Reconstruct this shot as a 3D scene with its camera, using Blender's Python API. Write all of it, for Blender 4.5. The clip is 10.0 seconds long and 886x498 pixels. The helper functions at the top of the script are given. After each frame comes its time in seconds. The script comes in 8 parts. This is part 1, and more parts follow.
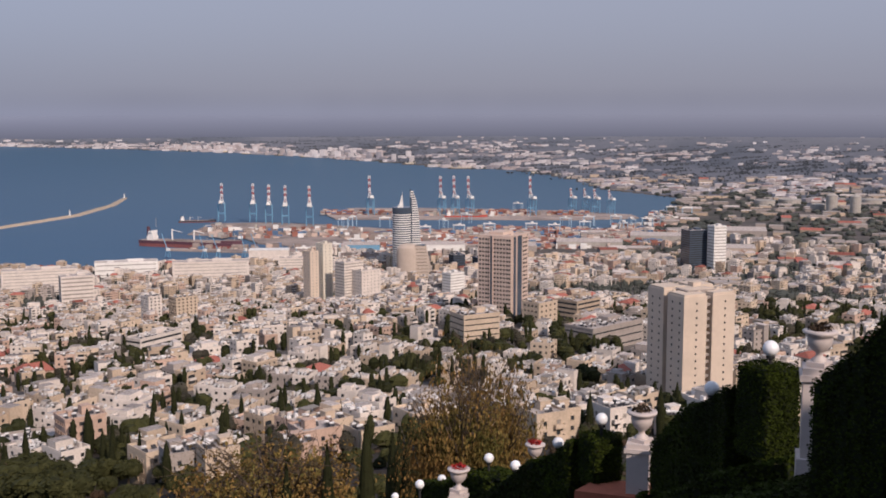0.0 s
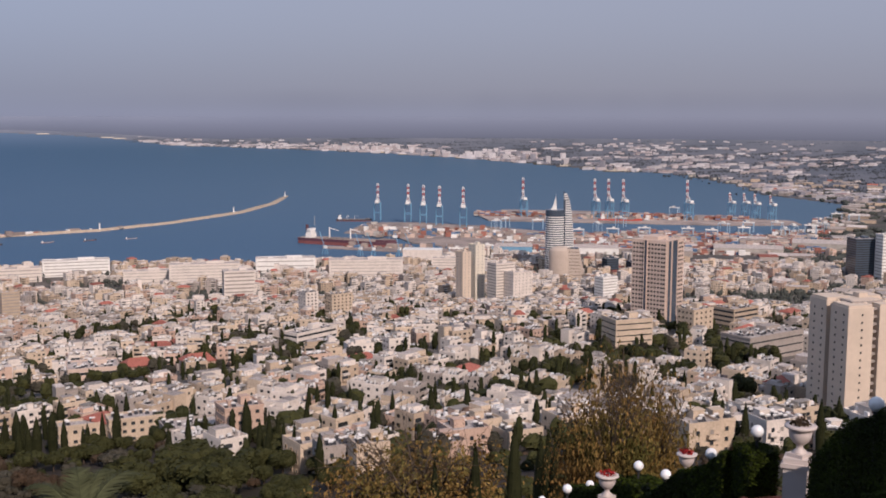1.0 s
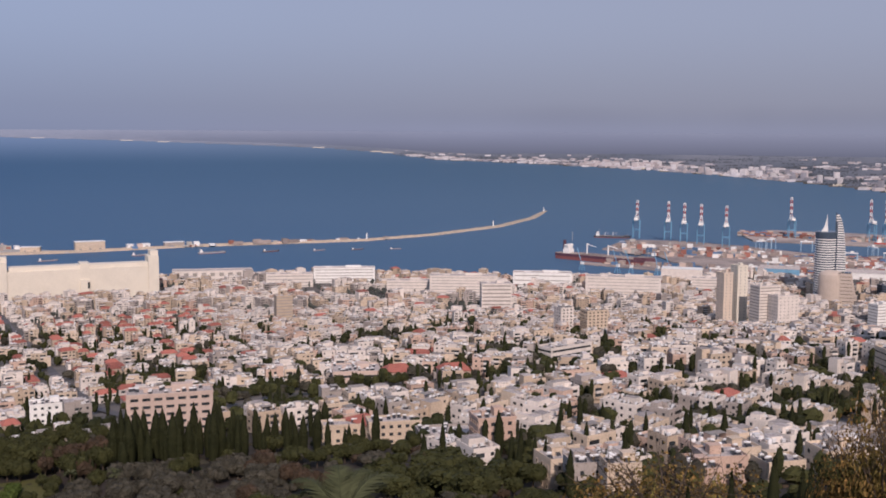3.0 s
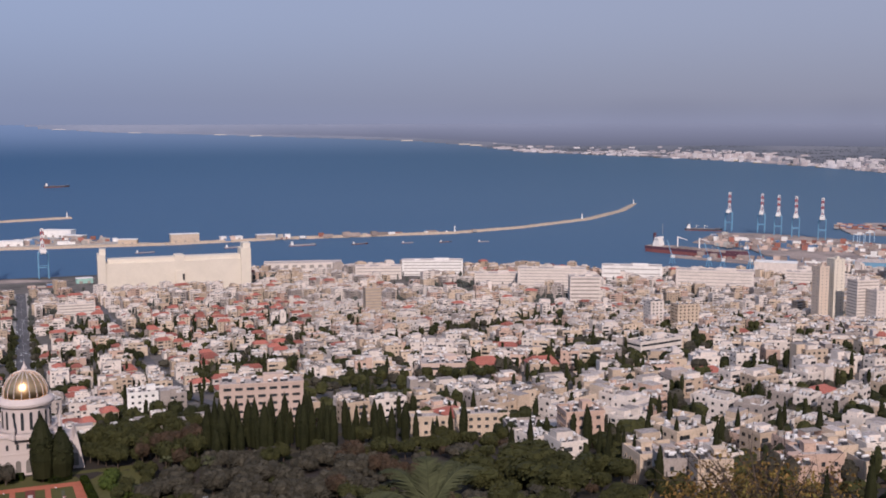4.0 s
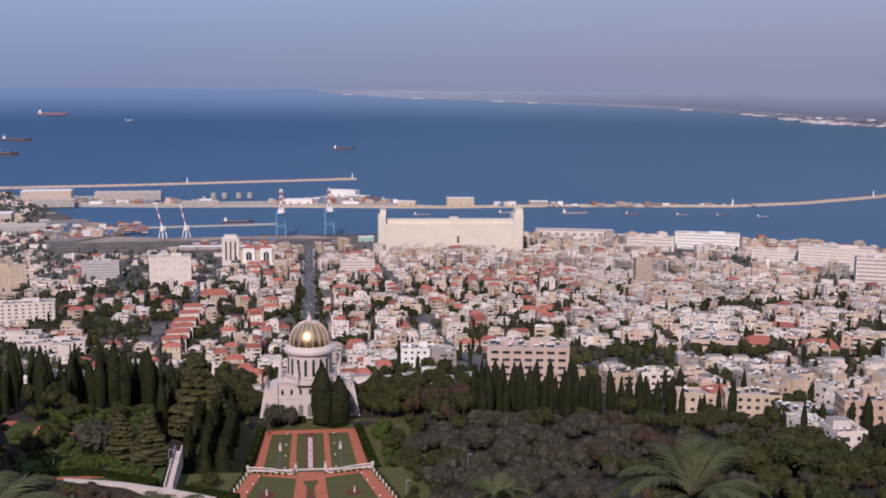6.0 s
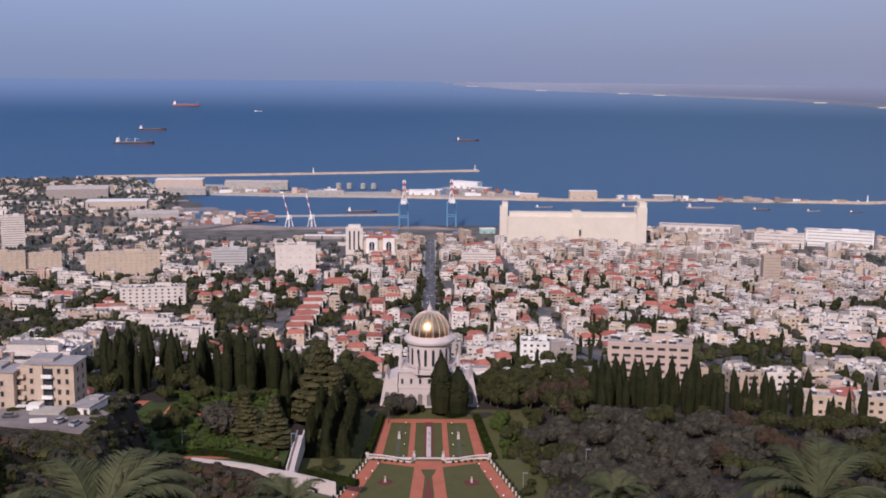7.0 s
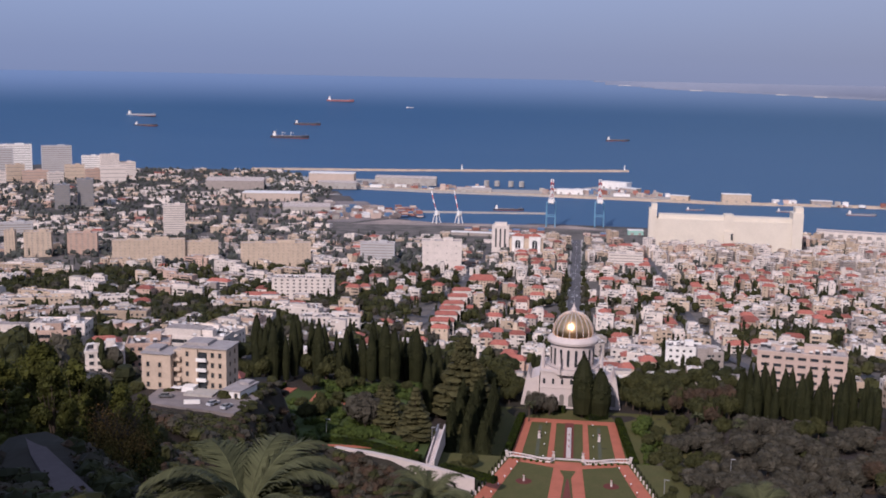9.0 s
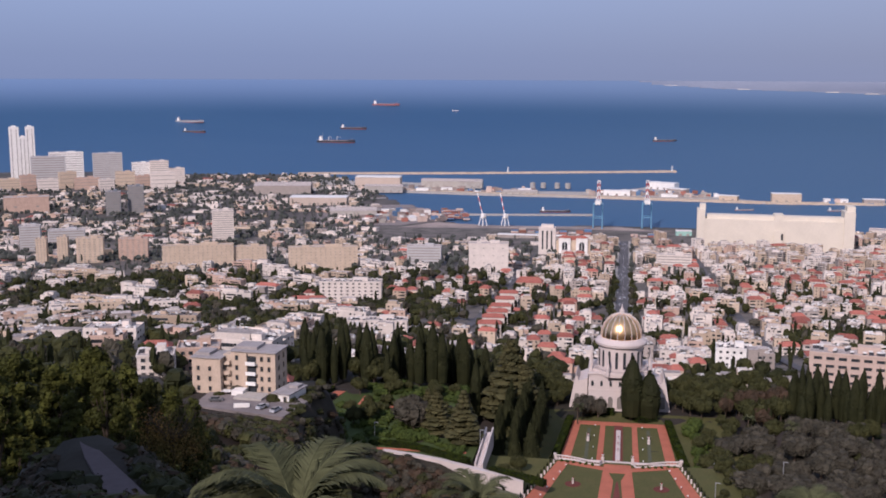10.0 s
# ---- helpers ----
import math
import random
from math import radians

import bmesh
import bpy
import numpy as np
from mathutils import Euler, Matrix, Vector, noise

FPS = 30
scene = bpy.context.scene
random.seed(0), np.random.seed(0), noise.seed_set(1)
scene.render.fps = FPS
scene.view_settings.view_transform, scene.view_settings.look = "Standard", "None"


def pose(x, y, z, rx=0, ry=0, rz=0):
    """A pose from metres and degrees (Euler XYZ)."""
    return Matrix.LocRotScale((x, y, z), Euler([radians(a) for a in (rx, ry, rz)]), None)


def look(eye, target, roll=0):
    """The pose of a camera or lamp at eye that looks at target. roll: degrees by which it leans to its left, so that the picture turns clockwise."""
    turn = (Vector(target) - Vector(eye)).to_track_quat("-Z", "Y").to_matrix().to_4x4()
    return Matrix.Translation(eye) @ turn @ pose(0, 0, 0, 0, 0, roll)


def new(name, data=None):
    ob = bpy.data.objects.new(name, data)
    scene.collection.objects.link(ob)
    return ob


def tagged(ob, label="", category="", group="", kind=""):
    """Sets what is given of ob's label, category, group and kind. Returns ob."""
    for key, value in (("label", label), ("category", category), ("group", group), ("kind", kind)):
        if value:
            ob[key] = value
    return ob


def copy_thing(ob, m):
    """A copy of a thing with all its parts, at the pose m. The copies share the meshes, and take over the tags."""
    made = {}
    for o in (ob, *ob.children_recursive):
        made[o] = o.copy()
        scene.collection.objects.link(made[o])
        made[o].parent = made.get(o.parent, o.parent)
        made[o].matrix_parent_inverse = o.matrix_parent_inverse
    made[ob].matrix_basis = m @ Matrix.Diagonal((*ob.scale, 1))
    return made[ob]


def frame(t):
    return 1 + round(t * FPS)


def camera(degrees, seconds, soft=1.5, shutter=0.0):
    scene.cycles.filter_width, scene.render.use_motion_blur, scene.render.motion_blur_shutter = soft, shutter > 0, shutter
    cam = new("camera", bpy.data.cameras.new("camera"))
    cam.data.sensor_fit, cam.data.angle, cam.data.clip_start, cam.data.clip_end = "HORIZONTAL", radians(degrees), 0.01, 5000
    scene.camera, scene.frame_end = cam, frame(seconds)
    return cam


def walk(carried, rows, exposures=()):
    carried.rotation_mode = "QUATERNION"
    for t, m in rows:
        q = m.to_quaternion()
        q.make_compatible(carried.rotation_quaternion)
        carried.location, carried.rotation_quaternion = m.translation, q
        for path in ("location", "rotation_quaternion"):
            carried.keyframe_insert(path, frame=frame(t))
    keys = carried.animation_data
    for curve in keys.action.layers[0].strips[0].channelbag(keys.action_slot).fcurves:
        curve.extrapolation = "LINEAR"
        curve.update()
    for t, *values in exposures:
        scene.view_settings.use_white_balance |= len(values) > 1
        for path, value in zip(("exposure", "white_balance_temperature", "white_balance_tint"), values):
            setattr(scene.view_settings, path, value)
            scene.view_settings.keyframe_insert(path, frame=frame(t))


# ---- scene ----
# The lookout on the upper terrace: the camera turns where it stands, 275 m above the sea.
EYE = 275.0
cam = camera(44.13, 10.0, soft=1.8)
# seconds, yaw, pitch, roll
ROWS = [
    (0.0, -47.57, -7.24, 0.09),
    (0.5, -43.70, -7.76, 0.13),
    (1.0, -39.50, -7.15, -0.14),
    (1.5, -35.34, -6.86, -0.39),
    (2.0, -32.29, -6.75, -0.48),
    (2.5, -29.60, -6.33, -0.33),
    (3.0, -25.96, -6.39, -0.36),
    (3.2, -24.63, -6.24, -0.31),
    (4.3, -18.40, -7.01, -0.20),
    (4.5, -15.49, -7.07, -0.57),
    (5.0, -11.74, -7.52, -0.61),
    (5.2, -11.13, -7.60, -0.39),
    (6.3, -4.97, -8.74, -0.44),
    (6.5, -3.57, -8.77, -0.31),
    (7.0, -0.60, -8.97, -0.52),
    (7.5, 1.89, -9.02, -0.82),
    (8.0, 4.32, -9.42, -1.08),
    (8.5, 5.84, -9.40, -0.88),
    (9.0, 7.22, -9.18, -1.09),
    (9.5, 8.72, -9.25, -0.92),
    (10.0, 9.55, -9.06, -0.21),
]
walk(cam, [(t, pose(0, 0, EYE, 90 + pitch, roll, yaw)) for t, yaw, pitch, roll in ROWS],
     exposures=[(0.0, -0.05, 6800, 21), (3.0, -0.08, 6480, 23), (5.0, -0.08, 6330, 24), (7.0, -0.02, 6200, 26), (8.3, -0.07, 6170, 26), (10.0, 0.02, 6150, 26)])

# ---- world, sun ----
SUN_HIGH, SUN_FROM = 35.0, 196.0   # degrees up, and bearing from +y towards +x
world = bpy.data.worlds.new("sky")
scene.world = world
world.use_nodes = True
wn = world.node_tree
sky = wn.nodes.new("ShaderNodeTexSky")
sky.sky_type, sky.sun_disc = "NISHITA", False
sky.sun_elevation, sky.sun_rotation = radians(SUN_HIGH), radians(SUN_FROM)
sky.altitude, sky.air_density, sky.dust_density, sky.ozone_density = 0, 1.0, 1.0, 2.0


def sky_mix(fac, a, b):
    n = wn.nodes.new("ShaderNodeMix")
    n.data_type = "RGBA"
    for plug, v in (("Factor", fac), ("A", a), ("B", b)):
        if isinstance(v, bpy.types.NodeSocket):
            wn.links.new(v, n.inputs[plug])
        else:
            n.inputs[plug].default_value = v
    return n.outputs["Result"]


def sky_span(value, lo, hi):
    n = wn.nodes.new("ShaderNodeMapRange")
    n.interpolation_type = "SMOOTHSTEP"
    n.inputs["From Min"].default_value, n.inputs["From Max"].default_value = lo, hi
    wn.links.new(value, n.inputs["Value"])
    return n.outputs[0]


# clear sky seen through sea haze: bluer over the open sea, greyer over the land, denser towards the horizon
where = wn.nodes.new("ShaderNodeTexCoord")
axes = wn.nodes.new("ShaderNodeSeparateXYZ")
wn.links.new(where.outputs["Generated"], axes.inputs[0])
inland, up = sky_span(axes.outputs["X"], -0.4, 0.8), sky_span(axes.outputs["Z"], -0.01, 0.11)
low = sky_mix(inland, (2.0, 2.75, 4.3, 1), (2.5, 2.8, 3.6, 1))
high = sky_mix(inland, (3.0, 4.05, 5.8, 1), (3.2, 3.8, 4.9, 1))
near = sky_mix(inland, (0.65, 1.05, 1.75, 1), (1.2, 1.4, 1.9, 1))
haze = sky_mix(up, sky_mix(sky_span(axes.outputs["Z"], -0.0047, 0.0185), near, low), high)
wn.links.new(sky_mix(0.93, sky.outputs[0], haze), wn.nodes["Background"].inputs[0])
wn.nodes["Background"].inputs[1].default_value = 0.1
lamp = bpy.data.lights.new("sun", "SUN")
lamp.energy, lamp.angle, lamp.color = 3.7, radians(0.6), (1.0, 0.90, 0.79)
sun = new("sun", lamp)
a, e = radians(SUN_FROM), radians(SUN_HIGH)
sun.matrix_world = look((0, 0, 900), (-math.sin(a) * math.cos(e), -math.cos(a) * math.cos(e), 900 - math.sin(e)))

# ---- mesh tools ----
rng = random.Random(7)


class Mesh:
    """Gathers plain pieces into one mesh; each face carries a material slot."""

    def __init__(self):
        self.v, self.f, self.m = [], [], []

    def add(self, verts, faces, slot=0):
        n = len(self.v)
        self.v.extend(verts)
        self.f.extend([tuple(i + n for i in f) for f in faces])
        self.m.extend([slot] * len(faces))

    def prism(self, poly, z0, z1, slot=0, top=None, inset=0.0, bottom=False):
        """An upright prism on a polygon (x, y), counter-clockwise; inset draws its top in."""
        n = len(poly)
        cx, cy = sum(p[0] for p in poly) / n, sum(p[1] for p in poly) / n
        up = [(cx + (x - cx) * (1 - inset), cy + (y - cy) * (1 - inset), z1) for x, y in poly]
        self.add([(x, y, z0) for x, y in poly] + up, [(i, (i + 1) % n, n + (i + 1) % n, n + i) for i in range(n)], slot)
        self.add(up, [tuple(range(n))], slot if top is None else top)
        if bottom:
            self.add([(x, y, z0) for x, y in poly], [tuple(range(n - 1, -1, -1))], slot)

    def box(self, cx, cy, z0, w, d, h, turn=0.0, slot=0, top=None, ox=0.0, oy=0.0, bottom=False):
        """A box on the ground; (ox, oy) shift it in its own turned axes."""
        c, s = math.cos(turn), math.sin(turn)
        poly = [(cx + c * (ox + a * w / 2) - s * (oy + b * d / 2), cy + s * (ox + a * w / 2) + c * (oy + b * d / 2))
                for a, b in ((-1, -1), (1, -1), (1, 1), (-1, 1))]
        self.prism(poly, z0, z0 + h, slot, top, bottom=bottom)

    def rings(self, rows, slot=0, sides=16, cx=0.0, cy=0.0, close=True, squash=1.0, turn=0.0):
        """A turned body from (radius, z) rows."""
        n = len(self.v)
        for r, z in rows:
            for k in range(sides):
                t = 2 * math.pi * k / sides + turn
                self.v.append((cx + r * math.cos(t), cy + r * math.sin(t) * squash, z))
        for j in range(len(rows) - 1):
            for k in range(sides):
                k2 = (k + 1) % sides
                self.f.append((n + j * sides + k, n + j * sides + k2, n + (j + 1) * sides + k2, n + (j + 1) * sides + k))
                self.m.append(slot)
        if close:
            self.f.append(tuple(n + (len(rows) - 1) * sides + k for k in range(sides)))
            self.m.append(slot)

    def rod(self, a, b, r0, r1=None, sides=6, slot=0):
        """A round bar from a to b."""
        a, b = Vector(a), Vector(b)
        r1 = r0 if r1 is None else r1
        q = (b - a).to_track_quat("Z", "Y")
        n = len(self.v)
        for p, r in ((a, r0), (b, r1)):
            for k in range(sides):
                t = 2 * math.pi * k / sides
                self.v.append(tuple(p + q @ Vector((r * math.cos(t), r * math.sin(t), 0))))
        for k in range(sides):
            k2 = (k + 1) % sides
            self.f.append((n + k, n + k2, n + sides + k2, n + sides + k))
            self.m.append(slot)
        self.f.append(tuple(n + sides + k for k in range(sides)))
        self.m.append(slot)

    def beam(self, a, b, w, slot=0):
        self.rod(a, b, w * 0.7, w * 0.7, 4, slot)

    def gable(self, cx, cy, z0, w, d, h, turn=0.0, slot=0, hip=0.3):
        """A hipped roof of four planes."""
        c, s = math.cos(turn), math.sin(turn)
        pts = [(-w / 2, -d / 2, 0), (w / 2, -d / 2, 0), (w / 2, d / 2, 0), (-w / 2, d / 2, 0), (-w / 2 + hip * d, 0, h), (w / 2 - hip * d, 0, h)]
        self.add([(cx + c * x - s * y, cy + s * x + c * y, z0 + z) for x, y, z in pts], [(0, 1, 5, 4), (1, 2, 5), (2, 3, 4, 5), (3, 0, 4)], slot)

    def clumps(self, n, centre, size, leaf, slot=0, seed=0, shell=0.55, squeeze=None):
        """Leaf clumps: small bent cards strewn through an ellipsoid, thicker near its skin."""
        g = random.Random(seed)
        for _ in range(n):
            while True:
                p = Vector((g.uniform(-1, 1), g.uniform(-1, 1), g.uniform(-1, 1)))
                if 0.05 < p.length <= 1:
                    break
            p = p.normalized() * (shell + (1 - shell) * g.random())
            k = squeeze(p.z) if squeeze else 1.0
            c = Vector((centre[0] + p.x * size[0] * k, centre[1] + p.y * size[1] * k, centre[2] + p.z * size[2]))
            out = Vector((p.x, p.y, p.z * 0.7 + 0.25)) + Vector((g.gauss(0, 0.45), g.gauss(0, 0.45), g.gauss(0, 0.45)))
            q = out.to_track_quat("Z", "Y")
            t = g.uniform(0, 6.28)
            s = leaf * g.uniform(0.55, 1.35)
            ring = [q @ Vector((s * math.cos(t + b) * u, s * math.sin(t + b) * u, w * s)) for b, u, w in ((0, 1, -0.25), (1.6, 0.75, 0.15), (3.1, 1, -0.2), (4.7, 0.75, 0.1))]
            self.add([tuple(c + w) for w in ring], [(0, 1, 2, 3)], slot)

    def blob(self, centre, size, slot=0, seed=0.0, sides=9, rows=6, rough=0.3):
        """The dense inside of a crown: a lumpy closed body."""
        n = len(self.v)
        for j in range(rows + 1):
            a = math.pi * j / rows
            for k in range(sides):
                t = 2 * math.pi * k / sides + 0.3 * j
                d = (math.sin(a) * math.cos(t), math.sin(a) * math.sin(t), -math.cos(a))
                q = 1 + rough * noise.noise((d[0] * 1.7 + seed, d[1] * 1.7 - seed * 0.7, d[2] * 1.7))
                self.v.append((centre[0] + d[0] * size[0] * q, centre[1] + d[1] * size[1] * q, centre[2] + d[2] * size[2] * q))
        for j in range(rows):
            for k in range(sides):
                k2 = (k + 1) % sides
                self.f.append((n + j * sides + k, n + j * sides + k2, n + (j + 1) * sides + k2, n + (j + 1) * sides + k))
                self.m.append(slot)

    def data(self, name, mats, smooth=False):
        me = bpy.data.meshes.new(name)
        me.from_pydata(self.v, [], self.f)
        for m in mats:
            me.materials.append(m)
        me.polygons.foreach_set("material_index", self.m)
        if smooth:
            me.polygons.foreach_set("use_smooth", [True] * len(self.f))
        me.update()
        return me


def part(name, mesh, mats, parent=None, label="", smooth=False, at=None):
    """One mesh object, under a thing or a part when a parent is given."""
    if isinstance(mesh, Mesh):
        mesh = mesh.data(name, mats if isinstance(mats, (list, tuple)) else [mats], smooth)
    ob = new(name, mesh)
    if parent is not None:
        ob.parent = parent
    if at is not None:
        ob.matrix_basis = at if isinstance(at, Matrix) else Matrix.Translation(at)
    return tagged(ob, label)


def thing(name, m, label, category, group=""):
    """An empty at the base of a thing made of parts."""
    ob = new(name)
    ob.matrix_basis = m if isinstance(m, Matrix) else Matrix.Translation(m)
    ob.empty_display_size = 0.5
    return tagged(ob, label, category, group)


def polar(bearing, r):
    return r * math.sin(radians(bearing)), r * math.cos(radians(bearing))


def lerp(knots, x):
    """Straight lines through (x, y) knots."""
    if x <= knots[0][0]:
        return knots[0][1]
    for (a, p), (b, q) in zip(knots, knots[1:]):
        if x <= b:
            return p + (q - p) * (x - a) / (b - a)
    return knots[-1][1]


NEAR, REACH = 3300.0, 1560.0


def afar(x, y, z):
    """Land beyond the bay lies past the lens's reach: it is drawn in along its line of sight, its size with it."""
    r = math.hypot(x, y)
    if r <= NEAR:
        return x, y, z
    k = (NEAR + REACH * (1 - 1 / (1 + (r - NEAR) / REACH))) / r
    return x * k, y * k, EYE + (z - EYE) * k


# ---- materials ----


def shade(name, colour, rough=0.8, vary=0.12, grain=0.6, stain=(6.0, 0.25), bump=0.0, metal=0.0, per="island", second=None, mix=0.5, spec=0.3, coat=0.0):
    """A surface with its colour broken up at two scales and from piece to piece. second: a colour that stains blend in."""
    m = bpy.data.materials.new(name)
    m.use_nodes = True
    t = m.node_tree
    b = t.nodes["Principled BSDF"]
    b.inputs["Roughness"].default_value, b.inputs["Metallic"].default_value = rough, metal
    b.inputs["Specular IOR Level"].default_value = spec
    b.inputs["Coat Weight"].default_value = coat
    geo = t.nodes.new("ShaderNodeNewGeometry")
    pos = geo.outputs["Position"]
    big, small = t.nodes.new("ShaderNodeTexNoise"), t.nodes.new("ShaderNodeTexNoise")
    big.inputs["Scale"].default_value, small.inputs["Scale"].default_value = 1.0 / stain[0], 1.0 / grain
    big.inputs["Detail"].default_value = 4
    small.inputs["Detail"].default_value = 3
    t.links.new(pos, big.inputs["Vector"])
    t.links.new(pos, small.inputs["Vector"])
    ramp = t.nodes.new("ShaderNodeMapRange")
    ramp.inputs["From Min"].default_value, ramp.inputs["From Max"].default_value = 0.42, 0.68
    t.links.new(big.outputs["Fac"], ramp.inputs["Value"])
    blend = t.nodes.new("ShaderNodeMix")
    blend.data_type = "RGBA"
    blend.inputs["A"].default_value = (*colour, 1)
    blend.inputs["B"].default_value = (*(second or [c * (1 - stain[1]) for c in colour]), 1)
    amount = t.nodes.new("ShaderNodeMath")
    amount.operation = "MULTIPLY"
    amount.inputs[1].default_value = mix
    t.links.new(ramp.outputs[0], amount.inputs[0])
    t.links.new(amount.outputs[0], blend.inputs["Factor"])
    value = t.nodes.new("ShaderNodeHueSaturation")
    t.links.new(blend.outputs["Result"], value.inputs["Color"])
    if per == "object":
        info = t.nodes.new("ShaderNodeObjectInfo")
        rand = info.outputs["Random"]
    else:
        rand = geo.outputs["Random Per Island"]
    span = t.nodes.new("ShaderNodeMapRange")
    span.inputs["To Min"].default_value, span.inputs["To Max"].default_value = 1 - vary, 1 + vary
    t.links.new(rand, span.inputs["Value"])
    fine = t.nodes.new("ShaderNodeMapRange")
    fine.inputs["From Min"].default_value, fine.inputs["From Max"].default_value = 0.3, 0.7
    fine.inputs["To Min"].default_value, fine.inputs["To Max"].default_value = 1 - vary * 0.7, 1 + vary * 0.7
    t.links.new(small.outputs["Fac"], fine.inputs["Value"])
    both = t.nodes.new("ShaderNodeMath")
    both.operation = "MULTIPLY"
    t.links.new(span.outputs[0], both.inputs[0])
    t.links.new(fine.outputs[0], both.inputs[1])
    t.links.new(both.outputs[0], value.inputs["Value"])
    t.links.new(value.outputs["Color"], b.inputs["Base Color"])
    if bump:
        bp = t.nodes.new("ShaderNodeBump")
        bp.inputs["Strength"].default_value, bp.inputs["Distance"].default_value = bump, grain * 0.3
        t.links.new(small.outputs["Fac"], bp.inputs["Height"])
        t.links.new(bp.outputs[0], b.inputs["Normal"])
    return m


def leafy(name, colour, second, vary=0.24, rough=0.65):
    m = shade(name, colour, rough, vary, 0.5, (4.0, 0.3), 0, per="island", second=second, mix=0.8, spec=0.06)
    m.node_tree.nodes["Principled BSDF"].inputs["Subsurface Weight"].default_value = 0.0
    return m


WALLS = [shade("cream_render", (0.54, 0.43, 0.325), vary=0.2), shade("white_render", (0.66, 0.59, 0.53), vary=0.16), shade("sand_stone", (0.45, 0.35, 0.26), vary=0.2),
         shade("pink_render", (0.50, 0.355, 0.28), vary=0.18), shade("grey_render", (0.34, 0.295, 0.265), vary=0.2)]
ROOF = shade("roof_screed", (0.43, 0.38, 0.35), 0.85, 0.45, 1.0, (5.0, 0.45))
TILE = shade("clay_tile", (0.34, 0.115, 0.085), 0.75, 0.35, 0.5, (5.0, 0.3))
GLASS = shade("window_glass", (0.035, 0.04, 0.045), 0.15, 0.4, 2.0, spec=0.5)
SHUTTER = shade("shutter", (0.30, 0.27, 0.24), 0.6, 0.3)
TANK = shade("white_tank", (0.68, 0.67, 0.66), 0.4, 0.2)
PANEL = shade("solar_panel", (0.045, 0.045, 0.05), 0.5, 0.3, spec=0.2)
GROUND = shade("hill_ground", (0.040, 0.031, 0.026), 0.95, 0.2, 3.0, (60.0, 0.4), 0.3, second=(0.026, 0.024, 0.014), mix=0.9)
TOWNSOIL = shade("town_ground", (0.17, 0.15, 0.135), 0.95, 0.2, 3.0, (25.0, 0.4), second=(0.075, 0.07, 0.06), mix=0.9)
ASPHALT = shade("asphalt", (0.11, 0.105, 0.11), 0.9, 0.15, 1.0, (12.0, 0.3))
CONCRETE = shade("concrete", (0.40, 0.37, 0.33), 0.85, 0.15, 1.0, (9.0, 0.35))
QUAY = shade("quay_paving", (0.34, 0.275, 0.24), 0.9, 0.2, 6.0, (60.0, 0.4), second=(0.18, 0.15, 0.14), mix=0.9)
WORN = shade("worn_asphalt", (0.21, 0.18, 0.17), 0.9, 0.2, 4.0, (30.0, 0.35), second=(0.11, 0.095, 0.095))
ROCK = shade("breakwater_rock", (0.42, 0.34, 0.26), 0.9, 0.25, 3.0, (14.0, 0.3), 0.5)
WHITE = shade("white_paint", (0.78, 0.76, 0.72), 0.55, 0.06)
MARBLE = shade("white_stone", (0.57, 0.495, 0.46), 0.45, 0.07, 0.5, (3.0, 0.12))
GOLD = shade("gilded_tile", (0.80, 0.51, 0.26), 0.3, 0.2, 0.3, (1.5, 0.3), metal=1.0)
CYPRESS = leafy("cypress_leaf", (0.030, 0.033, 0.014), (0.017, 0.020, 0.009))
LEAF = leafy("broad_leaf", (0.047, 0.048, 0.018), (0.026, 0.029, 0.012))
OLIVE = leafy("olive_leaf", (0.060, 0.054, 0.040), (0.032, 0.031, 0.023), 0.3)
AUTUMN = leafy("autumn_leaf", (0.20, 0.115, 0.04), (0.070, 0.080, 0.022), 0.4)
PALM = leafy("palm_leaf", (0.075, 0.080, 0.040), (0.04, 0.046, 0.022))
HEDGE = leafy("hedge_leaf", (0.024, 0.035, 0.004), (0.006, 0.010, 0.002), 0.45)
BARK = shade("bark", (0.075, 0.055, 0.04), 0.9, 0.2, 0.2, (1.0, 0.3), 0.5)
GRASS = shade("lawn", (0.075, 0.075, 0.022), 0.9, 0.25, 0.4, (5.0, 0.3), 0.4, second=(0.10, 0.085, 0.03))
BRICKRED = shade("red_tuff_path", (0.43, 0.135, 0.08), 0.9, 0.15, 0.3, (4.0, 0.25))
RED = shade("red_paint", (0.42, 0.07, 0.05), 0.5, 0.15)
BLUE = shade("crane_blue", (0.16, 0.34, 0.48), 0.5, 0.12)
HULL = shade("ship_hull", (0.05, 0.05, 0.06), 0.5, 0.15)
STEEL = shade("grey_steel", (0.35, 0.36, 0.37), 0.45, 0.12, metal=0.3)
GLOBE = shade("opal_globe", (0.86, 0.86, 0.86), 0.25, 0.02, spec=0.5)


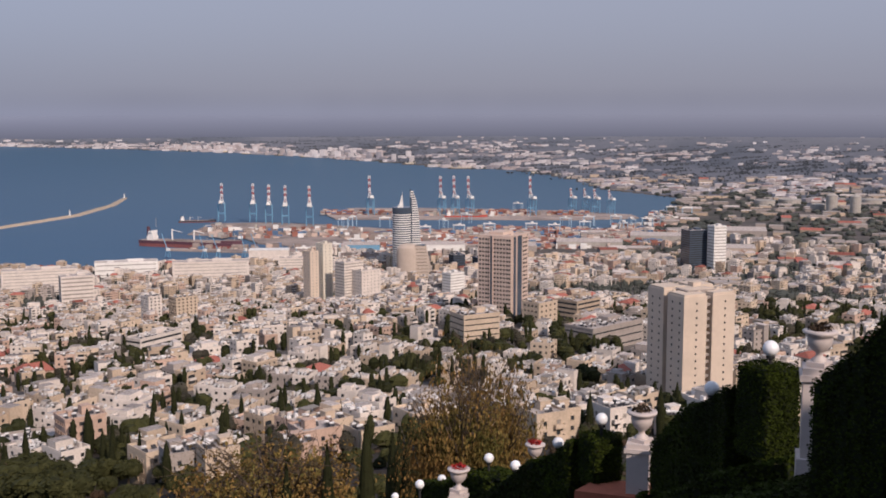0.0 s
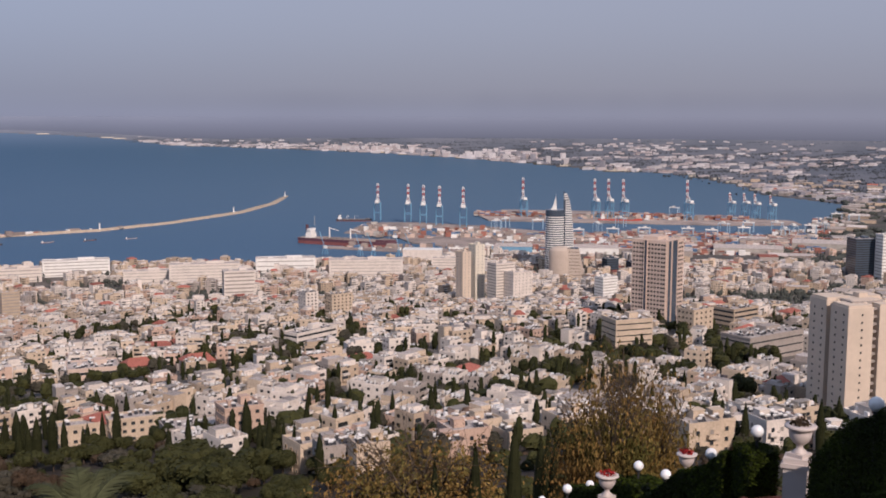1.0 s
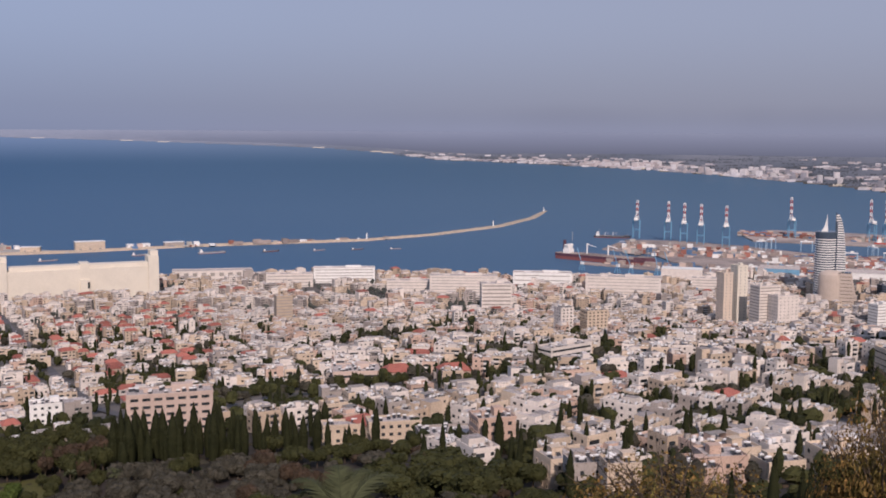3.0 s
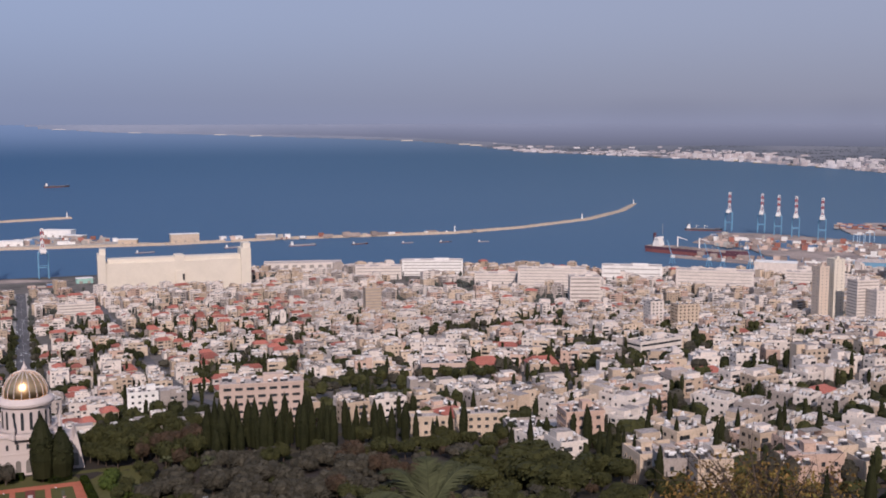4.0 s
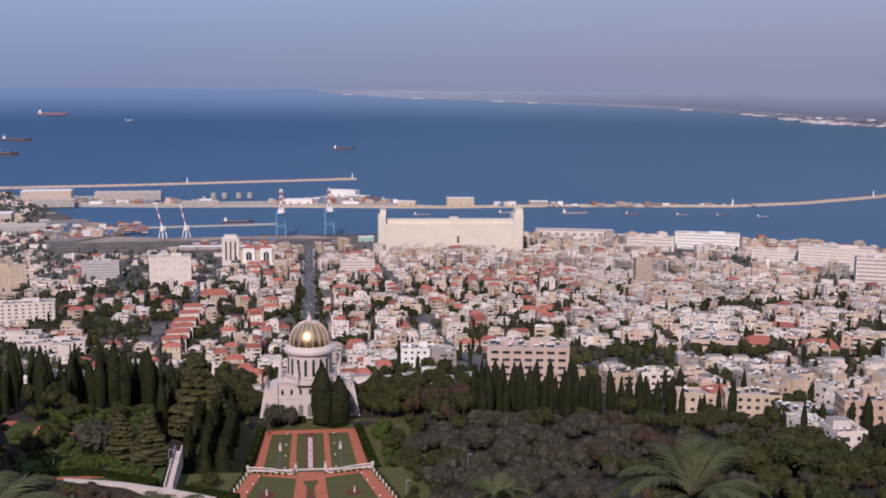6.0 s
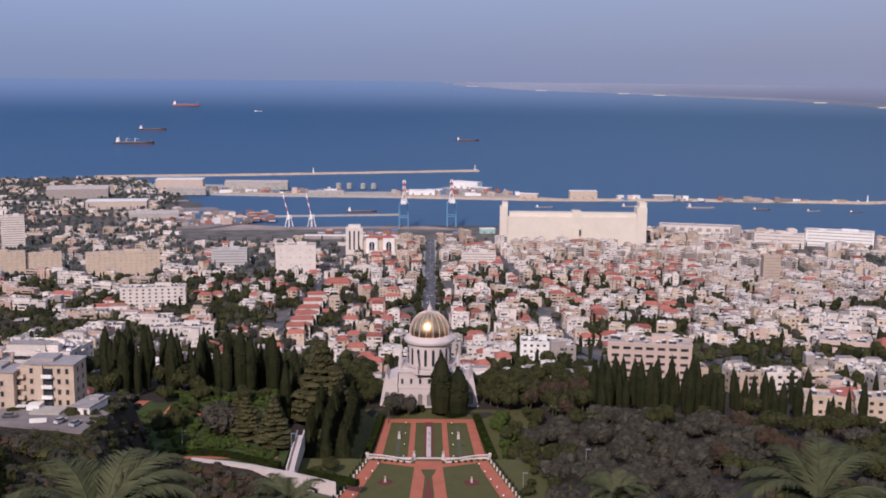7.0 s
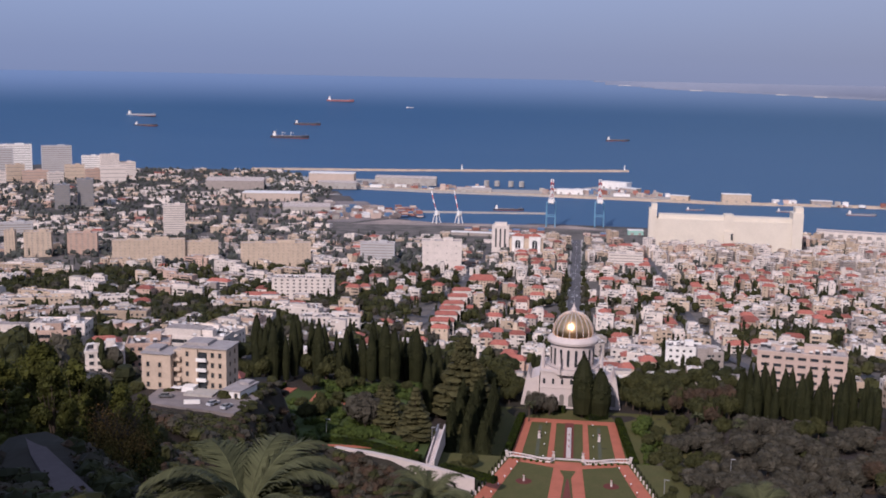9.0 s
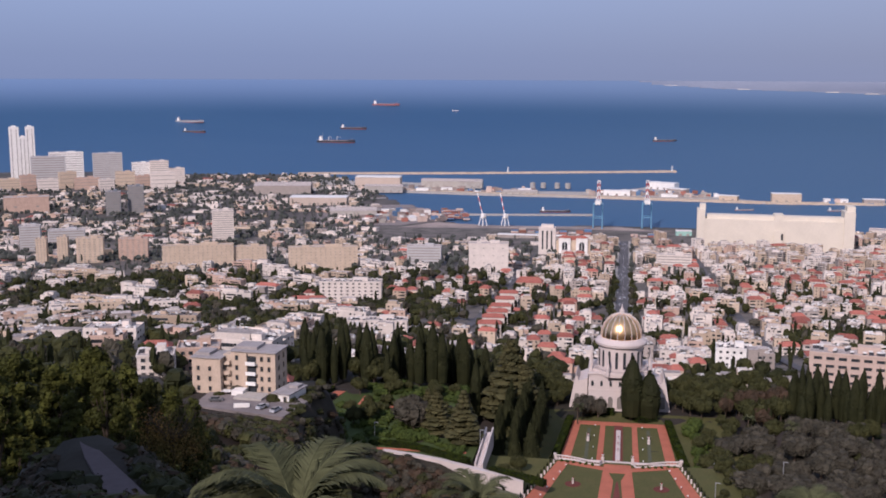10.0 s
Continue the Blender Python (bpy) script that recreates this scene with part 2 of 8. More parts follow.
def water():
    m = bpy.data.materials.new("sea_water")
    m.use_nodes = True
    t = m.node_tree
    b = t.nodes["Principled BSDF"]
    b.inputs["Roughness"].default_value = 0.5
    b.inputs["Specular IOR Level"].default_value = 0.12
    b.inputs["IOR"].default_value = 1.33
    geo = t.nodes.new("ShaderNodeNewGeometry")
    ns = t.nodes.new("ShaderNodeTexNoise")
    ns.inputs["Scale"].default_value, ns.inputs["Detail"].default_value = 1 / 420, 5
    st = t.nodes.new("ShaderNodeVectorMath")
    st.operation = "MULTIPLY"
    st.inputs[1].default_value = (0.35, 1.4, 1)
    t.links.new(geo.outputs["Position"], st.inputs[0])
    t.links.new(st.outputs[0], ns.inputs["Vector"])
    mx = t.nodes.new("ShaderNodeMix")
    mx.data_type = "RGBA"
    mx.inputs["A"].default_value, mx.inputs["B"].default_value = (0.036, 0.100, 0.200, 1), (0.047, 0.116, 0.214, 1)
    t.links.new(ns.outputs["Fac"], mx.inputs["Factor"])
    # the water colour goes paler towards the east of the bay
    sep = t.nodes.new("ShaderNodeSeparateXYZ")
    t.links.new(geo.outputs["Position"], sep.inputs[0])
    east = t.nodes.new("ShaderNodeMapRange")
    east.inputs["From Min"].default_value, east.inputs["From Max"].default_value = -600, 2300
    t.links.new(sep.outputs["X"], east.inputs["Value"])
    east_tint = t.nodes.new("ShaderNodeMix")
    east_tint.data_type = "RGBA"
    east_tint.inputs["B"].default_value = (0.074, 0.140, 0.212, 1)
    t.links.new(east.outputs[0], east_tint.inputs["Factor"])
    t.links.new(mx.outputs["Result"], east_tint.inputs["A"])
    t.links.new(east_tint.outputs["Result"], b.inputs["Base Color"])
    wv = t.nodes.new("ShaderNodeTexNoise")
    wv.inputs["Scale"].default_value, wv.inputs["Detail"].default_value = 1 / 9, 4
    t.links.new(geo.outputs["Position"], wv.inputs["Vector"])
    bp = t.nodes.new("ShaderNodeBump")
    bp.inputs["Strength"].default_value, bp.inputs["Distance"].default_value = 0.5, 1.0
    t.links.new(wv.outputs["Fac"], bp.inputs["Height"])
    t.links.new(bp.outputs[0], b.inputs["Normal"])
    return m


SEA = water()

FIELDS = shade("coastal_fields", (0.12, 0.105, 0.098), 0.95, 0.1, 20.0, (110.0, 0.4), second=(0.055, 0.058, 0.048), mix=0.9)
# blue-grey distance haze is mixed into the base colours of the far land
FARFIELD = shade("hazed_plain", (0.135, 0.145, 0.17), 0.95, 0.1, 20.0, (400.0, 0.4), second=(0.085, 0.10, 0.125), mix=0.9)
FARTOWN = [shade("hazed_white_render", (0.54, 0.51, 0.51), vary=0.2), shade("hazed_cream_render", (0.42, 0.37, 0.36), vary=0.2), shade("hazed_roof", (0.33, 0.31, 0.33), vary=0.25), shade("hazed_grey_render", (0.24, 0.235, 0.26), vary=0.2), shade("hazed_red_roof", (0.30, 0.19, 0.17), vary=0.2)]
SAND = shade("beach_sand", (0.48, 0.42, 0.33), 0.95, 0.05, 20.0, (90.0, 0.2))
ORANGE = shade("container_red", (0.29, 0.12, 0.09), 0.6, 0.35)
BOXBLUE = shade("container_blue", (0.10, 0.18, 0.30), 0.6, 0.3)
FLOWER = leafy("red_flower", (0.35, 0.03, 0.03), (0.20, 0.02, 0.02))
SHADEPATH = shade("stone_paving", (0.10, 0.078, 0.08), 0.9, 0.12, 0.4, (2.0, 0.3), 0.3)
CAR = shade("car_paint", (0.35, 0.36, 0.38), 0.3, 0.7, per="object", coat=0.5)
RUBBER = shade("tyre_rubber", (0.03, 0.03, 0.03), 0.8, 0.1)
PINE = leafy("pine_needle", (0.052, 0.056, 0.013), (0.012, 0.015, 0.005), 0.4)
# leaf colour paled by painted haze, for the farther trees
HAZELEAF = leafy("hazed_green_leaf", (0.078, 0.084, 0.074), (0.054, 0.060, 0.052))
# distance haze is painted into this bluish leaf colour too
FARLEAF = leafy("hazed_far_leaf", (0.080, 0.090, 0.104), (0.066, 0.076, 0.090), 0.15)
RUST = leafy("rusty_leaf", (0.062, 0.041, 0.027), (0.038, 0.031, 0.021))
CEDAR = leafy("cedar_needle", (0.072, 0.067, 0.030), (0.036, 0.038, 0.018))
BED = shade("flower_bed_soil", (0.16, 0.045, 0.035), 0.95, 0.3, 0.4, (2.0, 0.3), 0.4)
BED2 = shade("planting_strip", (0.09, 0.095, 0.06), 0.95, 0.3, 0.4, (2.0, 0.3), 0.4)
LAWN2 = shade("bright_lawn", (0.045, 0.066, 0.016), 0.9, 0.25, 0.4, (5.0, 0.3), 0.4)
SHRUB = leafy("shrub_leaf", (0.055, 0.076, 0.018), (0.03, 0.046, 0.013))


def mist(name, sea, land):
    """Sea haze painted as emission: it adds its own pale light to what lies behind, most at the horizon, and takes
    nothing away.
    """
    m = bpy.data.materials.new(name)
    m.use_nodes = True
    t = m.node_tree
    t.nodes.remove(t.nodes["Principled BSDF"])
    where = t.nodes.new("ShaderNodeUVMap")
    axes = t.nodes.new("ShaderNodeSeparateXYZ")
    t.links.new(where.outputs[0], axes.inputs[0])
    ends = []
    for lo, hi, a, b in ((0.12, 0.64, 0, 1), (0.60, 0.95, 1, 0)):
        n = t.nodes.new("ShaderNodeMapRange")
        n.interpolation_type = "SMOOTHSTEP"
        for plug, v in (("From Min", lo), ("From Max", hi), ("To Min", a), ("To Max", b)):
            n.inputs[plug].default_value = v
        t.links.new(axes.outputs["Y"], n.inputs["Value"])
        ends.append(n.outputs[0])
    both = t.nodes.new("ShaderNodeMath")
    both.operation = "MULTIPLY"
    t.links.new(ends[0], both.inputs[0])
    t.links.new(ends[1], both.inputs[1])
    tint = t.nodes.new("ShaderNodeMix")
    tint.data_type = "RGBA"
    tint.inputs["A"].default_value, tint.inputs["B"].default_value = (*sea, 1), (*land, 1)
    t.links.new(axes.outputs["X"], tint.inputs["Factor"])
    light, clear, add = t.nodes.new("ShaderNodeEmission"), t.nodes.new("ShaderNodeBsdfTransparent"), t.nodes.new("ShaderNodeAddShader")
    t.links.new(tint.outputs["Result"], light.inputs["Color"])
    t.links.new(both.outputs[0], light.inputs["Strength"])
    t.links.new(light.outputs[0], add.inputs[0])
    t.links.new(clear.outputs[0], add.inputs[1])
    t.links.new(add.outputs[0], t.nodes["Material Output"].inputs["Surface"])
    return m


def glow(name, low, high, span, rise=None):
    """Distant land with its thick haze painted as emission: it fades away upwards into the sky behind it."""
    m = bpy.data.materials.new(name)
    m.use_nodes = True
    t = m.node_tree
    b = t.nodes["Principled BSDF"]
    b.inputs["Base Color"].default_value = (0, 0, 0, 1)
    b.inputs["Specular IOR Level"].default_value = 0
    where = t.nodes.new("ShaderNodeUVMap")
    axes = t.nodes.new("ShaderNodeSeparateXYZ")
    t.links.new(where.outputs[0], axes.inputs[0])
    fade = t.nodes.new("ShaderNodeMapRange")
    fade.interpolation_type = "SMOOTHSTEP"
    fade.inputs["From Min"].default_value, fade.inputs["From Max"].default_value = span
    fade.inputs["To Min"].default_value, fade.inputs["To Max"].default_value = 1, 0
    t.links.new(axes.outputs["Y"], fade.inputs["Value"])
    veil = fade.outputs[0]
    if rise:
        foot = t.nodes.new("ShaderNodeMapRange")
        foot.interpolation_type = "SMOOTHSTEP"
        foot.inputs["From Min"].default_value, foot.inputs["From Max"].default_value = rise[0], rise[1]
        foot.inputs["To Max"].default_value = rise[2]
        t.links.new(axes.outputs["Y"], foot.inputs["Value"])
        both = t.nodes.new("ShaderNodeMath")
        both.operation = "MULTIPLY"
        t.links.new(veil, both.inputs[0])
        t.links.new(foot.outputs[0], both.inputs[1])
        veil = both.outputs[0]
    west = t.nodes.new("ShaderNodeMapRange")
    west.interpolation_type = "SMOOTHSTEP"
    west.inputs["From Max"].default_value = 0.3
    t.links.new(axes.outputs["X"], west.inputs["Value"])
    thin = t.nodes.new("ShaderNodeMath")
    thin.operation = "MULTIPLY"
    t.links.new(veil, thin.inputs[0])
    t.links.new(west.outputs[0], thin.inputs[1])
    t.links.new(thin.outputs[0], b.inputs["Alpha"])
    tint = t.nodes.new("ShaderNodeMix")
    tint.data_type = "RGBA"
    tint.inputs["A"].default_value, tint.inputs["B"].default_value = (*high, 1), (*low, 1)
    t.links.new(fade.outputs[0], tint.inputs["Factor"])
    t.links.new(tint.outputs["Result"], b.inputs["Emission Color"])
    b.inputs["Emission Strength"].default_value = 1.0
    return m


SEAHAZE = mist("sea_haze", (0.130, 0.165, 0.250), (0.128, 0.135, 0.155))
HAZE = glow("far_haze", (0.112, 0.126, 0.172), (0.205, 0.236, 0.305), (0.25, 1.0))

# ---- ground and sea ----
# ground heights: rows by bearing, columns by distance from the lookout
BEAR = (-60, -25, -17, -8, 0, 12, 25, 50, 75)
DIST = (0, 30, 100, 250, 370, 450, 600, 800, 1000, 1250, 1500, 1750, 2000)
RISE = ((272, 262, 240, 205, 185, 170, 140, 105, 75, 45, 22, 10, 4),
        (272, 262, 238, 197, 172, 158, 130, 95, 65, 38, 18, 8, 3),
        (272, 259, 229, 180, 155, 150, 122, 88, 60, 37, 18, 7, 3),
        (272, 257, 216, 166, 148, 140, 106, 75, 55, 36, 18, 6, 3),
        (272, 256, 212, 156, 139, 136, 100, 70, 52, 35, 18, 6, 3),
        (272, 256, 214, 164, 147, 139, 115, 85, 62, 38, 15, 5, 3),
        (272, 257, 218, 174, 155, 143, 125, 100, 75, 42, 16, 5, 3),
        (272, 262, 230, 190, 166, 149, 134, 122, 95, 45, 14, 4, 3),
        (272, 265, 240, 198, 172, 151, 135, 122, 100, 60, 25, 10, 5))
def hill(x, y):
    r, a = math.hypot(x, y), math.degrees(math.atan2(x, y))
    if abs(a) > 100:
        return 272 + min(r, 400) * 0.02
    a = min(max(a, BEAR[0]), BEAR[-1])
    i = max(k for k in range(len(BEAR) - 1) if a >= BEAR[k])
    u = (a - BEAR[i]) / (BEAR[i + 1] - BEAR[i])
    r = min(r, DIST[-1])
    j = max(k for k in range(len(DIST) - 1) if r >= DIST[k])
    v = (r - DIST[j]) / (DIST[j + 1] - DIST[j])
    v = v * v * (3 - 2 * v) * 0.4 + v * 0.6
    lo = RISE[i][j] * (1 - v) + RISE[i][j + 1] * v
    hi = RISE[i + 1][j] * (1 - v) + RISE[i + 1][j + 1] * v
    return lo * (1 - u) + hi * u


# the shore: where the near land ends, and where the land across the bay begins, by bearing
SHORE = ((-180, 9000), (-95, 6000), (-60, 3300), (-30, 3300), (-22.7, 3100), (-17, 3047), (-15.2, 3000), (-13, 2600), (-11.1, 2253), (-8.4, 1985), (0, 2010), (10, 2020), (25, 2020),
         (33, 2030), (38, 2000), (41, 2120), (44, 2330), (47, 2500), (56, 2540), (58.2, 2740), (59.4, 3100), (60.2, 6000), (180, 9000))
ACROSS = ((-1, 90000), (1, 34000), (4, 24000), (12, 17500), (20, 13300), (25.6, 9060), (32.2, 7900), (39.2, 6700), (47.5, 5180), (51, 4980), (54.2, 4340), (55.7, 3820), (59.7, 3500), (64, 3650), (66, 3200))


def ground(x, y):
    r, b = math.hypot(x, y), math.degrees(math.atan2(x, y))
    near, far = lerp(SHORE, b), lerp(ACROSS, b)
    if abs(x) < 46 and 300 < y <= 362:
        return 144.4
    if abs(x) < 60 and 362 < y < 486:
        return 135.6
    if near < r < far:
        return -6.0 if r < near + 60 or r > far - 60 else -30.0
    h = hill(x, y)
    if -160 < x <= -46 and 290 < y < 450:
        # the level garden west of the shrine
        k = min(1, (x + 160) / 35, (y - 290) / 30, (450 - y) / 25)
        h += (149.6 - h) * k
    if -138 < x < -86 and 255 < y < 336:
        # the level yard round the stone house
        k = min(1, (x + 138) / 6, (-86 - x) / 6, (y - 255) / 40, (336 - y) / 6)
        return h + (177.4 - h) * k
    if -28 < x < -12 and 30 < y < 49:
        # the bank that carries the stone path
        u = min(1, max(0, ((x + 23.2) * 5.7 + (43 - y) * 6.8) / 78.7))
        h += (258.75 - h) * max(0, 1 - max(0, math.hypot(x + 23.2 - 5.7 * u, y - 43 + 6.8 * u) - 0.9) / 2.6)
    if -115 < x < -12 and 200 < y < 340:
        # the hollow below the garden's white wall
        h -= 15 * min(1, (y - 200) / 60, (340 - y) / 40) * min(1, (x + 115) / 30, (-12 - x) / 8)
    if r > far and b > 0:
        h = 3.0
    return h


def build_ground():
    """One sheet out to the horizon."""
    bear = []
    b = -180.0
    while b < 180:
        bear.append(b)
        b += 0.6 if -42 <= b < 80 else 3.0
    rad, r = [0.0], 4.0
    while r < 60000:
        rad.append(r)
        r *= 1.014 if 1900 < r < 4200 or 290 < r < 500 else 1.04
    m = Mesh()
    n = len(bear)
    for r in rad:
        for b in bear:
            x, y = polar(b, r)
            z = ground(x, y)
            if r < 1600:
                z += 0.8 * noise.noise((x / 14, y / 14, 0)) * min(1, r / 60)
            m.v.append(afar(x, y, z))
    m.f = [(j * n + i, j * n + (i + 1) % n, (j + 1) * n + (i + 1) % n, (j + 1) * n + i) for j in range(len(rad) - 1) for i in range(n)]
    m.m = [0] * len(m.f)
    for q in range(len(m.f)):
        r, b = rad[q // n], bear[q % n]
        far = lerp(ACROSS, b)
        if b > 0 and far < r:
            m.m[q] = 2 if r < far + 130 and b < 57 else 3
        elif r > 1900:
            m.m[q] = 1
        elif r > lerp(((-36, 360), (-22, 360), (-18, 520), (12, 520), (24, 470), (36, 380), (76, 420)), b):
            m.m[q] = 4
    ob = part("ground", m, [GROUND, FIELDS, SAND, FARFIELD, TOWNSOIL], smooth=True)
    tagged(ob, "hillside of earth and scrub falling to the coastal plain", "ground", kind="structure")
    s = Mesh()
    rad = [r for r in rad if r > 900]
    for r in rad:
        for b in bear:
            x, y = polar(b, r)
            s.v.append(afar(x, y, 0.0))
    s.f = [(j * n + i, j * n + (i + 1) % n, (j + 1) * n + (i + 1) % n, (j + 1) * n + i) for j in range(len(rad) - 1) for i in range(n)]
    s.m = [0] * len(s.f)
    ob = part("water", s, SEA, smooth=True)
    ob.data.normals_split_custom_set_from_vertices([(0, 0, 1)] * len(s.v))
    tagged(ob, "blue bay water with faint wind streaks", "sea", kind="structure")


build_ground()


def veil(name, b0, b1, dist, low, high, mat, label):
    """A band of distant haze or hazy hills; low and high give its edges in degrees by bearing."""
    n, rows = 200, 10
    m = Mesh()
    uv = []
    for i in range(n + 1):
        b = b0 + (b1 - b0) * i / n
        r = dist(b)
        x, y = polar(b, r)
        lo, hi = low(b), high(b)
        for j in range(rows + 1):
            m.v.append(afar(x, y, EYE + r * math.tan(radians(lo + (hi - lo) * j / rows))))
            uv.append((i / n, j / rows))
    m.f = [(i * (rows + 1) + j, (i + 1) * (rows + 1) + j, (i + 1) * (rows + 1) + j + 1, i * (rows + 1) + j + 1) for i in range(n) for j in range(rows)]
    m.m = [0] * len(m.f)
    ob = part(name, m, mat)
    layer = ob.data.uv_layers.new(name="height")
    for loop in ob.data.loops:
        layer.data[loop.index].uv = uv[loop.vertex_index]
    tagged(ob, label, "hills" if "hills" in name else "haze", kind="structure")


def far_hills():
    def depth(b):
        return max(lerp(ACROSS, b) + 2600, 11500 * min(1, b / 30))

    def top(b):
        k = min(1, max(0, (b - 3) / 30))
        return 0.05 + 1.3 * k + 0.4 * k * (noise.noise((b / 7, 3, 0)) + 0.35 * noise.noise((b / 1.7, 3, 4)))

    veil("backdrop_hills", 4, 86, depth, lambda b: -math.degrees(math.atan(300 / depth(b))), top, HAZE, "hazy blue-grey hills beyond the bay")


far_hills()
# glowing sheet that stands in for sea haze, thicker towards the horizon
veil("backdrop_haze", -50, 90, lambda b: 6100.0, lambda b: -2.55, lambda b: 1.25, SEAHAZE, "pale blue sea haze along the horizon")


def slab(name, pts, z0, z1, mat, label, category, inset=0.0):
    """A quay or mole on an outline, counter-clockwise."""
    area = sum(x0 * y1 - x1 * y0 for (x0, y0), (x1, y1) in zip(pts, pts[1:] + pts[:1]))
    m = Mesh()
    m.prism(pts if area > 0 else pts[::-1], z0, z1, inset=inset)
    return tagged(part(name, m, mat), label, category, kind="structure")


def mole(name, line, wide, top, mat, label):
    """A bank of rock along a line, its sides sloping into the sea, with a walkway on top."""
    m = Mesh()
    fine = []
    for (x0, y0), (x1, y1) in zip(line, line[1:]):
        k = max(2, int(math.hypot(x1 - x0, y1 - y0) / 18))
        fine += [(x0 + (x1 - x0) * i / k, y0 + (y1 - y0) * i / k) for i in range(k)]
    fine.append(line[-1])
    prof = ((-1.0, -4), (-0.6, 0.55), (-0.45, 1.0), (0.45, 1.0), (0.6, 0.45), (1.0, -4))
    n = len(prof)
    for i, (x, y) in enumerate(fine):
        x0, y0 = fine[max(0, i - 1)]
        x1, y1 = fine[min(len(fine) - 1, i + 1)]
        d = math.hypot(x1 - x0, y1 - y0)
        px, py = -(y1 - y0) / d, (x1 - x0) / d
        for u, h in prof:
            j = 1 + 0.12 * rng.uniform(-1, 1)
            m.v.append((x + px * u * wide * j, y + py * u * wide * j, h * top * (1 + 0.1 * rng.uniform(-1, 1)) if h > 0 else h))
    for i in range(len(fine) - 1):
        for k in range(n - 1):
            m.f.append((i * n + k, (i + 1) * n + k, (i + 1) * n + k + 1, i * n + k + 1))
            m.m.append(0)
    for e in (0, len(fine) - 1):
        m.f.append(tuple(e * n + k for k in range(n)))
        m.m.append(0)
    return tagged(part(name, m, mat), label, "breakwater", kind="structure")


mole("breakwater", [(-790, 2610), (-360, 2520), (306, 2450), (560, 2470), (983, 2440), (1189, 2499), (1460, 2640), (1680, 2840), (1850, 3040)], 13, 5.0, ROCK, "long curved breakwater of pale rock with a walkway on top")
mole("outer_breakwater", [(-900, 2930), (-500, 3020), (-100, 3140), (140, 3214)], 14, 5.0, ROCK, "straight outer breakwater of pale rock and concrete")

# ---- the town ----


def windows_on(m, cx, cy, z0, w, d, h, turn, slot, floors, skip=0.2, step=3.2, wide=1.25, tall=1.3):
    """Window panes a hand proud of the two long sides that face the hill, with sills."""
    c, s = math.cos(turn), math.sin(turn)
    for face in range(4):
        ang = turn + face * math.pi / 2
        nx, ny = math.sin(ang), -math.cos(ang)
        if nx * cx + ny * cy > 0.15 * math.hypot(cx, cy):
            continue
        width, depth = (w, d) if face % 2 == 0 else (d, w)
        n = max(1, int((width - 1.0) / step))
        tx, ty = math.cos(ang), math.sin(ang)
        for k in range(n):
            u = (k - (n - 1) / 2) * (width - 1.2) / n
            wk = wide * rng.choice((0.8, 1.0, 1.0, 1.5))
            for fl in range(floors):
                if rng.random() < skip:
                    continue
                zb = z0 + h - (floors - fl) * (h / floors) + 0.95
                px, py = cx + nx * (depth / 2 + 0.06) + tx * u, cy + ny * (depth / 2 + 0.06) + ty * u
                m.add([(px - tx * wk / 2, py - ty * wk / 2, zb), (px + tx * wk / 2, py + ty * wk / 2, zb), (px + tx * wk / 2, py + ty * wk / 2, zb + tall), (px - tx * wk / 2, py - ty * wk / 2, zb + tall)],
                      [(0, 1, 2, 3)], slot)


TOWN = [*WALLS, ROOF, TILE, GLASS, TANK, PANEL, SHUTTER]


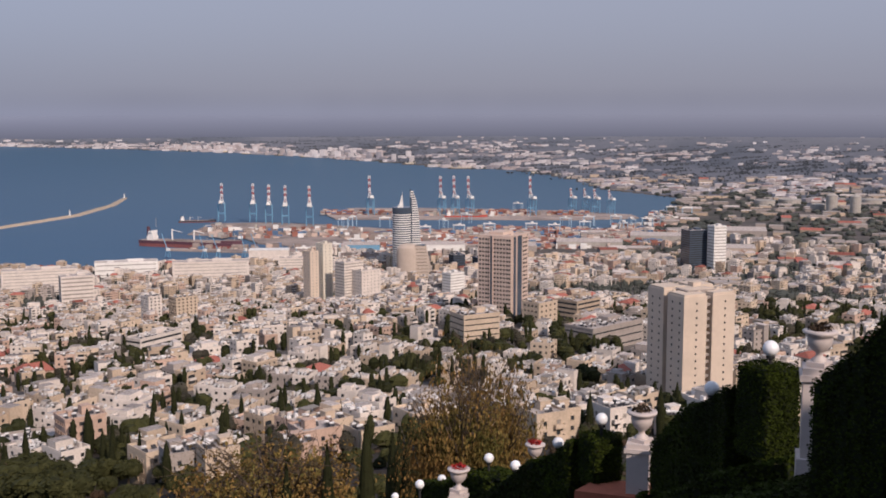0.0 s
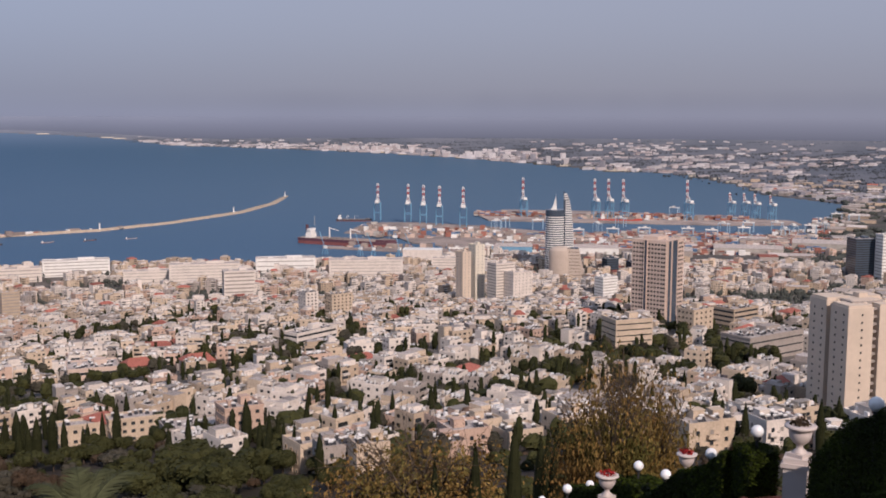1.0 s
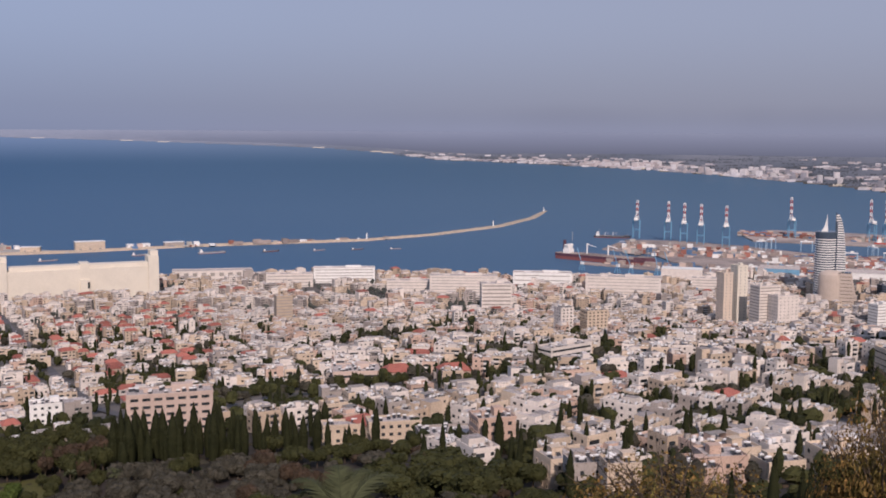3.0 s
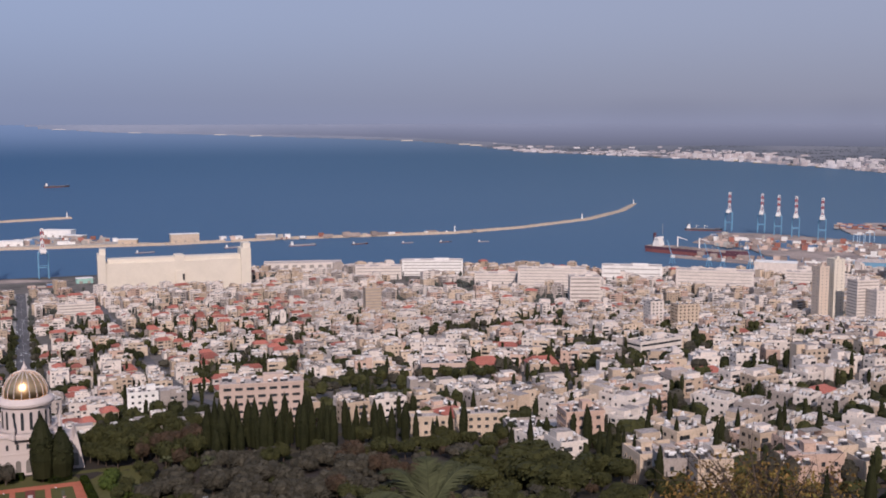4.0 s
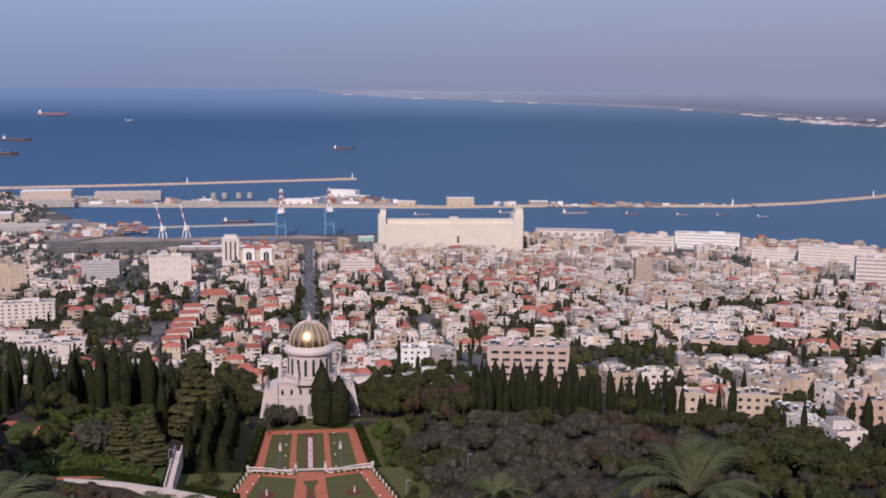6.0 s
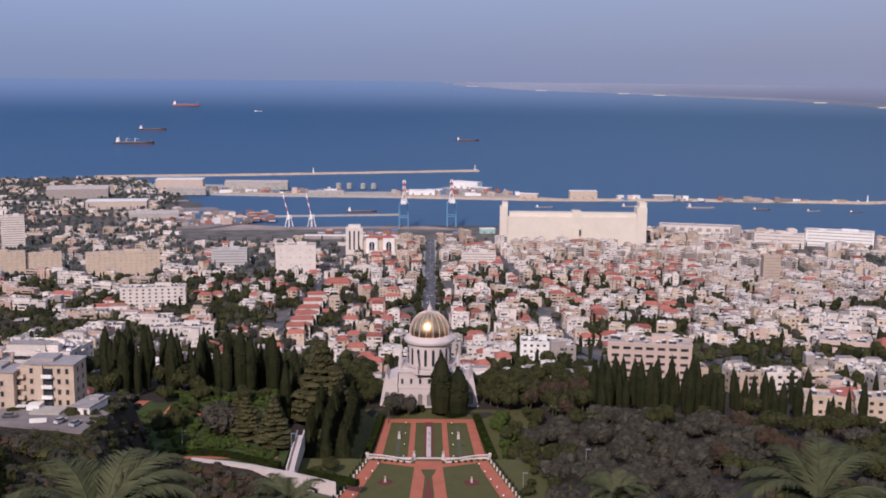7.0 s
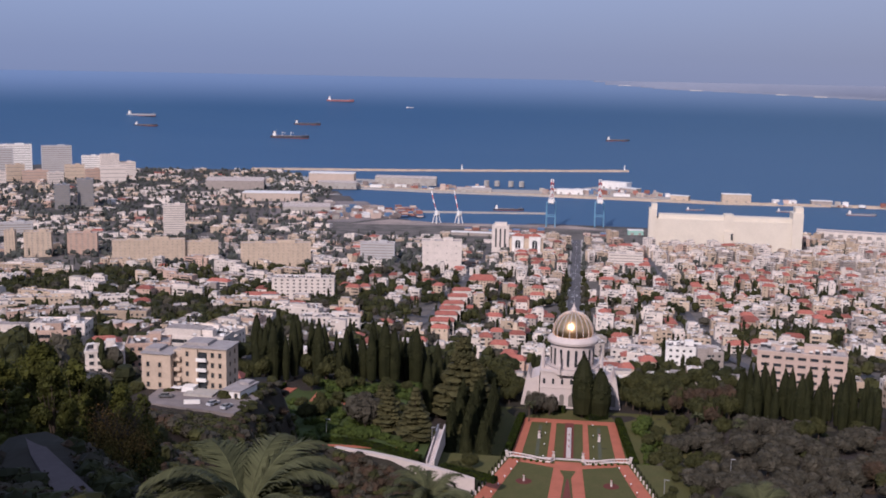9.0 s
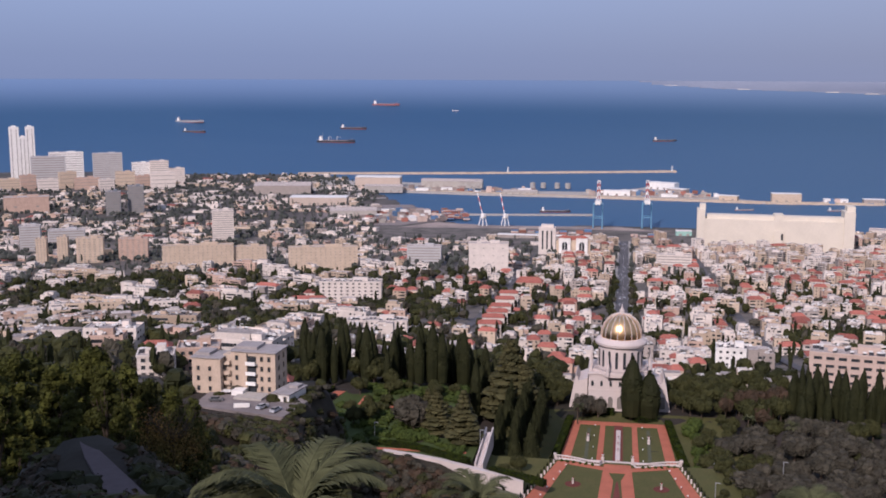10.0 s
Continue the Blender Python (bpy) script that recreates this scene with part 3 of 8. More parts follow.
def plain_house(m, x, y, z, w, d, floors, turn, wall, red, detail):
    h = floors * 3.1 + 0.6
    z0 = z - 5
    m.box(x, y, z0, w, d, h + 5, turn, wall, 5)
    if red:
        m.gable(x, y, z + h - 0.1, w + 1, d + 1, 2.6, turn, 6)
    else:
        t = 0.3
        for ox, oy, bw, bd in ((0, -d / 2 + t / 2, w, t), (-w / 2 + t / 2, 0, t, d - 2 * t), (w / 2 - t / 2, 0, t, d - 2 * t), (0, d / 2 - t / 2, w, t)):
            m.box(x, y, z + h, bw, bd, 0.8, turn, wall, ox=ox, oy=oy)
        if rng.random() < 0.8:
            m.box(x, y, z + h, rng.uniform(2.5, 5), rng.uniform(2.5, 4.5), rng.uniform(2, 3), turn, rng.choice((wall, 1)), 5, ox=rng.uniform(-0.25, 0.25) * w, oy=rng.uniform(-0.2, 0.25) * d)
        if rng.random() < 0.35:
            m.box(x, y, z + h, w * rng.uniform(0.4, 0.7), d * rng.uniform(0.4, 0.7), 3.0, turn, rng.choice((wall, 1)), 5, ox=rng.uniform(-0.15, 0.15) * w, oy=rng.uniform(-0.1, 0.15) * d)
        for _ in range(rng.randint(5, 11) if detail else rng.randint(2, 5)):
            ox, oy = rng.uniform(-0.42, 0.42) * w, rng.uniform(-0.4, 0.42) * d
            m.box(x, y, z + h, 1.3, 0.7, rng.uniform(1.3, 2.0), turn, 8, ox=ox, oy=oy)
            if detail:
                m.box(x, y, z + h, 1.8, 0.5, 0.8, turn, 9, ox=ox, oy=oy - 0.9)
        if x * x + y * y < 900 ** 2:
            for _ in range(rng.randint(4, 9)):
                m.box(x, y, z + h, rng.uniform(0.5, 2.4), rng.uniform(0.5, 1.8), rng.uniform(0.5, 2.0), turn, rng.choice((8, 8, 1, 4, 10)), ox=rng.uniform(-0.44, 0.44) * w, oy=rng.uniform(-0.42, 0.42) * d)
            if rng.random() < 0.5:
                ox, oy = rng.uniform(-0.2, 0.2) * w, rng.uniform(-0.2, 0.2) * d
                m.box(x, y, z + h + 2.3, w * 0.4, d * 0.35, 0.12, turn, 10, ox=ox, oy=oy, bottom=True)
                for a in (-1, 1):
                    m.box(x, y, z + h, 0.15, d * 0.35, 2.3, turn, wall, ox=ox + a * w * 0.19, oy=oy)
    if rng.random() < 0.45:
        # a lower or higher wing at one side
        hw = h + rng.choice((-3.1, -3.1, 3.1))
        sx = rng.choice((-1, 1))
        m.box(x, y, z0, w * 0.45, d * 0.7, hw + 5, turn, wall, 5, ox=sx * w * 0.5, oy=rng.choice((-0.3, 0.3)) * d)
    if rng.random() < 0.75:
        # a stack of balconies before dark boxes that stand in for shaded recesses
        side = rng.choice((-1, 1))
        for fl in range(1, floors):
            m.box(x, y, z + fl * 3.1 + 1.1, w * 0.33, 0.14, 1.5, turn, 7, ox=side * w * 0.25, oy=-d / 2 - 0.05, bottom=True)
            m.box(x, y, z + fl * 3.1, w * 0.35, 1.4, 1.1, turn, rng.choice((wall, 1, wall)), ox=side * w * 0.25, oy=-d / 2 - 0.7, bottom=True)
    if detail:
        windows_on(m, x, y, z, w, d, h, turn, 7, floors)


KEEP_OUT = []     # x, y, radius of ground kept clear for landmarks


def town_free(x, y, pad=0.0):
    return all((x - a) ** 2 + (y - b) ** 2 > (c + pad) ** 2 for a, b, c in KEEP_OUT)

# ---- landmark buildings ----


def spot(bearing, r):
    x, y = polar(bearing, r)
    return x, y, ground(x, y)


def window_data(wide, tall, pane, rim, edge=0.12, out=0.14):
    """A window in one piece: a rim standing proud of the wall, with the pane set back in it."""
    m = Mesh()
    a, b, c, d = -wide / 2 - edge, wide / 2 + edge, -edge, tall + edge
    e, f, g, h = -wide / 2, wide / 2, 0.0, tall
    m.v = [(a, 0.05, c), (b, 0.05, c), (b, 0.05, d), (a, 0.05, d), (a, -out, c), (b, -out, c), (b, -out, d), (a, -out, d),
           (e, -out, g), (f, -out, g), (f, -out, h), (e, -out, h), (e, -0.03, g), (f, -0.03, g), (f, -0.03, h), (e, -0.03, h)]
    for i in range(4):
        j = (i + 1) % 4
        m.f += [(i, j, 4 + j, 4 + i), (4 + i, 4 + j, 8 + j, 8 + i), (8 + i, 8 + j, 12 + j, 12 + i)]
        m.m += [1, 1, 1]
    m.f.append((12, 13, 14, 15))
    m.m.append(0)
    return m.data("window", [pane, rim])


def small_pieces():
    b = Mesh()
    b.rod((-0.75, 0.2, 1.5), (0.75, 0.2, 1.5), 0.36, sides=9)
    b.add([(-0.8, -1.3, 0.1), (0.8, -1.3, 0.1), (0.8, -0.1, 1.2), (-0.8, -0.1, 1.2)], [(0, 1, 2, 3)], 1)
    b.add([(-0.8, -1.3, 0.02), (0.8, -1.3, 0.02), (0.8, -0.1, 1.12), (-0.8, -0.1, 1.12)], [(3, 2, 1, 0)], 2)
    for u in (-0.6, 0.6):
        b.beam((u, 0.2, 0), (u, 0.2, 1.3), 0.06, 2)
    boiler = b.data("boiler", [TANK, PANEL, STEEL])
    bal, pane, shut = [], [], []
    for mat in WALLS:
        m = Mesh()
        m.box(0, -0.75, -0.1, 3.4, 1.5, 0.18, bottom=True)
        m.box(0, -1.42, 0.08, 3.4, 0.14, 0.95)
        m.box(-1.62, -0.72, 0.08, 0.14, 1.3, 0.95)
        m.box(1.62, -0.72, 0.08, 0.14, 1.3, 0.95)
        bal.append(m.data("balcony", [mat]))
        pane.append(window_data(1.2, 1.35, GLASS, mat))
        shut.append(window_data(1.2, 1.35, SHUTTER, mat))
    return boiler, bal, pane, shut


BOILER, BALCONY, PANE, PANE_SHUT = small_pieces()


def arch_mesh(name, w, h, mat, rim):
    """An arched opening: dark pane with a stone rim a little proud."""
    m = Mesh()
    n = 8
    for slot, k, out in ((1, 1.28, 0.0), (0, 1.0, -0.12)):
        pts = [(-w / 2 * k, 0), (w / 2 * k, 0)] + [(w / 2 * k * math.cos(math.pi * i / n), h + w / 2 * k * math.sin(math.pi * i / n)) for i in range(n + 1)]
        m.add([(x, out, z) for x, z in pts] + [(x, out - 0.1, z) for x, z in pts], [tuple(range(len(pts), 2 * len(pts)))] + [(i, (i + 1) % len(pts), len(pts) + (i + 1) % len(pts), len(pts) + i) for i in range(len(pts))], slot)
    return m.data(name, [mat, rim])


def block(name, bearing, r, w, d, h, turn, wall, label, floors, category="building", step=3.4, wide=1.6, tall=1.4, bays=None, band=False, deep=6.0, hut=True, base=None):
    """A flat-roofed block: wall, roof, stair hut, and each window on the sides towards the hill."""
    x, y, z = spot(bearing, r)
    z = z if base is None else base
    KEEP_OUT.append((x, y, 0.5 * math.hypot(w, d) + 5))
    ob = thing(name, pose(x, y, z, rz=math.degrees(turn)), label, category)
    m = Mesh()
    m.box(0, 0, -deep, w, d, h + deep)
    part("wall", m, wall, ob)
    m = Mesh()
    for ox, oy, bw, bd in ((0, -d / 2, w + 0.5, 0.5), (-w / 2, 0, 0.5, d - 0.5), (w / 2, 0, 0.5, d - 0.5), (0, d / 2, w + 0.5, 0.5)):
        m.box(ox, oy, h, bw, bd, 1.0)
    part("parapet", m, wall, ob)
    m = Mesh()
    m.box(0, 0, h, w - 0.5, d - 0.5, 0.12)
    part("roof", m, ROOF, ob)
    if hut:
        m = Mesh()
        m.box(w * 0.15, d * 0.1, h + 0.12, w * 0.25, d * 0.35, 3.2)
        part("stair_hut", m, wall, ob)
        m = Mesh()
        m.box(-w * 0.25, d * 0.05, h + 0.12, w * 0.1, d * 0.2, 2.0)
        part("lift_box", m, wall, ob)
    if r < 1100:
        for _ in range(int(w * d / 26)):
            part("boiler", BOILER, None, ob, at=(rng.uniform(-0.45, 0.45) * w, rng.uniform(-0.42, 0.42) * d, h + 0.12))
    # most panes past 1300 m take the paler shutter colour
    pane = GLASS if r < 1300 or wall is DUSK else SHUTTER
    fh = h / floors
    for ang, width, depth in ((0, w, d), (-math.pi / 2, d, w), (math.pi / 2, d, w)):
        nx, ny = math.sin(ang + turn), -math.cos(ang + turn)
        if nx * x + ny * y > 0:
            continue
        if band:
            unit = Mesh()
            unit.box(0, 0, 0, width * 0.94, 0.12, tall, bottom=True)
            me = unit.data("window_band", [pane])
            for fl in range(floors):
                part("window_band", me, None, ob, at=Matrix.Rotation(ang, 4, "Z") @ Matrix.Translation((0, -depth / 2 - 0.05, fl * fh + fh * 0.35)))
        else:
            n = bays or max(2, int((width - 1.5) / step))
            me = window_data(wide, tall, pane, wall)
            for fl in range(floors):
                for k in range(n):
                    part("window", me, None, ob, at=Matrix.Rotation(ang, 4, "Z") @ Matrix.Translation(((k - (n - 1) / 2) * (width - 1.5) / n, -depth / 2 - 0.05, fl * fh + fh * 0.35)))
    return ob


def silo():
    x, y = 231, 1762
    z = 3.0
    KEEP_OUT.extend([(x + k * 40, y, 36) for k in (-3, -2, -1, 0, 1, 2, 3)])
    ob = thing("grain_silo", pose(x, y, z, rz=-2), "huge cream concrete grain silo with end towers by the quay", "silo")
    m = Mesh()
    m.box(0, 0, 0, 218, 30, 50)
    m.box(0, 0, 50, 206, 22, 6)
    part("hall", m, PALE, ob)
    m = Mesh()
    m.box(-112, 0, 0, 12, 34, 64)
    m.box(-110, 0, 64, 9, 20, 8)
    part("end_tower", m, PALE, ob)
    m = Mesh()
    m.box(110, 0, 0, 16, 36, 66)
    m.box(112, 0, 66, 12, 24, 8)
    part("end_tower", m, PALE, ob)
    m = Mesh()
    m.box(6, -2, 50, 14, 26, 9)
    part("lift_head", m, PALE, ob)
    m = Mesh()
    m.box(6, -17, 6, 14, 5, 28)
    part("bay", m, PALE, ob, "projecting bay with a dark recess")
    m = Mesh()
    m.box(11, -19.7, 20, 3, 0.4, 10, bottom=True)
    part("opening", m, GLASS, ob)


PALE = shade("silo_render", (0.66, 0.60, 0.50), 0.75, 0.05, 2.0, (20.0, 0.12))
BROWN = shade("brown_cladding", (0.58, 0.45, 0.375), 0.7, 0.06, 2.0, (12.0, 0.15))
PALEGREY = shade("pale_grey_cladding", (0.46, 0.45, 0.45), 0.7, 0.08, 2.0, (12.0, 0.15))
PINKISH = shade("pinkish_render", (0.52, 0.40, 0.335), 0.8, 0.07, 2.0, (12.0, 0.18))
BEIGE = shade("beige_cladding", (0.62, 0.51, 0.41), 0.75, 0.05, 2.0, (14.0, 0.18))
GREYGLASS = shade("grey_glass", (0.17, 0.19, 0.215), 0.35, 0.15, 2.0, spec=0.5)
DUSK = shade("blue_grey_glass", (0.06, 0.08, 0.11), 0.12, 0.2, 2.0, spec=0.7)
silo()


def slot_tower():
    """The pale residential tower on the slope: four shafts with recessed slots between, small square windows."""
    x, y = 405, 229
    z = 141.0
    KEEP_OUT.extend([(x, y, 30), (378, 214, 24)])
    ob = thing("apartment_tower", pose(x, y, z, rz=-24), "tall beige apartment tower with recessed balcony slots", "tower")
    h = 61.0
    unit = Mesh()
    unit.box(0, 0, 0, 0.75, 0.14, 0.85, bottom=True)
    pane = unit.data("window", [GLASS])
    for sx, sy in ((-1, -1), (1, -1), (1, 1), (-1, 1)):
        m = Mesh()
        hh = h - 2.5 + (0.0 if sy < 0 else 1.0)
        m.box(sx * 7.1, sy * 7.1, -30, 11.4, 11.4, hh + 30)
        m.box(sx * 7.1, sy * 7.1, hh, 10.6, 10.6, 1.0, top=0)
        shaft = part("shaft", m, BEIGE, ob)
        for fl in range(19):
            for ang, out in ((0, -sy), (-math.pi / 2, -sx)):
                if out < 0.5:
                    continue
                for u in ((-2.9, 2.2) if ang else (0.6,)):
                    base = Matrix.Rotation(ang, 4, "Z")
                    if ang == 0:
                        at = Matrix.Translation((sx * 7.1 + u, sy * 7.1 - 5.74, fl * 3.0 + 1.2))
                    else:
                        at = Matrix.Translation((sx * 7.1 - 5.74, sy * 7.1 + u, fl * 3.0 + 1.2)) @ base
                    part("window", pane, None, shaft, at=at)
    m = Mesh()
    m.box(0, 0, -30, 15, 15, h + 29)
    part("core", m, WALLS[4], ob, "dark recessed core between the shafts")
    rail = Mesh()
    rail.box(0, 0, 0, 2.7, 1.4, 1.0, bottom=True)
    me = rail.data("balcony", [WALLS[4]])
    for fl in range(20):
        part("balcony", me, None, ob, at=(0, -10.6, fl * 3.0))
    m = Mesh()
    m.box(0, 0, h - 4, 13, 13, 3.2)
    m.box(3, 2, h - 1, 4, 4, 2.0)
    for k in range(16):
        m.box(rng.uniform(-11, 11), rng.uniform(-11, 11), h - 2.6, 1.2, 0.8, rng.uniform(1.2, 2.2))
    part("roof_house", m, BEIGE, ob)


slot_tower()


def brown_tower():
    x, y = 635, 519
    z = 121.0
    KEEP_OUT.append((x, y, 32))
    h = 60.0
    ob = thing("office_tower", pose(x, y, z, rz=11.6), "brown clad high-rise with dark vertical glass strips", "tower")
    m = Mesh()
    m.box(0, 0, -10, 28, 28, h + 10)
    part("wall", m, BROWN, ob)
    turn = Matrix.Rotation(-math.pi / 2, 4, "Z")
    for at, strips in ((Matrix(), ((-9.4, 4.6), (-1.4, 8.0))), (turn, ((-2.6, 2.0),))):
        for u, wide in strips:
            m = Mesh()
            m.box(u, -14.1, -8, wide, 0.6, h + 9, bottom=True)
            strip = part("glass_strip", m, DUSK, ob, at=at)
            m = Mesh()
            for e in (-1, 1):
                m.box(u + e * (wide / 2 + 0.25), -14.3, -8, 0.5, 1.0, h + 9.6, bottom=True)
            part("fin", m, BROWN, strip)
    unit = Mesh()
    unit.box(0, 0, 0, 1.5, 0.2, 1.4, bottom=True)
    pane = unit.data("window", [GLASS])
    for fl in range(19):
        for u in (-12.2, -9.6, -7.0, -4.9, 0.2, 2.8, 5.4, 8.0, 10.6, 12.6):
            part("window", pane, None, ob, at=turn @ Matrix.Translation((u, -14.05, fl * 3.15 + 1.0)))
        for u in (6.0, 8.6, 11.2):
            part("window", pane, None, ob, at=(u, -14.05, fl * 3.15 + 1.0))
    m = Mesh()
    m.box(0, 0, h, 26.5, 26.5, 1.4)
    m.box(0, 2, h + 1.4, 16, 12, 2.2)
    for k in range(9):
        m.box(rng.uniform(-11, 11), rng.uniform(-11, 11), h + 1.4, rng.uniform(1, 3), rng.uniform(1, 3), rng.uniform(0.8, 2.2))
    part("roof", m, BROWN, ob)


brown_tower()


def sail_tower():
    x, y = 1310, 1292
    KEEP_OUT.append((x, y, 40))
    ob = thing("rocket_tower", pose(x, y, 3, rz=-45), "round white banded office tower with a curved sail and spike", "tower")
    m = Mesh()
    m.rings([(15.5, 0), (15.5, 108)], sides=28)
    part("shaft", m, DUSK, ob)
    ring = Mesh()
    ring.rings([(16.2, 0), (16.2, 1.7)], sides=28)
    ring.rings([(15.4, 0.0), (16.2, 0.0)], sides=28, close=False)
    me = ring.data("floor_band", [WHITE])
    for k in range(26):
        part("floor_band", me, None, ob, at=(0, 0, 2 + k * 3.8))
    m = Mesh()
    m.rings([(16.4, 100), (16.4, 109), (15.8, 110)], sides=28)
    part("crown", m, DUSK, ob, "dark glazed crown")
    m = Mesh()
    m.add([(-9, -1.2, 108), (3, -1.2, 108), (1.5, -0.6, 124), (0.5, -0.3, 131), (-9, 1.2, 108), (3, 1.2, 108), (1.5, 0.6, 124), (0.5, 0.3, 131), (-4, -1, 115), (-4, 1, 115)],
          [(0, 1, 2, 3, 8), (9, 7, 6, 5, 4), (1, 5, 6, 2), (2, 6, 7, 3), (3, 7, 9, 8), (8, 9, 4, 0)])
    m.rod((0.8, 0, 128), (0.8, 0, 137), 0.5, 0.15)
    part("spike", m, WHITE, ob)
    # the sail: a tall thin slab whose outer edge curves in to a point
    def edge(z):
        return 14.5 + 17.5 * math.sqrt(max(0.0, 1 - (z / 140) ** 2.4))
    m = Mesh()
    n = 16
    for i in range(n + 1):
        z = 140 * i / n
        m.v += [(13.6, -5.5, z), (edge(z), -4.5, z), (edge(z), 4.5, z), (13.6, 5.5, z)]
    for i in range(n):
        for k in range(4):
            m.f.append((i * 4 + k, i * 4 + (k + 1) % 4, i * 4 + 4 + (k + 1) % 4, i * 4 + 4 + k))
            m.m.append(0)
    part("sail", m, DUSK, ob, "dark glazed sail with a curved edge")
    bar = Mesh()
    bar.box(0.5, 0, 0, 1, 11.6, 1.9, bottom=True)
    me = bar.data("sail_band", [WHITE])
    for k in range(36):
        z = 2 + k * 3.8
        part("sail_band", me, None, ob, at=Matrix.Translation((17.0 if z < 125 else 14.2, 0, z)) @ Matrix.Diagonal((max(0.6, edge(z) - (16.6 if z < 125 else 14)), 1, 1, 1)))


sail_tower()


def twin_hotel():
    """Two tall white shafts by the sea with a lower one between."""
    x, y = polar(-30.55, 3000)
    KEEP_OUT.append((x, y, 45))
    ob = thing("hotel_tower", pose(x, y, 3, rz=30), "white twin-shaft hotel tower by the sea", "tower")
    for u, w, h in ((-18.5, 24, 137), (1.0, 17, 112), (19.5, 22, 137)):
        m = Mesh()
        m.box(u, 0, -4, w, 24, h + 4)
        m.box(u, 0, h, w * 0.5, 12, 3)
        shaft = part("shaft", m, WHITE, ob)
        slit = Mesh()
        slit.box(0, 0, 0, 1.6, 0.3, h * 0.9, bottom=True)
        me = slit.data("window_strip", [SHUTTER])
        for k in (-0.25, 0.25):
            part("window_strip", me, None, shaft, at=(u + k * w, -12.1, h * 0.06))


twin_hotel()


def arcade():
    """The cream hotel beside the avenue: a slim tower and a hall with two tall arched windows under red caps."""
    x, y, z = spot(-3.1, 1610)
    KEEP_OUT.extend([(x - 25, y, 30), (x + 15, y, 36)])
    ob = thing("arcade_hotel", pose(x, y, z, rz=2), "cream hotel with a slim tower and two tall arched windows", "building")
    m = Mesh()
    m.box(-25.5, 0, -6, 25, 20, 46)
    m.box(-25.5, 0, 40, 18, 14, 4)
    tower = part("tower", m, WALLS[1], ob)
    strip = Mesh()
    strip.box(0, 0, 0, 2.2, 0.3, 28, bottom=True)
    me = strip.data("window_strip", [GLASS])
    for k in (-6.5, 0, 6.5):
        part("window_strip", me, None, tower, at=(-25.5 + k, -10.1, 8))
    m = Mesh()
    m.box(13, 2, -6, 50, 18, 28)
    hall = part("hall", m, WALLS[0], ob)
    arch = arch_mesh("arched_window", 7.6, 12.5, GLASS, WHITE)
    for u in (0.5, 25.5):
        m = Mesh()
        m.box(u, -8.5, -6, 17, 5, 32)
        bay = part("bay", m, WHITE, ob)
        m = Mesh()
        m.gable(u, -8.0, 26, 19, 8, 4.0, hip=0.9)
        part("cap", m, TILE, bay, "red tiled cap")
        part("arched_window", arch, None, bay, at=(u, -11.05, 4))
        m = Mesh()
        m.box(u, -11.4, 3, 0.7, 0.3, 17, bottom=True)
        part("mullion", m, WHITE, bay)
    m = Mesh()
    m.gable(13, 3, 22, 30, 14, 5, hip=0.4)
    part("roof", m, TILE, hall)
    for k in range(2):
        m = Mesh()
        m.box(13, -15 - k * 9, -6, 46 - 6 * k, 9, 9 - 3 * k)
        part("podium", m, WALLS[1], ob)


def stepped_court():
    x, y = 1268, 1236
    KEEP_OUT.append((x, y, 36))
    ob = thing("court_building", pose(x, y, 3, rz=-45), "sand-coloured building with a rounded face and stepped wing", "building")
    m = Mesh()
    m.rings([(19.5, -2), (19.5, 44), (18.5, 50), (15, 54), (9, 56)], sides=28, squash=0.7)
    part("drum", m, SANDY, ob)
    for k in range(10):
        m = Mesh()
        m.box(19 + (10 - k) * 0.6, 0, k * 5.4, 18 + (10 - k) * 1.2, 22, 4.6)
        floor = part("storey", m, SANDY, ob)
        m = Mesh()
        m.box(19, 0, k * 5.4 + 4.6, 17 + (10 - k) * 1.0, 20, 0.8)
        part("window_band", m, GLASS, floor)


SANDY = shade("sandy_cladding", (0.50, 0.41, 0.34), 0.7, 0.05, 2.0, (10.0, 0.15))
stepped_court()
arcade()

block("office_building", 60.62, 1890, 36, 30, 68, radians(-30), DUSK, "dark blue glass office block", 18, band=True, tall=1.6)
block("office_building", 61.72, 1876, 23, 22, 77, radians(-30), WHITE, "white office tower joined to a glass block", 15, band=True, tall=1.4)
block("clinic_building", 49.24, 662, 25, 18, 21, radians(-20), WALLS[0], "pale institutional block with narrow ribbon windows", 6, band=True, tall=0.7)
block("high_rise", 40.6, 1400, 13, 16, 70, radians(-6), BEIGE, "slim cream residential high-rise tower", 18, bays=2)
block("high_rise", 41.3, 1420, 15, 16, 80, radians(-6), PALE, "pale high-rise behind a cream one", 20, bays=2)
block("white_building", 42.6, 1385, 30, 20, 56, radians(-6), WALLS[1], "white stepped office building", 15, band=True, tall=1.3)
block("white_building", 43.5, 1375, 30, 20, 45, radians(-6), WALLS[1], "white office building with a lower wing", 11, bays=5)
block("apartment_block", 32.4, 1030, 13, 16, 28, radians(-6), WALLS[1], "white apartment block with side wings", 9, bays=3)
block("apartment_block", 34.0, 1030, 22, 15, 25, radians(-6), WALLS[0], "cream apartment block with balconies", 8, bays=5)
block("office_building", 28.8, 1524, 42, 26, 42, radians(-22), WALLS[1], "white office box with ribbon windows", 8, band=True, tall=2.0)
block("school_building", 32.5, 774, 40, 14, 12, radians(12), WALLS[1], "low white school building with ribbon windows", 3, band=True, tall=1.4)
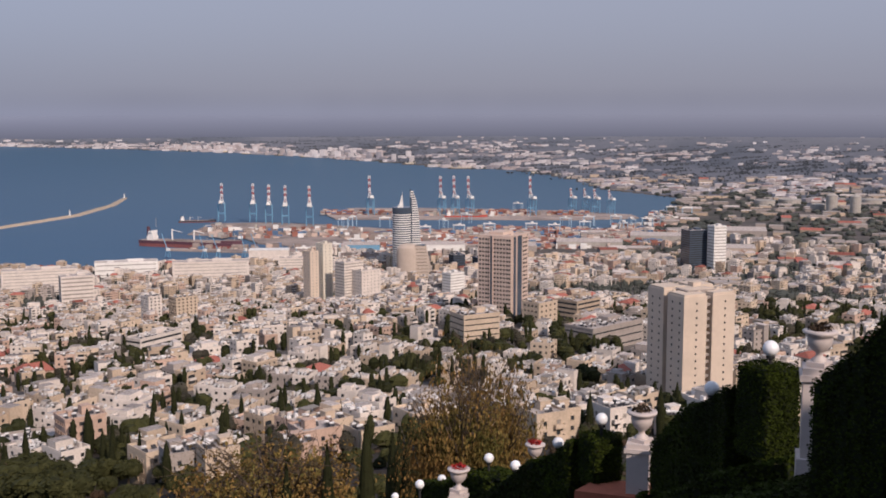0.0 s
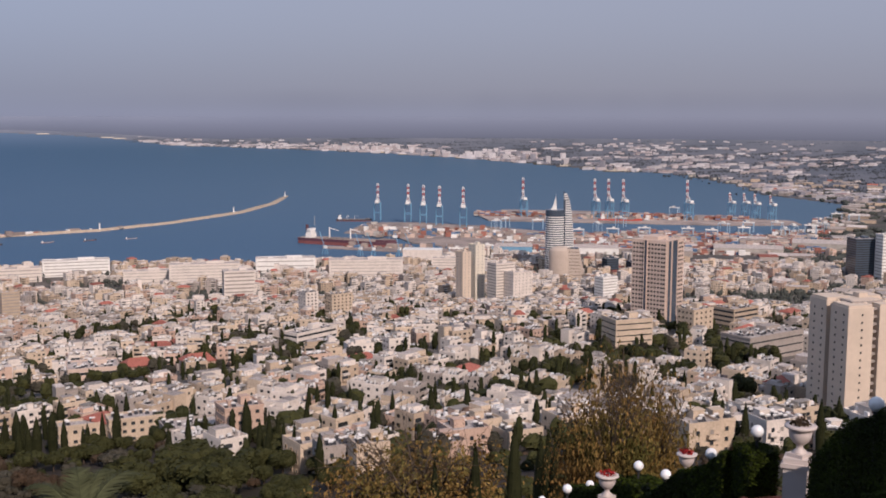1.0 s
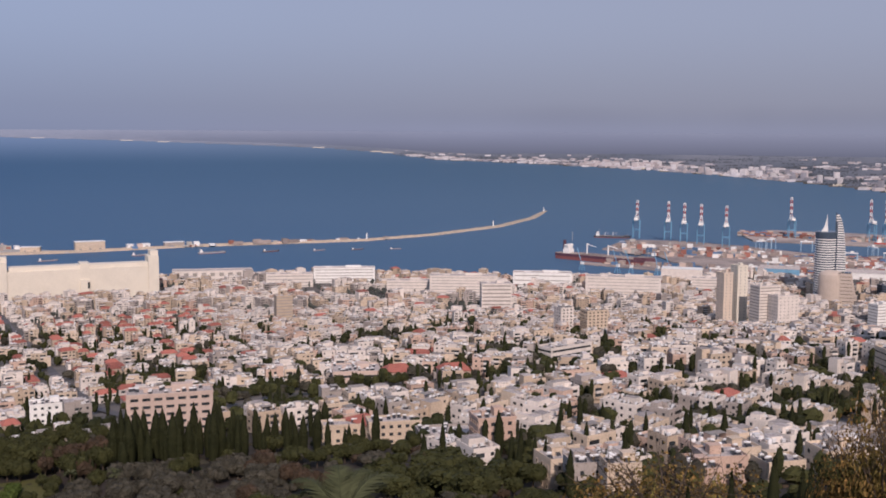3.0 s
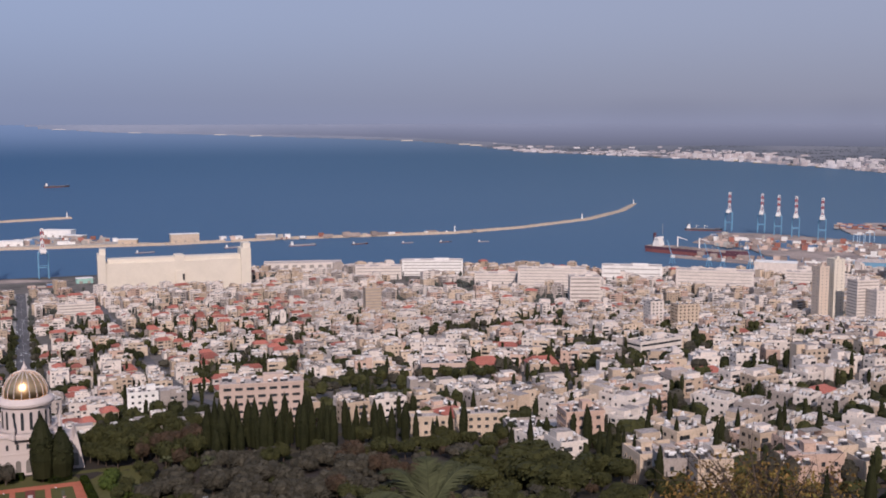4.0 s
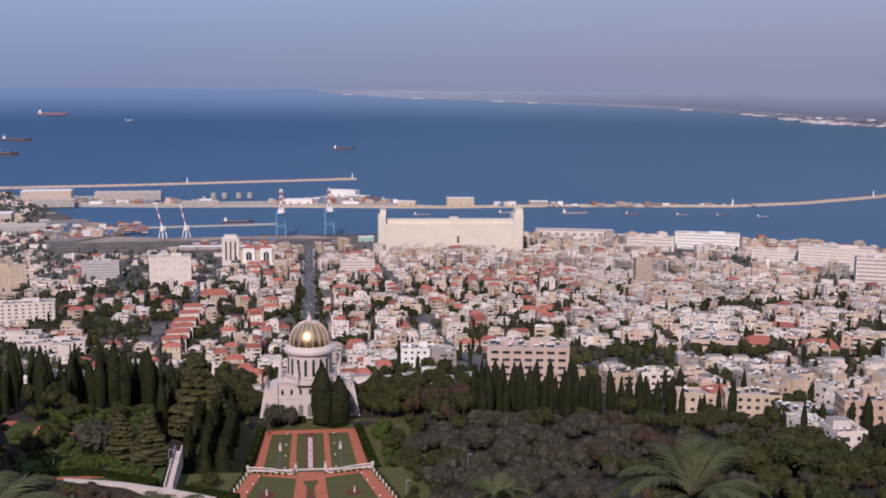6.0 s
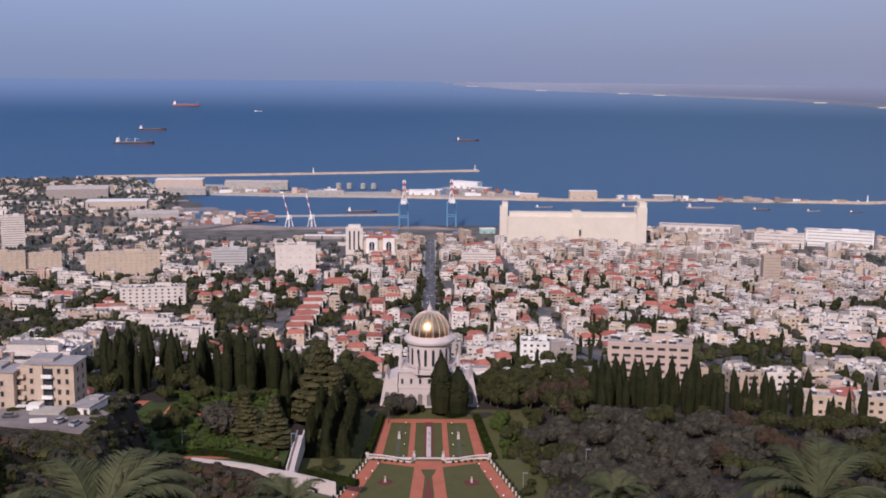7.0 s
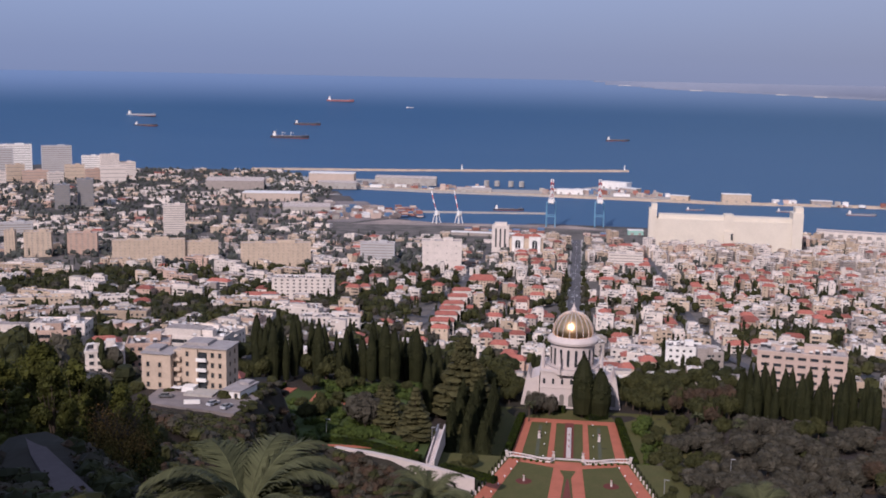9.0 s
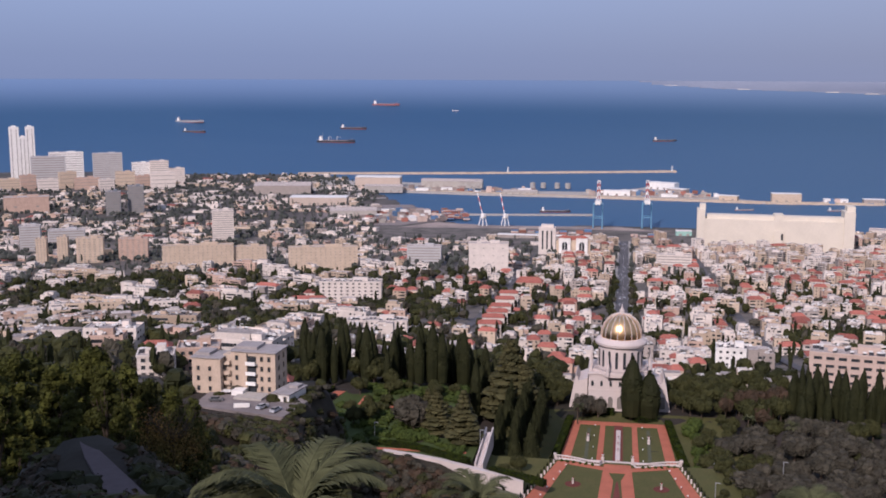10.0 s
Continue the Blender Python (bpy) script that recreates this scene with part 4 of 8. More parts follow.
block("high_rise", -21.0, 1798, 34, 22, 50, radians(20), WALLS[1], "white residential high-rise slab", 14, band=True, tall=1.2)
block("twin_tower", -26.4, 2204, 28, 26, 46, radians(25), GREYGLASS, "grey-blue twin office tower", 13, band=True, tall=2.0)
block("twin_tower", -25.3, 2226, 30, 26, 54, radians(25), GREYGLASS, "grey-blue twin office tower", 15, band=True, tall=2.0)
block("hospital_block", -29.4, 2850, 80, 30, 70, radians(28), PALEGREY, "grey hospital block by the shore", 12, band=True, tall=2.0)
block("hospital_block", -28.55, 2960, 84, 30, 72, radians(28), WHITE, "white hospital block by the shore", 12, band=True, tall=1.4)
block("hospital_block", -26.6, 2900, 72, 34, 72, radians(27), PALEGREY, "tall grey-green hospital block by the shore", 14, band=True, tall=1.8)
block("shore_building", -25.0, 2860, 44, 26, 50, radians(25), WHITE, "white seaside building with stepped roof", 10, band=True, tall=1.2)
block("shore_building", -24.1, 2840, 46, 26, 55, radians(24), WALLS[1], "white seaside building with stepped roof", 11, band=True, tall=1.2)
block("shore_building", -23.3, 2840, 44, 26, 36, radians(24), WALLS[1], "low white seaside building", 7, band=True, tall=1.2)
# low buildings along the shore road, in front of the hospital
for k in range(9):
    block("shore_house", -31.3 + 0.92 * k, 2765 - 38 * (k % 3), (58, 34, 46, 40)[k % 4], 22, (25, 36, 29, 38, 27)[k % 5], radians(31 - 0.92 * k + 9 * (k % 2)),
          WALLS[(0, 3, 1)[k % 3]], "low pale building along the shore road", 4, band=True, tall=1.3)
block("concert_hall", -30.5, 2310, 84, 40, 30, radians(30), WALLS[3], "broad windowless pinkish hall with a dark roof box", 1, bays=2, wide=6, tall=3)
block("residential_slab", -22.3, 1470, 92, 13, 31, radians(22), WALLS[0], "very long cream apartment slab", 8, step=6, wide=1.5, tall=1.1)
block("residential_slab", -19.65, 1475, 43, 13, 27, radians(20), WALLS[0], "cream apartment slab beside a longer one", 7, step=6, wide=1.5, tall=1.1)
block("residential_slab", -15.85, 1390, 88, 13, 31, radians(16), WALLS[0], "very long cream apartment slab", 8, step=6, wide=1.5, tall=1.1)
block("white_block", -7.09, 1374, 50, 20, 37, radians(6), WALLS[1], "plain white office block with few windows", 4, bays=4, wide=1.6, tall=1.2)
block("slab_block", 11.7, 492, 37, 13, 24, radians(-9), PINKISH, "long pinkish-beige apartment slab with shuttered loggias", 7, step=4.6, wide=3.4, tall=1.3)
block("port_office", 20.8, 1900, 106, 24, 26, radians(-20), WHITE, "long white port office with ribbon windows", 5, band=True, tall=1.2)
block("port_office", 17.95, 1853, 78, 24, 22, radians(-18), WALLS[1], "long pale port office by the water", 4, band=True, tall=1.2)
block("port_office", 27.1, 1740, 108, 26, 33, radians(-27), WALLS[1], "long cream seafront office with ribbon windows", 7, band=True, tall=0.8)
block("port_office", 31.25, 1865, 100, 26, 24, radians(-31), WHITE, "long white port hall with a flat roof", 3, band=True, tall=1.4)
block("port_office", 35.45, 1779, 120, 26, 31, radians(-35), WALLS[1], "long cream customs building by the quay", 6, band=True, tall=0.8)
block("port_office", 39.6, 1853, 42, 24, 24, radians(-39), WALLS[1], "pale port office by the quay", 5, band=True, tall=1.1)
block("port_office", 24.2, 1776, 72, 24, 20, radians(-24), WALLS[1], "low cream port office by the water", 4, band=True, tall=0.8)
block("apartment_block", 2.57, 1484, 46, 16, 19, 0.0, WALLS[1], "white block with a flat roof beside the avenue", 5, band=True, tall=1.2)
block("white_house", -24.6, 404, 13, 11, 8, radians(20), WALLS[1], "white flat-roofed house with solar boilers", 3, bays=4)
block("white_house", -22.4, 424, 16, 12, 12, radians(18), WALLS[3], "pinkish apartment house with a white roof", 4, bays=5)
block("culture_hall", 21.4, 690, 30, 24, 10, radians(-18), BROWN, "dark low hall with a white flat roof", 2, band=True, tall=1.5)
block("port_shed", 14.0, 1985, 140, 30, 14, radians(-13), WALLS[1], "long port warehouse with loading doors", 1, bays=9, wide=8, tall=6, hut=False)
block("market_hall", 56.1, 676, 50, 22, 14, radians(-4), WALLS[4], "long grey market hall with a flat roof", 3, band=True, tall=0.8)
block("round_office", 54.7, 812, 28, 20, 14, radians(-2), WALLS[2], "sandstone office building with ribbon windows", 4, band=True, tall=1.3)
block("apartment_block", 52.7, 756, 20, 15, 18, radians(-3), WALLS[0], "cream apartment block with flat roof", 5, bays=4)
block("white_building", 48.1, 1510, 26, 18, 36, radians(-6), WHITE, "bright white office building", 9, band=True, tall=1.0)
block("glass_office", 48.3, 1840, 22, 18, 28, radians(-20), DUSK, "small dark glass office block", 7, band=True, tall=1.8)
block("glass_office", 49.6, 1840, 26, 18, 24, radians(-20), DUSK, "small dark glass office block", 6, band=True, tall=1.8)
block("apartment_block", 63.4, 1284, 18, 16, 26, radians(-8), WALLS[0], "cream apartment block on the slope", 8, bays=3)
block("high_rise", -29.9, 1606, 14, 16, 33, radians(20), WALLS[0], "cream twin apartment tower", 10, bays=3)
block("high_rise", -28.9, 1606, 14, 16, 34, radians(20), WALLS[0], "cream twin apartment tower", 10, bays=3)
block("residential_slab", -27.6, 1580, 36, 15, 34, radians(18), WALLS[0], "cream apartment slab above the trees", 10, bays=5, wide=3)
block("residential_slab", -25.5, 1590, 40, 15, 30, radians(18), WALLS[3], "pinkish apartment slab above the trees", 9, bays=5, wide=3)
block("office_building", -30.4, 1760, 30, 20, 38, radians(25), PALEGREY, "grey office building beside trees", 10, band=True, tall=1.4)
block("office_building", -28.7, 1846, 56, 24, 20, radians(25), PALEGREY, "long grey office block", 5, band=True, tall=1.6)
block("white_block", -13.0, 790, 44, 13, 13, radians(9), WALLS[1], "long white four-storey apartment block", 4, bays=11, wide=1.6)
block("white_block", -14.4, 1054, 60, 16, 21, radians(9), WALLS[1], "large white apartment building", 6, bays=10, wide=2)
block("office_building", -10.5, 1462, 46, 18, 26, radians(6), PALEGREY, "grey ribbed office building", 7, band=True, tall=1.2)
block("office_building", 17.6, 1352, 20, 18, 36, radians(-6), WALLS[2], "tan office tower with a darker side", 10, band=True, tall=1.2)
block("white_block", 5.8, 666, 21, 13, 15, radians(-3), WHITE, "white stepped apartment house", 4, bays=5)
block("apartment_block", 28.7, 412, 15, 12, 14.5, radians(-10), WALLS[3], "pinkish four-storey apartment house with balconies", 4, bays=4)
block("school_wing", 20.6, 455, 16, 9, 8, radians(-14), WALLS[0], "cream school wing with a flat grey roof", 2, bays=4, hut=False)
block("school_wing", 23.4, 450, 22, 10, 9.5, radians(-14), WALLS[0], "yellowish school wing with a grey roof", 3, bays=6, hut=False)
block("school_hall", 26.2, 430, 22, 14, 7, radians(-14), WALLS[4], "low hall with a blue-grey sheet roof", 1, bays=4, hut=False)


def gabled(name, bearing, r, w, d, h, rise, turn, wall, label, base=None):
    """A house under a red hipped roof, with its windows and eaves."""
    x, y, z = spot(bearing, r)
    KEEP_OUT.append((x, y, 0.5 * max(w, d) + 3))
    ob = thing(name, pose(x, y, z, rz=math.degrees(turn)), label, "house", "red-roofed houses")
    m = Mesh()
    m.box(0, 0, -5, w, d, h + 5)
    part("wall", m, wall, ob)
    m = Mesh()
    m.gable(0, 0, h, w + 1.2, d + 1.2, rise, hip=0.25)
    m.box(0, 0, h - 0.25, w + 1.2, d + 1.2, 0.25, bottom=True)
    part("roof", m, TILE, ob)
    m = Mesh()
    m.box(0, -0.03, 0, 1.1, 0.12, 1.5, bottom=True)
    m.box(0, -0.06, -0.14, 1.4, 0.24, 0.12, slot=1, bottom=True)
    me = m.data("window", [GLASS, wall])
    n, fl = max(2, int(w / 3)), max(1, int(h / 3.1))
    for f in range(fl):
        for k in range(n):
            part("window", me, None, ob, at=((k - (n - 1) / 2) * w / n, -d / 2, f * 3.1 + 1))
    return ob


gabled("school_hall", 21.9, 458, 10, 18, 8.5, 3, radians(20), WALLS[0], "school hall under a red tiled roof")
for k in range(6):
    x, y = polar(-7.0 + 0.2 * k, 838 + k * 46)
    gabled("terrace_house", math.degrees(math.atan2(x, y)), math.hypot(x, y), 18, 10, 12, 2.4, radians(6), WALLS[1], "white terrace house under a red hipped roof")
gabled("large_house", -4.9, 1172, 28, 18, 13, 5, 0.0, WALLS[0], "large cream house under a broad red roof")
gabled("large_house", 26.6, 660, 18, 14, 8, 4, radians(-10), WALLS[3], "stone house under a red tiled roof")
gabled("large_house", 23.6, 690, 17, 14, 7, 4, radians(-10), WALLS[3], "stone house under a red tiled roof")
gabled("large_house", -21.4, 400, 13, 10, 8, 3, radians(15), WALLS[0], "cream house with red roof and solar panels")
gabled("large_house", -18.6, 412, 14, 10, 8, 3, radians(12), WALLS[1], "white house with red roof and solar panels")
gabled("large_house", -24.6, 430, 12, 11, 9, 3, radians(18), WALLS[0], "cream gabled house with red roof")


def stone_house():
    """The yellow stone apartment house below the lookout: wing, main body with loggias, low annexe."""
    KEEP_OUT.append((-114, 311, 26))
    ob = thing("stone_house", pose(-111.3, 317.6, 177.0, rz=-3), "yellow stone apartment house with white loggias and grey flat roof", "house")
    win = window_data(0.95, 1.5, GLASS, WALLS[2])
    for name, x, y, w, d, h in (("main_body", 0.0, 0.0, 14.4, 10.0, 13.4), ("wing", -14.2, -3.6, 9.4, 9.0, 11.6)):
        m = Mesh()
        m.box(x, y, -8, w, d, h + 8)
        body = part(name, m, YELLOW, ob)
        m = Mesh()
        m.box(x, y, h, w + 0.9, d + 0.9, 0.32, bottom=True)
        part("roof", m, ROOFGREY, body)
        m = Mesh()
        m.box(x - w * 0.22, y + 0.8, h + 0.32, w * 0.5, d * 0.7, 0.9)
        part("roof_box", m, ROOFGREY, body)
        for f in range(4 if name == "main_body" else 3):
            for u in ((-5.4, 2.8, 5.2) if name == "main_body" else (-2.6, 1.2)):
                part("window", win, None, body, at=(x + u, y - d / 2, 1.3 + f * 3.15))
            for v in (-2.0, 2.0):
                part("window", win, None, body, at=Matrix.Translation((x + w / 2, y + v, 1.3 + f * 3.15)) @ Matrix.Rotation(math.pi / 2, 4, "Z"))
    m = Mesh()
    m.box(-8.2, -1.4, -8, 3.2, 7.0, 20.4)
    part("stair_tower", m, YELLOW, ob)
    m = Mesh()
    m.box(-2.2, -5.35, 0, 0.7, 0.7, 13.2)
    part("loggia_pier", m, YELLOW, ob)
    for f in range(4):
        m = Mesh()
        m.box(-0.4, -5.8, f * 3.15 + 0.2, 3.2, 1.6, 0.2, bottom=True)
        m.box(-0.4, -6.5, f * 3.15 + 0.4, 3.2, 0.14, 0.95)
        part("loggia", m, WHITE, ob, "white loggia")
        m = Mesh()
        m.box(-0.4, -5.06, f * 3.15 + 0.5, 2.8, 0.12, 2.3, bottom=True)
        part("loggia_opening", m, GLASS, ob)
        if f:
            m = Mesh()
            m.box(-8.6, -5.4, f * 3.15 - 0.1, 2.6, 1.8, 0.2, bottom=True)
            m.box(-8.6, -6.2, f * 3.15 + 0.1, 2.6, 0.16, 0.95)
            m.box(-7.4, -5.5, f * 3.15 + 0.1, 0.16, 1.5, 0.95)
            part("balcony", m, YELLOW, ob)
    m = Mesh()
    m.box(-3.4, -8.0, -1.5, 3.8, 4.0, 4.0)
    m.box(-7.0, -9.2, 2.0, 3.0, 2.4, 0.14, bottom=True)
    part("porch", m, WHITE, ob, "white porch with awning")
    m = Mesh()
    m.box(1.5, -10.5, -1.5, 9.0, 6.5, 3.1)
    part("terrace", m, CONCRETE, ob)
    ob = thing("annexe", pose(-99.0, 309.4, 177.2, rz=-12), "low grey-roofed annexe with a white wall", "building")
    m = Mesh()
    m.box(0, 0, -6, 5.4, 10.5, 9.0)
    part("wall", m, WHITE, ob)
    m = Mesh()
    m.box(0, 0, 3.0, 6.4, 11.6, 0.35, bottom=True)
    m.box(0.8, 2.6, 3.35, 3.0, 3.6, 0.8)
    part("roof", m, ROOFGREY, ob)
    for u in (-1.7, 1.4):
        part("window", win, None, ob, at=(u, -5.25, 0.8))
    slab("yard_paving", [(-125, 296), (-95, 290), (-92, 308), (-106, 313), (-125, 310)], 172, 177.95, WORN, "pale paved yard in front of the house", "yard")


YELLOW = shade("yellow_stone", (0.52, 0.41, 0.315), 0.85, 0.12, 0.6, (4.0, 0.25), 0.2)
ROOFGREY = shade("grey_roof_sheet", (0.33, 0.30, 0.29), 0.8, 0.15, 1.0, (3.0, 0.35))
stone_house()

# ---- the harbour ----
slab("quay_ship", [(1400, 2050), (1570, 2200), (1680, 2120), (1745, 1960), (1790, 1700), (1600, 1560), (1440, 1640), (1400, 1800), (1450, 1930)], -6, 2.6, QUAY, "broad brown port quay of packed earth and paving", "quay")
slab("quay_pier", [(1210, 1850), (1225, 1870), (1330, 1735), (1470, 1620), (1440, 1590), (1300, 1690)], -6, 2.4, QUAY, "narrow concrete finger pier", "quay")
slab("quay_terminal", [(1850, 2060), (1900, 2150), (2080, 2260), (2240, 2080), (2420, 1760), (2440, 1560), (2380, 1500), (2226, 1610)], -6, 2.8, QUAY, "container terminal quay paved in brown", "quay")
slab("quay_inner", [(-420, 2105), (-60, 2165), (-62, 2181), (-422, 2121)], -6, 2.2, CONCRETE, "long narrow concrete pier in the old basin", "quay")
slab("quay_wharf", [(-800, 2480), (-560, 2520), (-340, 2490), (-60, 2480), (160, 2500), (300, 2440), (300, 2466), (190, 2540), (90, 2640), (60, 2740), (-40, 2600), (-340, 2560), (-480, 2720), (-800, 2760)], -6, 3.4, CONCRETE, "concrete wharf along the old breakwater", "quay")
slab("car_park", [(-640, 2200), (-445, 2258), (-350, 2020), (-430, 1900), (-560, 1940)], -2, 3.2, WORN, "asphalt vehicle yard beside the basin", "yard")


slab("port_yard", [polar(43.5, 2000), polar(50, 1985), polar(57.5, 1985), polar(57.5, 2520), polar(52, 2500), polar(47.5, 2480), polar(44.5, 2330)], -2, 2.7, QUAY, "paved container yard behind the docks", "yard")
slab("quay_west", [(-400, 1830), (-250, 1800), (-12, 1798), (108, 1830), (112, 1925), (-14, 1988), (-150, 1972), (-250, 1966), (-345, 1990), (-410, 1900)], -4, 3.6, QUAY, "broad brown paved quay below the avenue", "quay")


def tall_crane(x, y, boom, turn, group="quay cranes", high=1.0):
    """A ship-to-shore crane with its boom raised."""
    k = high
    ob = thing("quay_crane", Matrix.Translation((x, y, 2.6)) @ Matrix.Rotation(turn, 4, "Z") @ Matrix.Diagonal((k, k, k, 1)), "tall blue container crane with a raised red and white boom", "crane", group)
    for sx in (-1, 1):
        for sy in (-1, 1):
            m = Mesh()
            m.beam((sx * 8, sy * 12, 0), (sx * 8, sy * 12, 44), 1.6)
            part("leg", m, BLUE, ob)
    m = Mesh()
    for sy in (-1, 1):
        m.beam((-8, sy * 12, 20), (8, sy * 12, 20), 1.2)
        m.beam((-8, sy * 12, 44), (8, sy * 12, 44), 1.4)
    for sx in (-1, 1):
        m.beam((sx * 8, -12, 14), (sx * 8, 12, 14), 1.2)
        m.beam((sx * 8, -12, 44), (sx * 8, 12, 44), 1.4)
        m.beam((sx * 8, -12, 14), (sx * 8, 12, 44), 0.8)
    part("portal_frame", m, BLUE, ob)
    m = Mesh()
    m.beam((-3, -34, 46), (-3, 14, 46), 1.6)
    m.beam((3, -34, 46), (3, 14, 46), 1.6)
    m.box(0, -18, 46, 9, 16, 6, bottom=True)
    m.box(0, -2, 42, 4, 5, 4, bottom=True)
    part("girder", m, WHITE, ob, "white girder with machinery house")
    m = Mesh()
    m.beam((-6, 10, 44), (0, 12, 66), 1.1)
    m.beam((6, 10, 44), (0, 12, 66), 1.1)
    m.beam((0, -30, 47), (0, 12, 66), 0.6)
    part("apex_frame", m, WHITE, ob)
    seg = 7
    for i in range(seg):
        z0, z1 = 46 + (boom - 46) * i / seg, 46 + (boom - 46) * (i + 1) / seg
        m = Mesh()
        for sx in (-1, 1):
            m.beam((sx * 2.0, 15 + i * 0.5, z0), (sx * 2.0, 15.5 + i * 0.5, z1), 1.5)
        m.beam((-2, 15 + i * 0.5, z1), (2, 15 + i * 0.5, z1), 1.2)
        part("boom_section", m, RED if i % 2 else WHITE, ob, "red boom section" if i % 2 else "white boom section")
    return ob


c = tall_crane(1622, 2227, 92, radians(-40), "cranes on the ship quay")
for q in ((1665, 2157), (1672, 2104), (1680, 2051), (1705, 1991)):
    copy_thing(c, Matrix.Translation((*q, 2.6)) @ Matrix.Rotation(radians(-40), 4, "Z"))
c = tall_crane(1982, 2070, 101, radians(-35), "cranes on the container terminal")
for q in ((2101, 1925), (2126, 1900), (2140, 1862), (2243, 1738)):
    copy_thing(c, Matrix.Translation((*q, 2.6)) @ Matrix.Rotation(radians(-35), 4, "Z"))
c = tall_crane(2390, 1715, 74, radians(-35), "cranes on the inner dock", 0.86)
for q in ((2417, 1690), (2406, 1650), (2409, 1605)):
    copy_thing(c, Matrix.Translation((*q, 2.6)) @ Matrix.Rotation(radians(-35), 4, "Z"))
c = tall_crane(-48, 1972, 84, 0.0, "cranes on the west quay")
copy_thing(c, Matrix.Translation((39, 1994, 2.6)))


def jib_crane(x, y, turn, k=1.0, mat=BLUE, group="jib cranes", label="small blue slewing harbour crane"):
    ob = thing("harbour_crane", Matrix.Translation((x, y, 2.6)) @ Matrix.Rotation(turn, 4, "Z") @ Matrix.Diagonal((k, k, k, 1)), label, "crane", group)
    m = Mesh()
    for sx in (-1, 1):
        for sy in (-1, 1):
            m.beam((sx * 4, sy * 4, 0), (sx * 2, sy * 2, 12), 0.9)
    m.box(0, 0, 11, 6, 6, 1.2, bottom=True)
    part("portal", m, mat, ob)
    m = Mesh()
    m.box(-1, 0, 12.2, 6, 4, 5)
    part("cab", m, WHITE, ob)
    for i in range(5):
        m = Mesh()
        m.beam((1 + i * 2.2, 0, 16 + i * 5.5), (3.2 + i * 2.2, 0, 21.5 + i * 5.5), 1.1)
        part("jib", m, (RED if i % 2 else WHITE) if mat is not BLUE else BLUE, ob)
    return ob


c = jib_crane(1150, 1750, 2.0)
for q, a in (((1190, 1690), 1.8), ((1205, 1668), 2.2), ((1245, 1640), 1.6), ((1262, 1625), 2.1)):
    copy_thing(c, Matrix.Translation((*q, 2.6)) @ Matrix.Rotation(a, 4, "Z"))
c = jib_crane(-255, 1960, 2.4, 1.35, WHITE, "mobile cranes", "white harbour crane with a red banded jib")
copy_thing(c, Matrix.Translation((-215, 1966, 2.6)) @ Matrix.Rotation(2.3, 4, "Z"))


def yard_gantry(x, y, turn):
    ob = thing("yard_gantry", Matrix.Translation((x, y, 2.6)) @ Matrix.Rotation(turn, 4, "Z"), "pale blue rubber-tyred yard gantry", "crane", "yard gantries")
    for sx in (-1, 1):
        m = Mesh()
        for sy in (-1, 1):
            m.beam((sx * 12, sy * 5, 0), (sx * 12, sy * 5, 21), 1.2)
        m.beam((sx * 12, -5, 21), (sx * 12, 5, 21), 1.2)
        part("leg", m, PALEBLUE, ob)
    m = Mesh()
    m.box(0, -3, 21, 27, 1.6, 2, bottom=True)
    m.box(0, 3, 21, 27, 1.6, 2, bottom=True)
    m.box(2, 0, 23, 6, 7, 3, bottom=True)
    part("bridge", m, WHITE, ob)
    return ob


PALEGREEN = shade("pale_green_sheet", (0.30, 0.52, 0.45), 0.6, 0.1)
PALEBLUE = shade("pale_blue_paint", (0.35, 0.48, 0.58), 0.5, 0.1)
c = yard_gantry(1760, 1900, 0.4)
for b, r in ((42.3, 2540), (44.5, 2560), (47.6, 2500), (48.8, 2640), (51.5, 2960), (54.0, 2560), (55.2, 2600), (56.6, 2620), (57.4, 2560), (58.2, 2580), (58.9, 2640), (59.4, 2900), (60.2, 2880), (55.0, 2480), (57.0, 2480)):
    copy_thing(c, Matrix.Translation((*polar(b, r), 2.6)) @ Matrix.Rotation(rng.uniform(0, 3), 4, "Z"))


def containers():
    m = Mesh()
    fields = ((2000, 2090, 260, 60, -0.87), (2240, 1850, 220, 70, -1.0), (2330, 1680, 120, 60, -1.0), (1830, 1560, 260, 60, -0.75), (1960, 1440, 220, 70, -0.8), (1700, 1700, 120, 50, -0.8), (2060, 1320, 160, 60, -0.8), (1560, 1520, 200, 80, -0.78), (1690, 1430, 220, 90, -0.8), (1800, 1330, 200, 90, -0.85), (1900, 1230, 180, 80, -0.9), (1930, 1560, 200, 70, -0.8), (2050, 1180, 140, 70, -0.95), (-325, 2090, 46, 120, 0.3), (-120, 1880, 150, 26, 0.0), (40, 1870, 60, 26, 0.1))
    for cx, cy, lx, ly, t in fields:
        c, s = math.cos(t), math.sin(t)
        for i in range(int(lx / 14)):
            for j in range(int(ly / 9)):
                if rng.random() < 0.25:
                    continue
                u, v = (i + 0.5) * 14 - lx / 2, (j + 0.5) * 9 - ly / 2
                n = rng.randint(1, 4)
                for lvl in range(n):
                    for k in (0, 1, 2):
                        m.box(cx + c * u - s * (v + k * 2.5), cy + s * u + c * (v + k * 2.5), 2.8 + lvl * 2.6, 12.2, 2.4, 2.6, t, rng.choice((0, 0, 0, 1, 2, 3)))
    tagged(part("container_stacks", m, [ORANGE, BOXBLUE, CONCRETE, BROWN]), "stacked red, blue and grey shipping containers", "containers", kind="stuff")


containers()


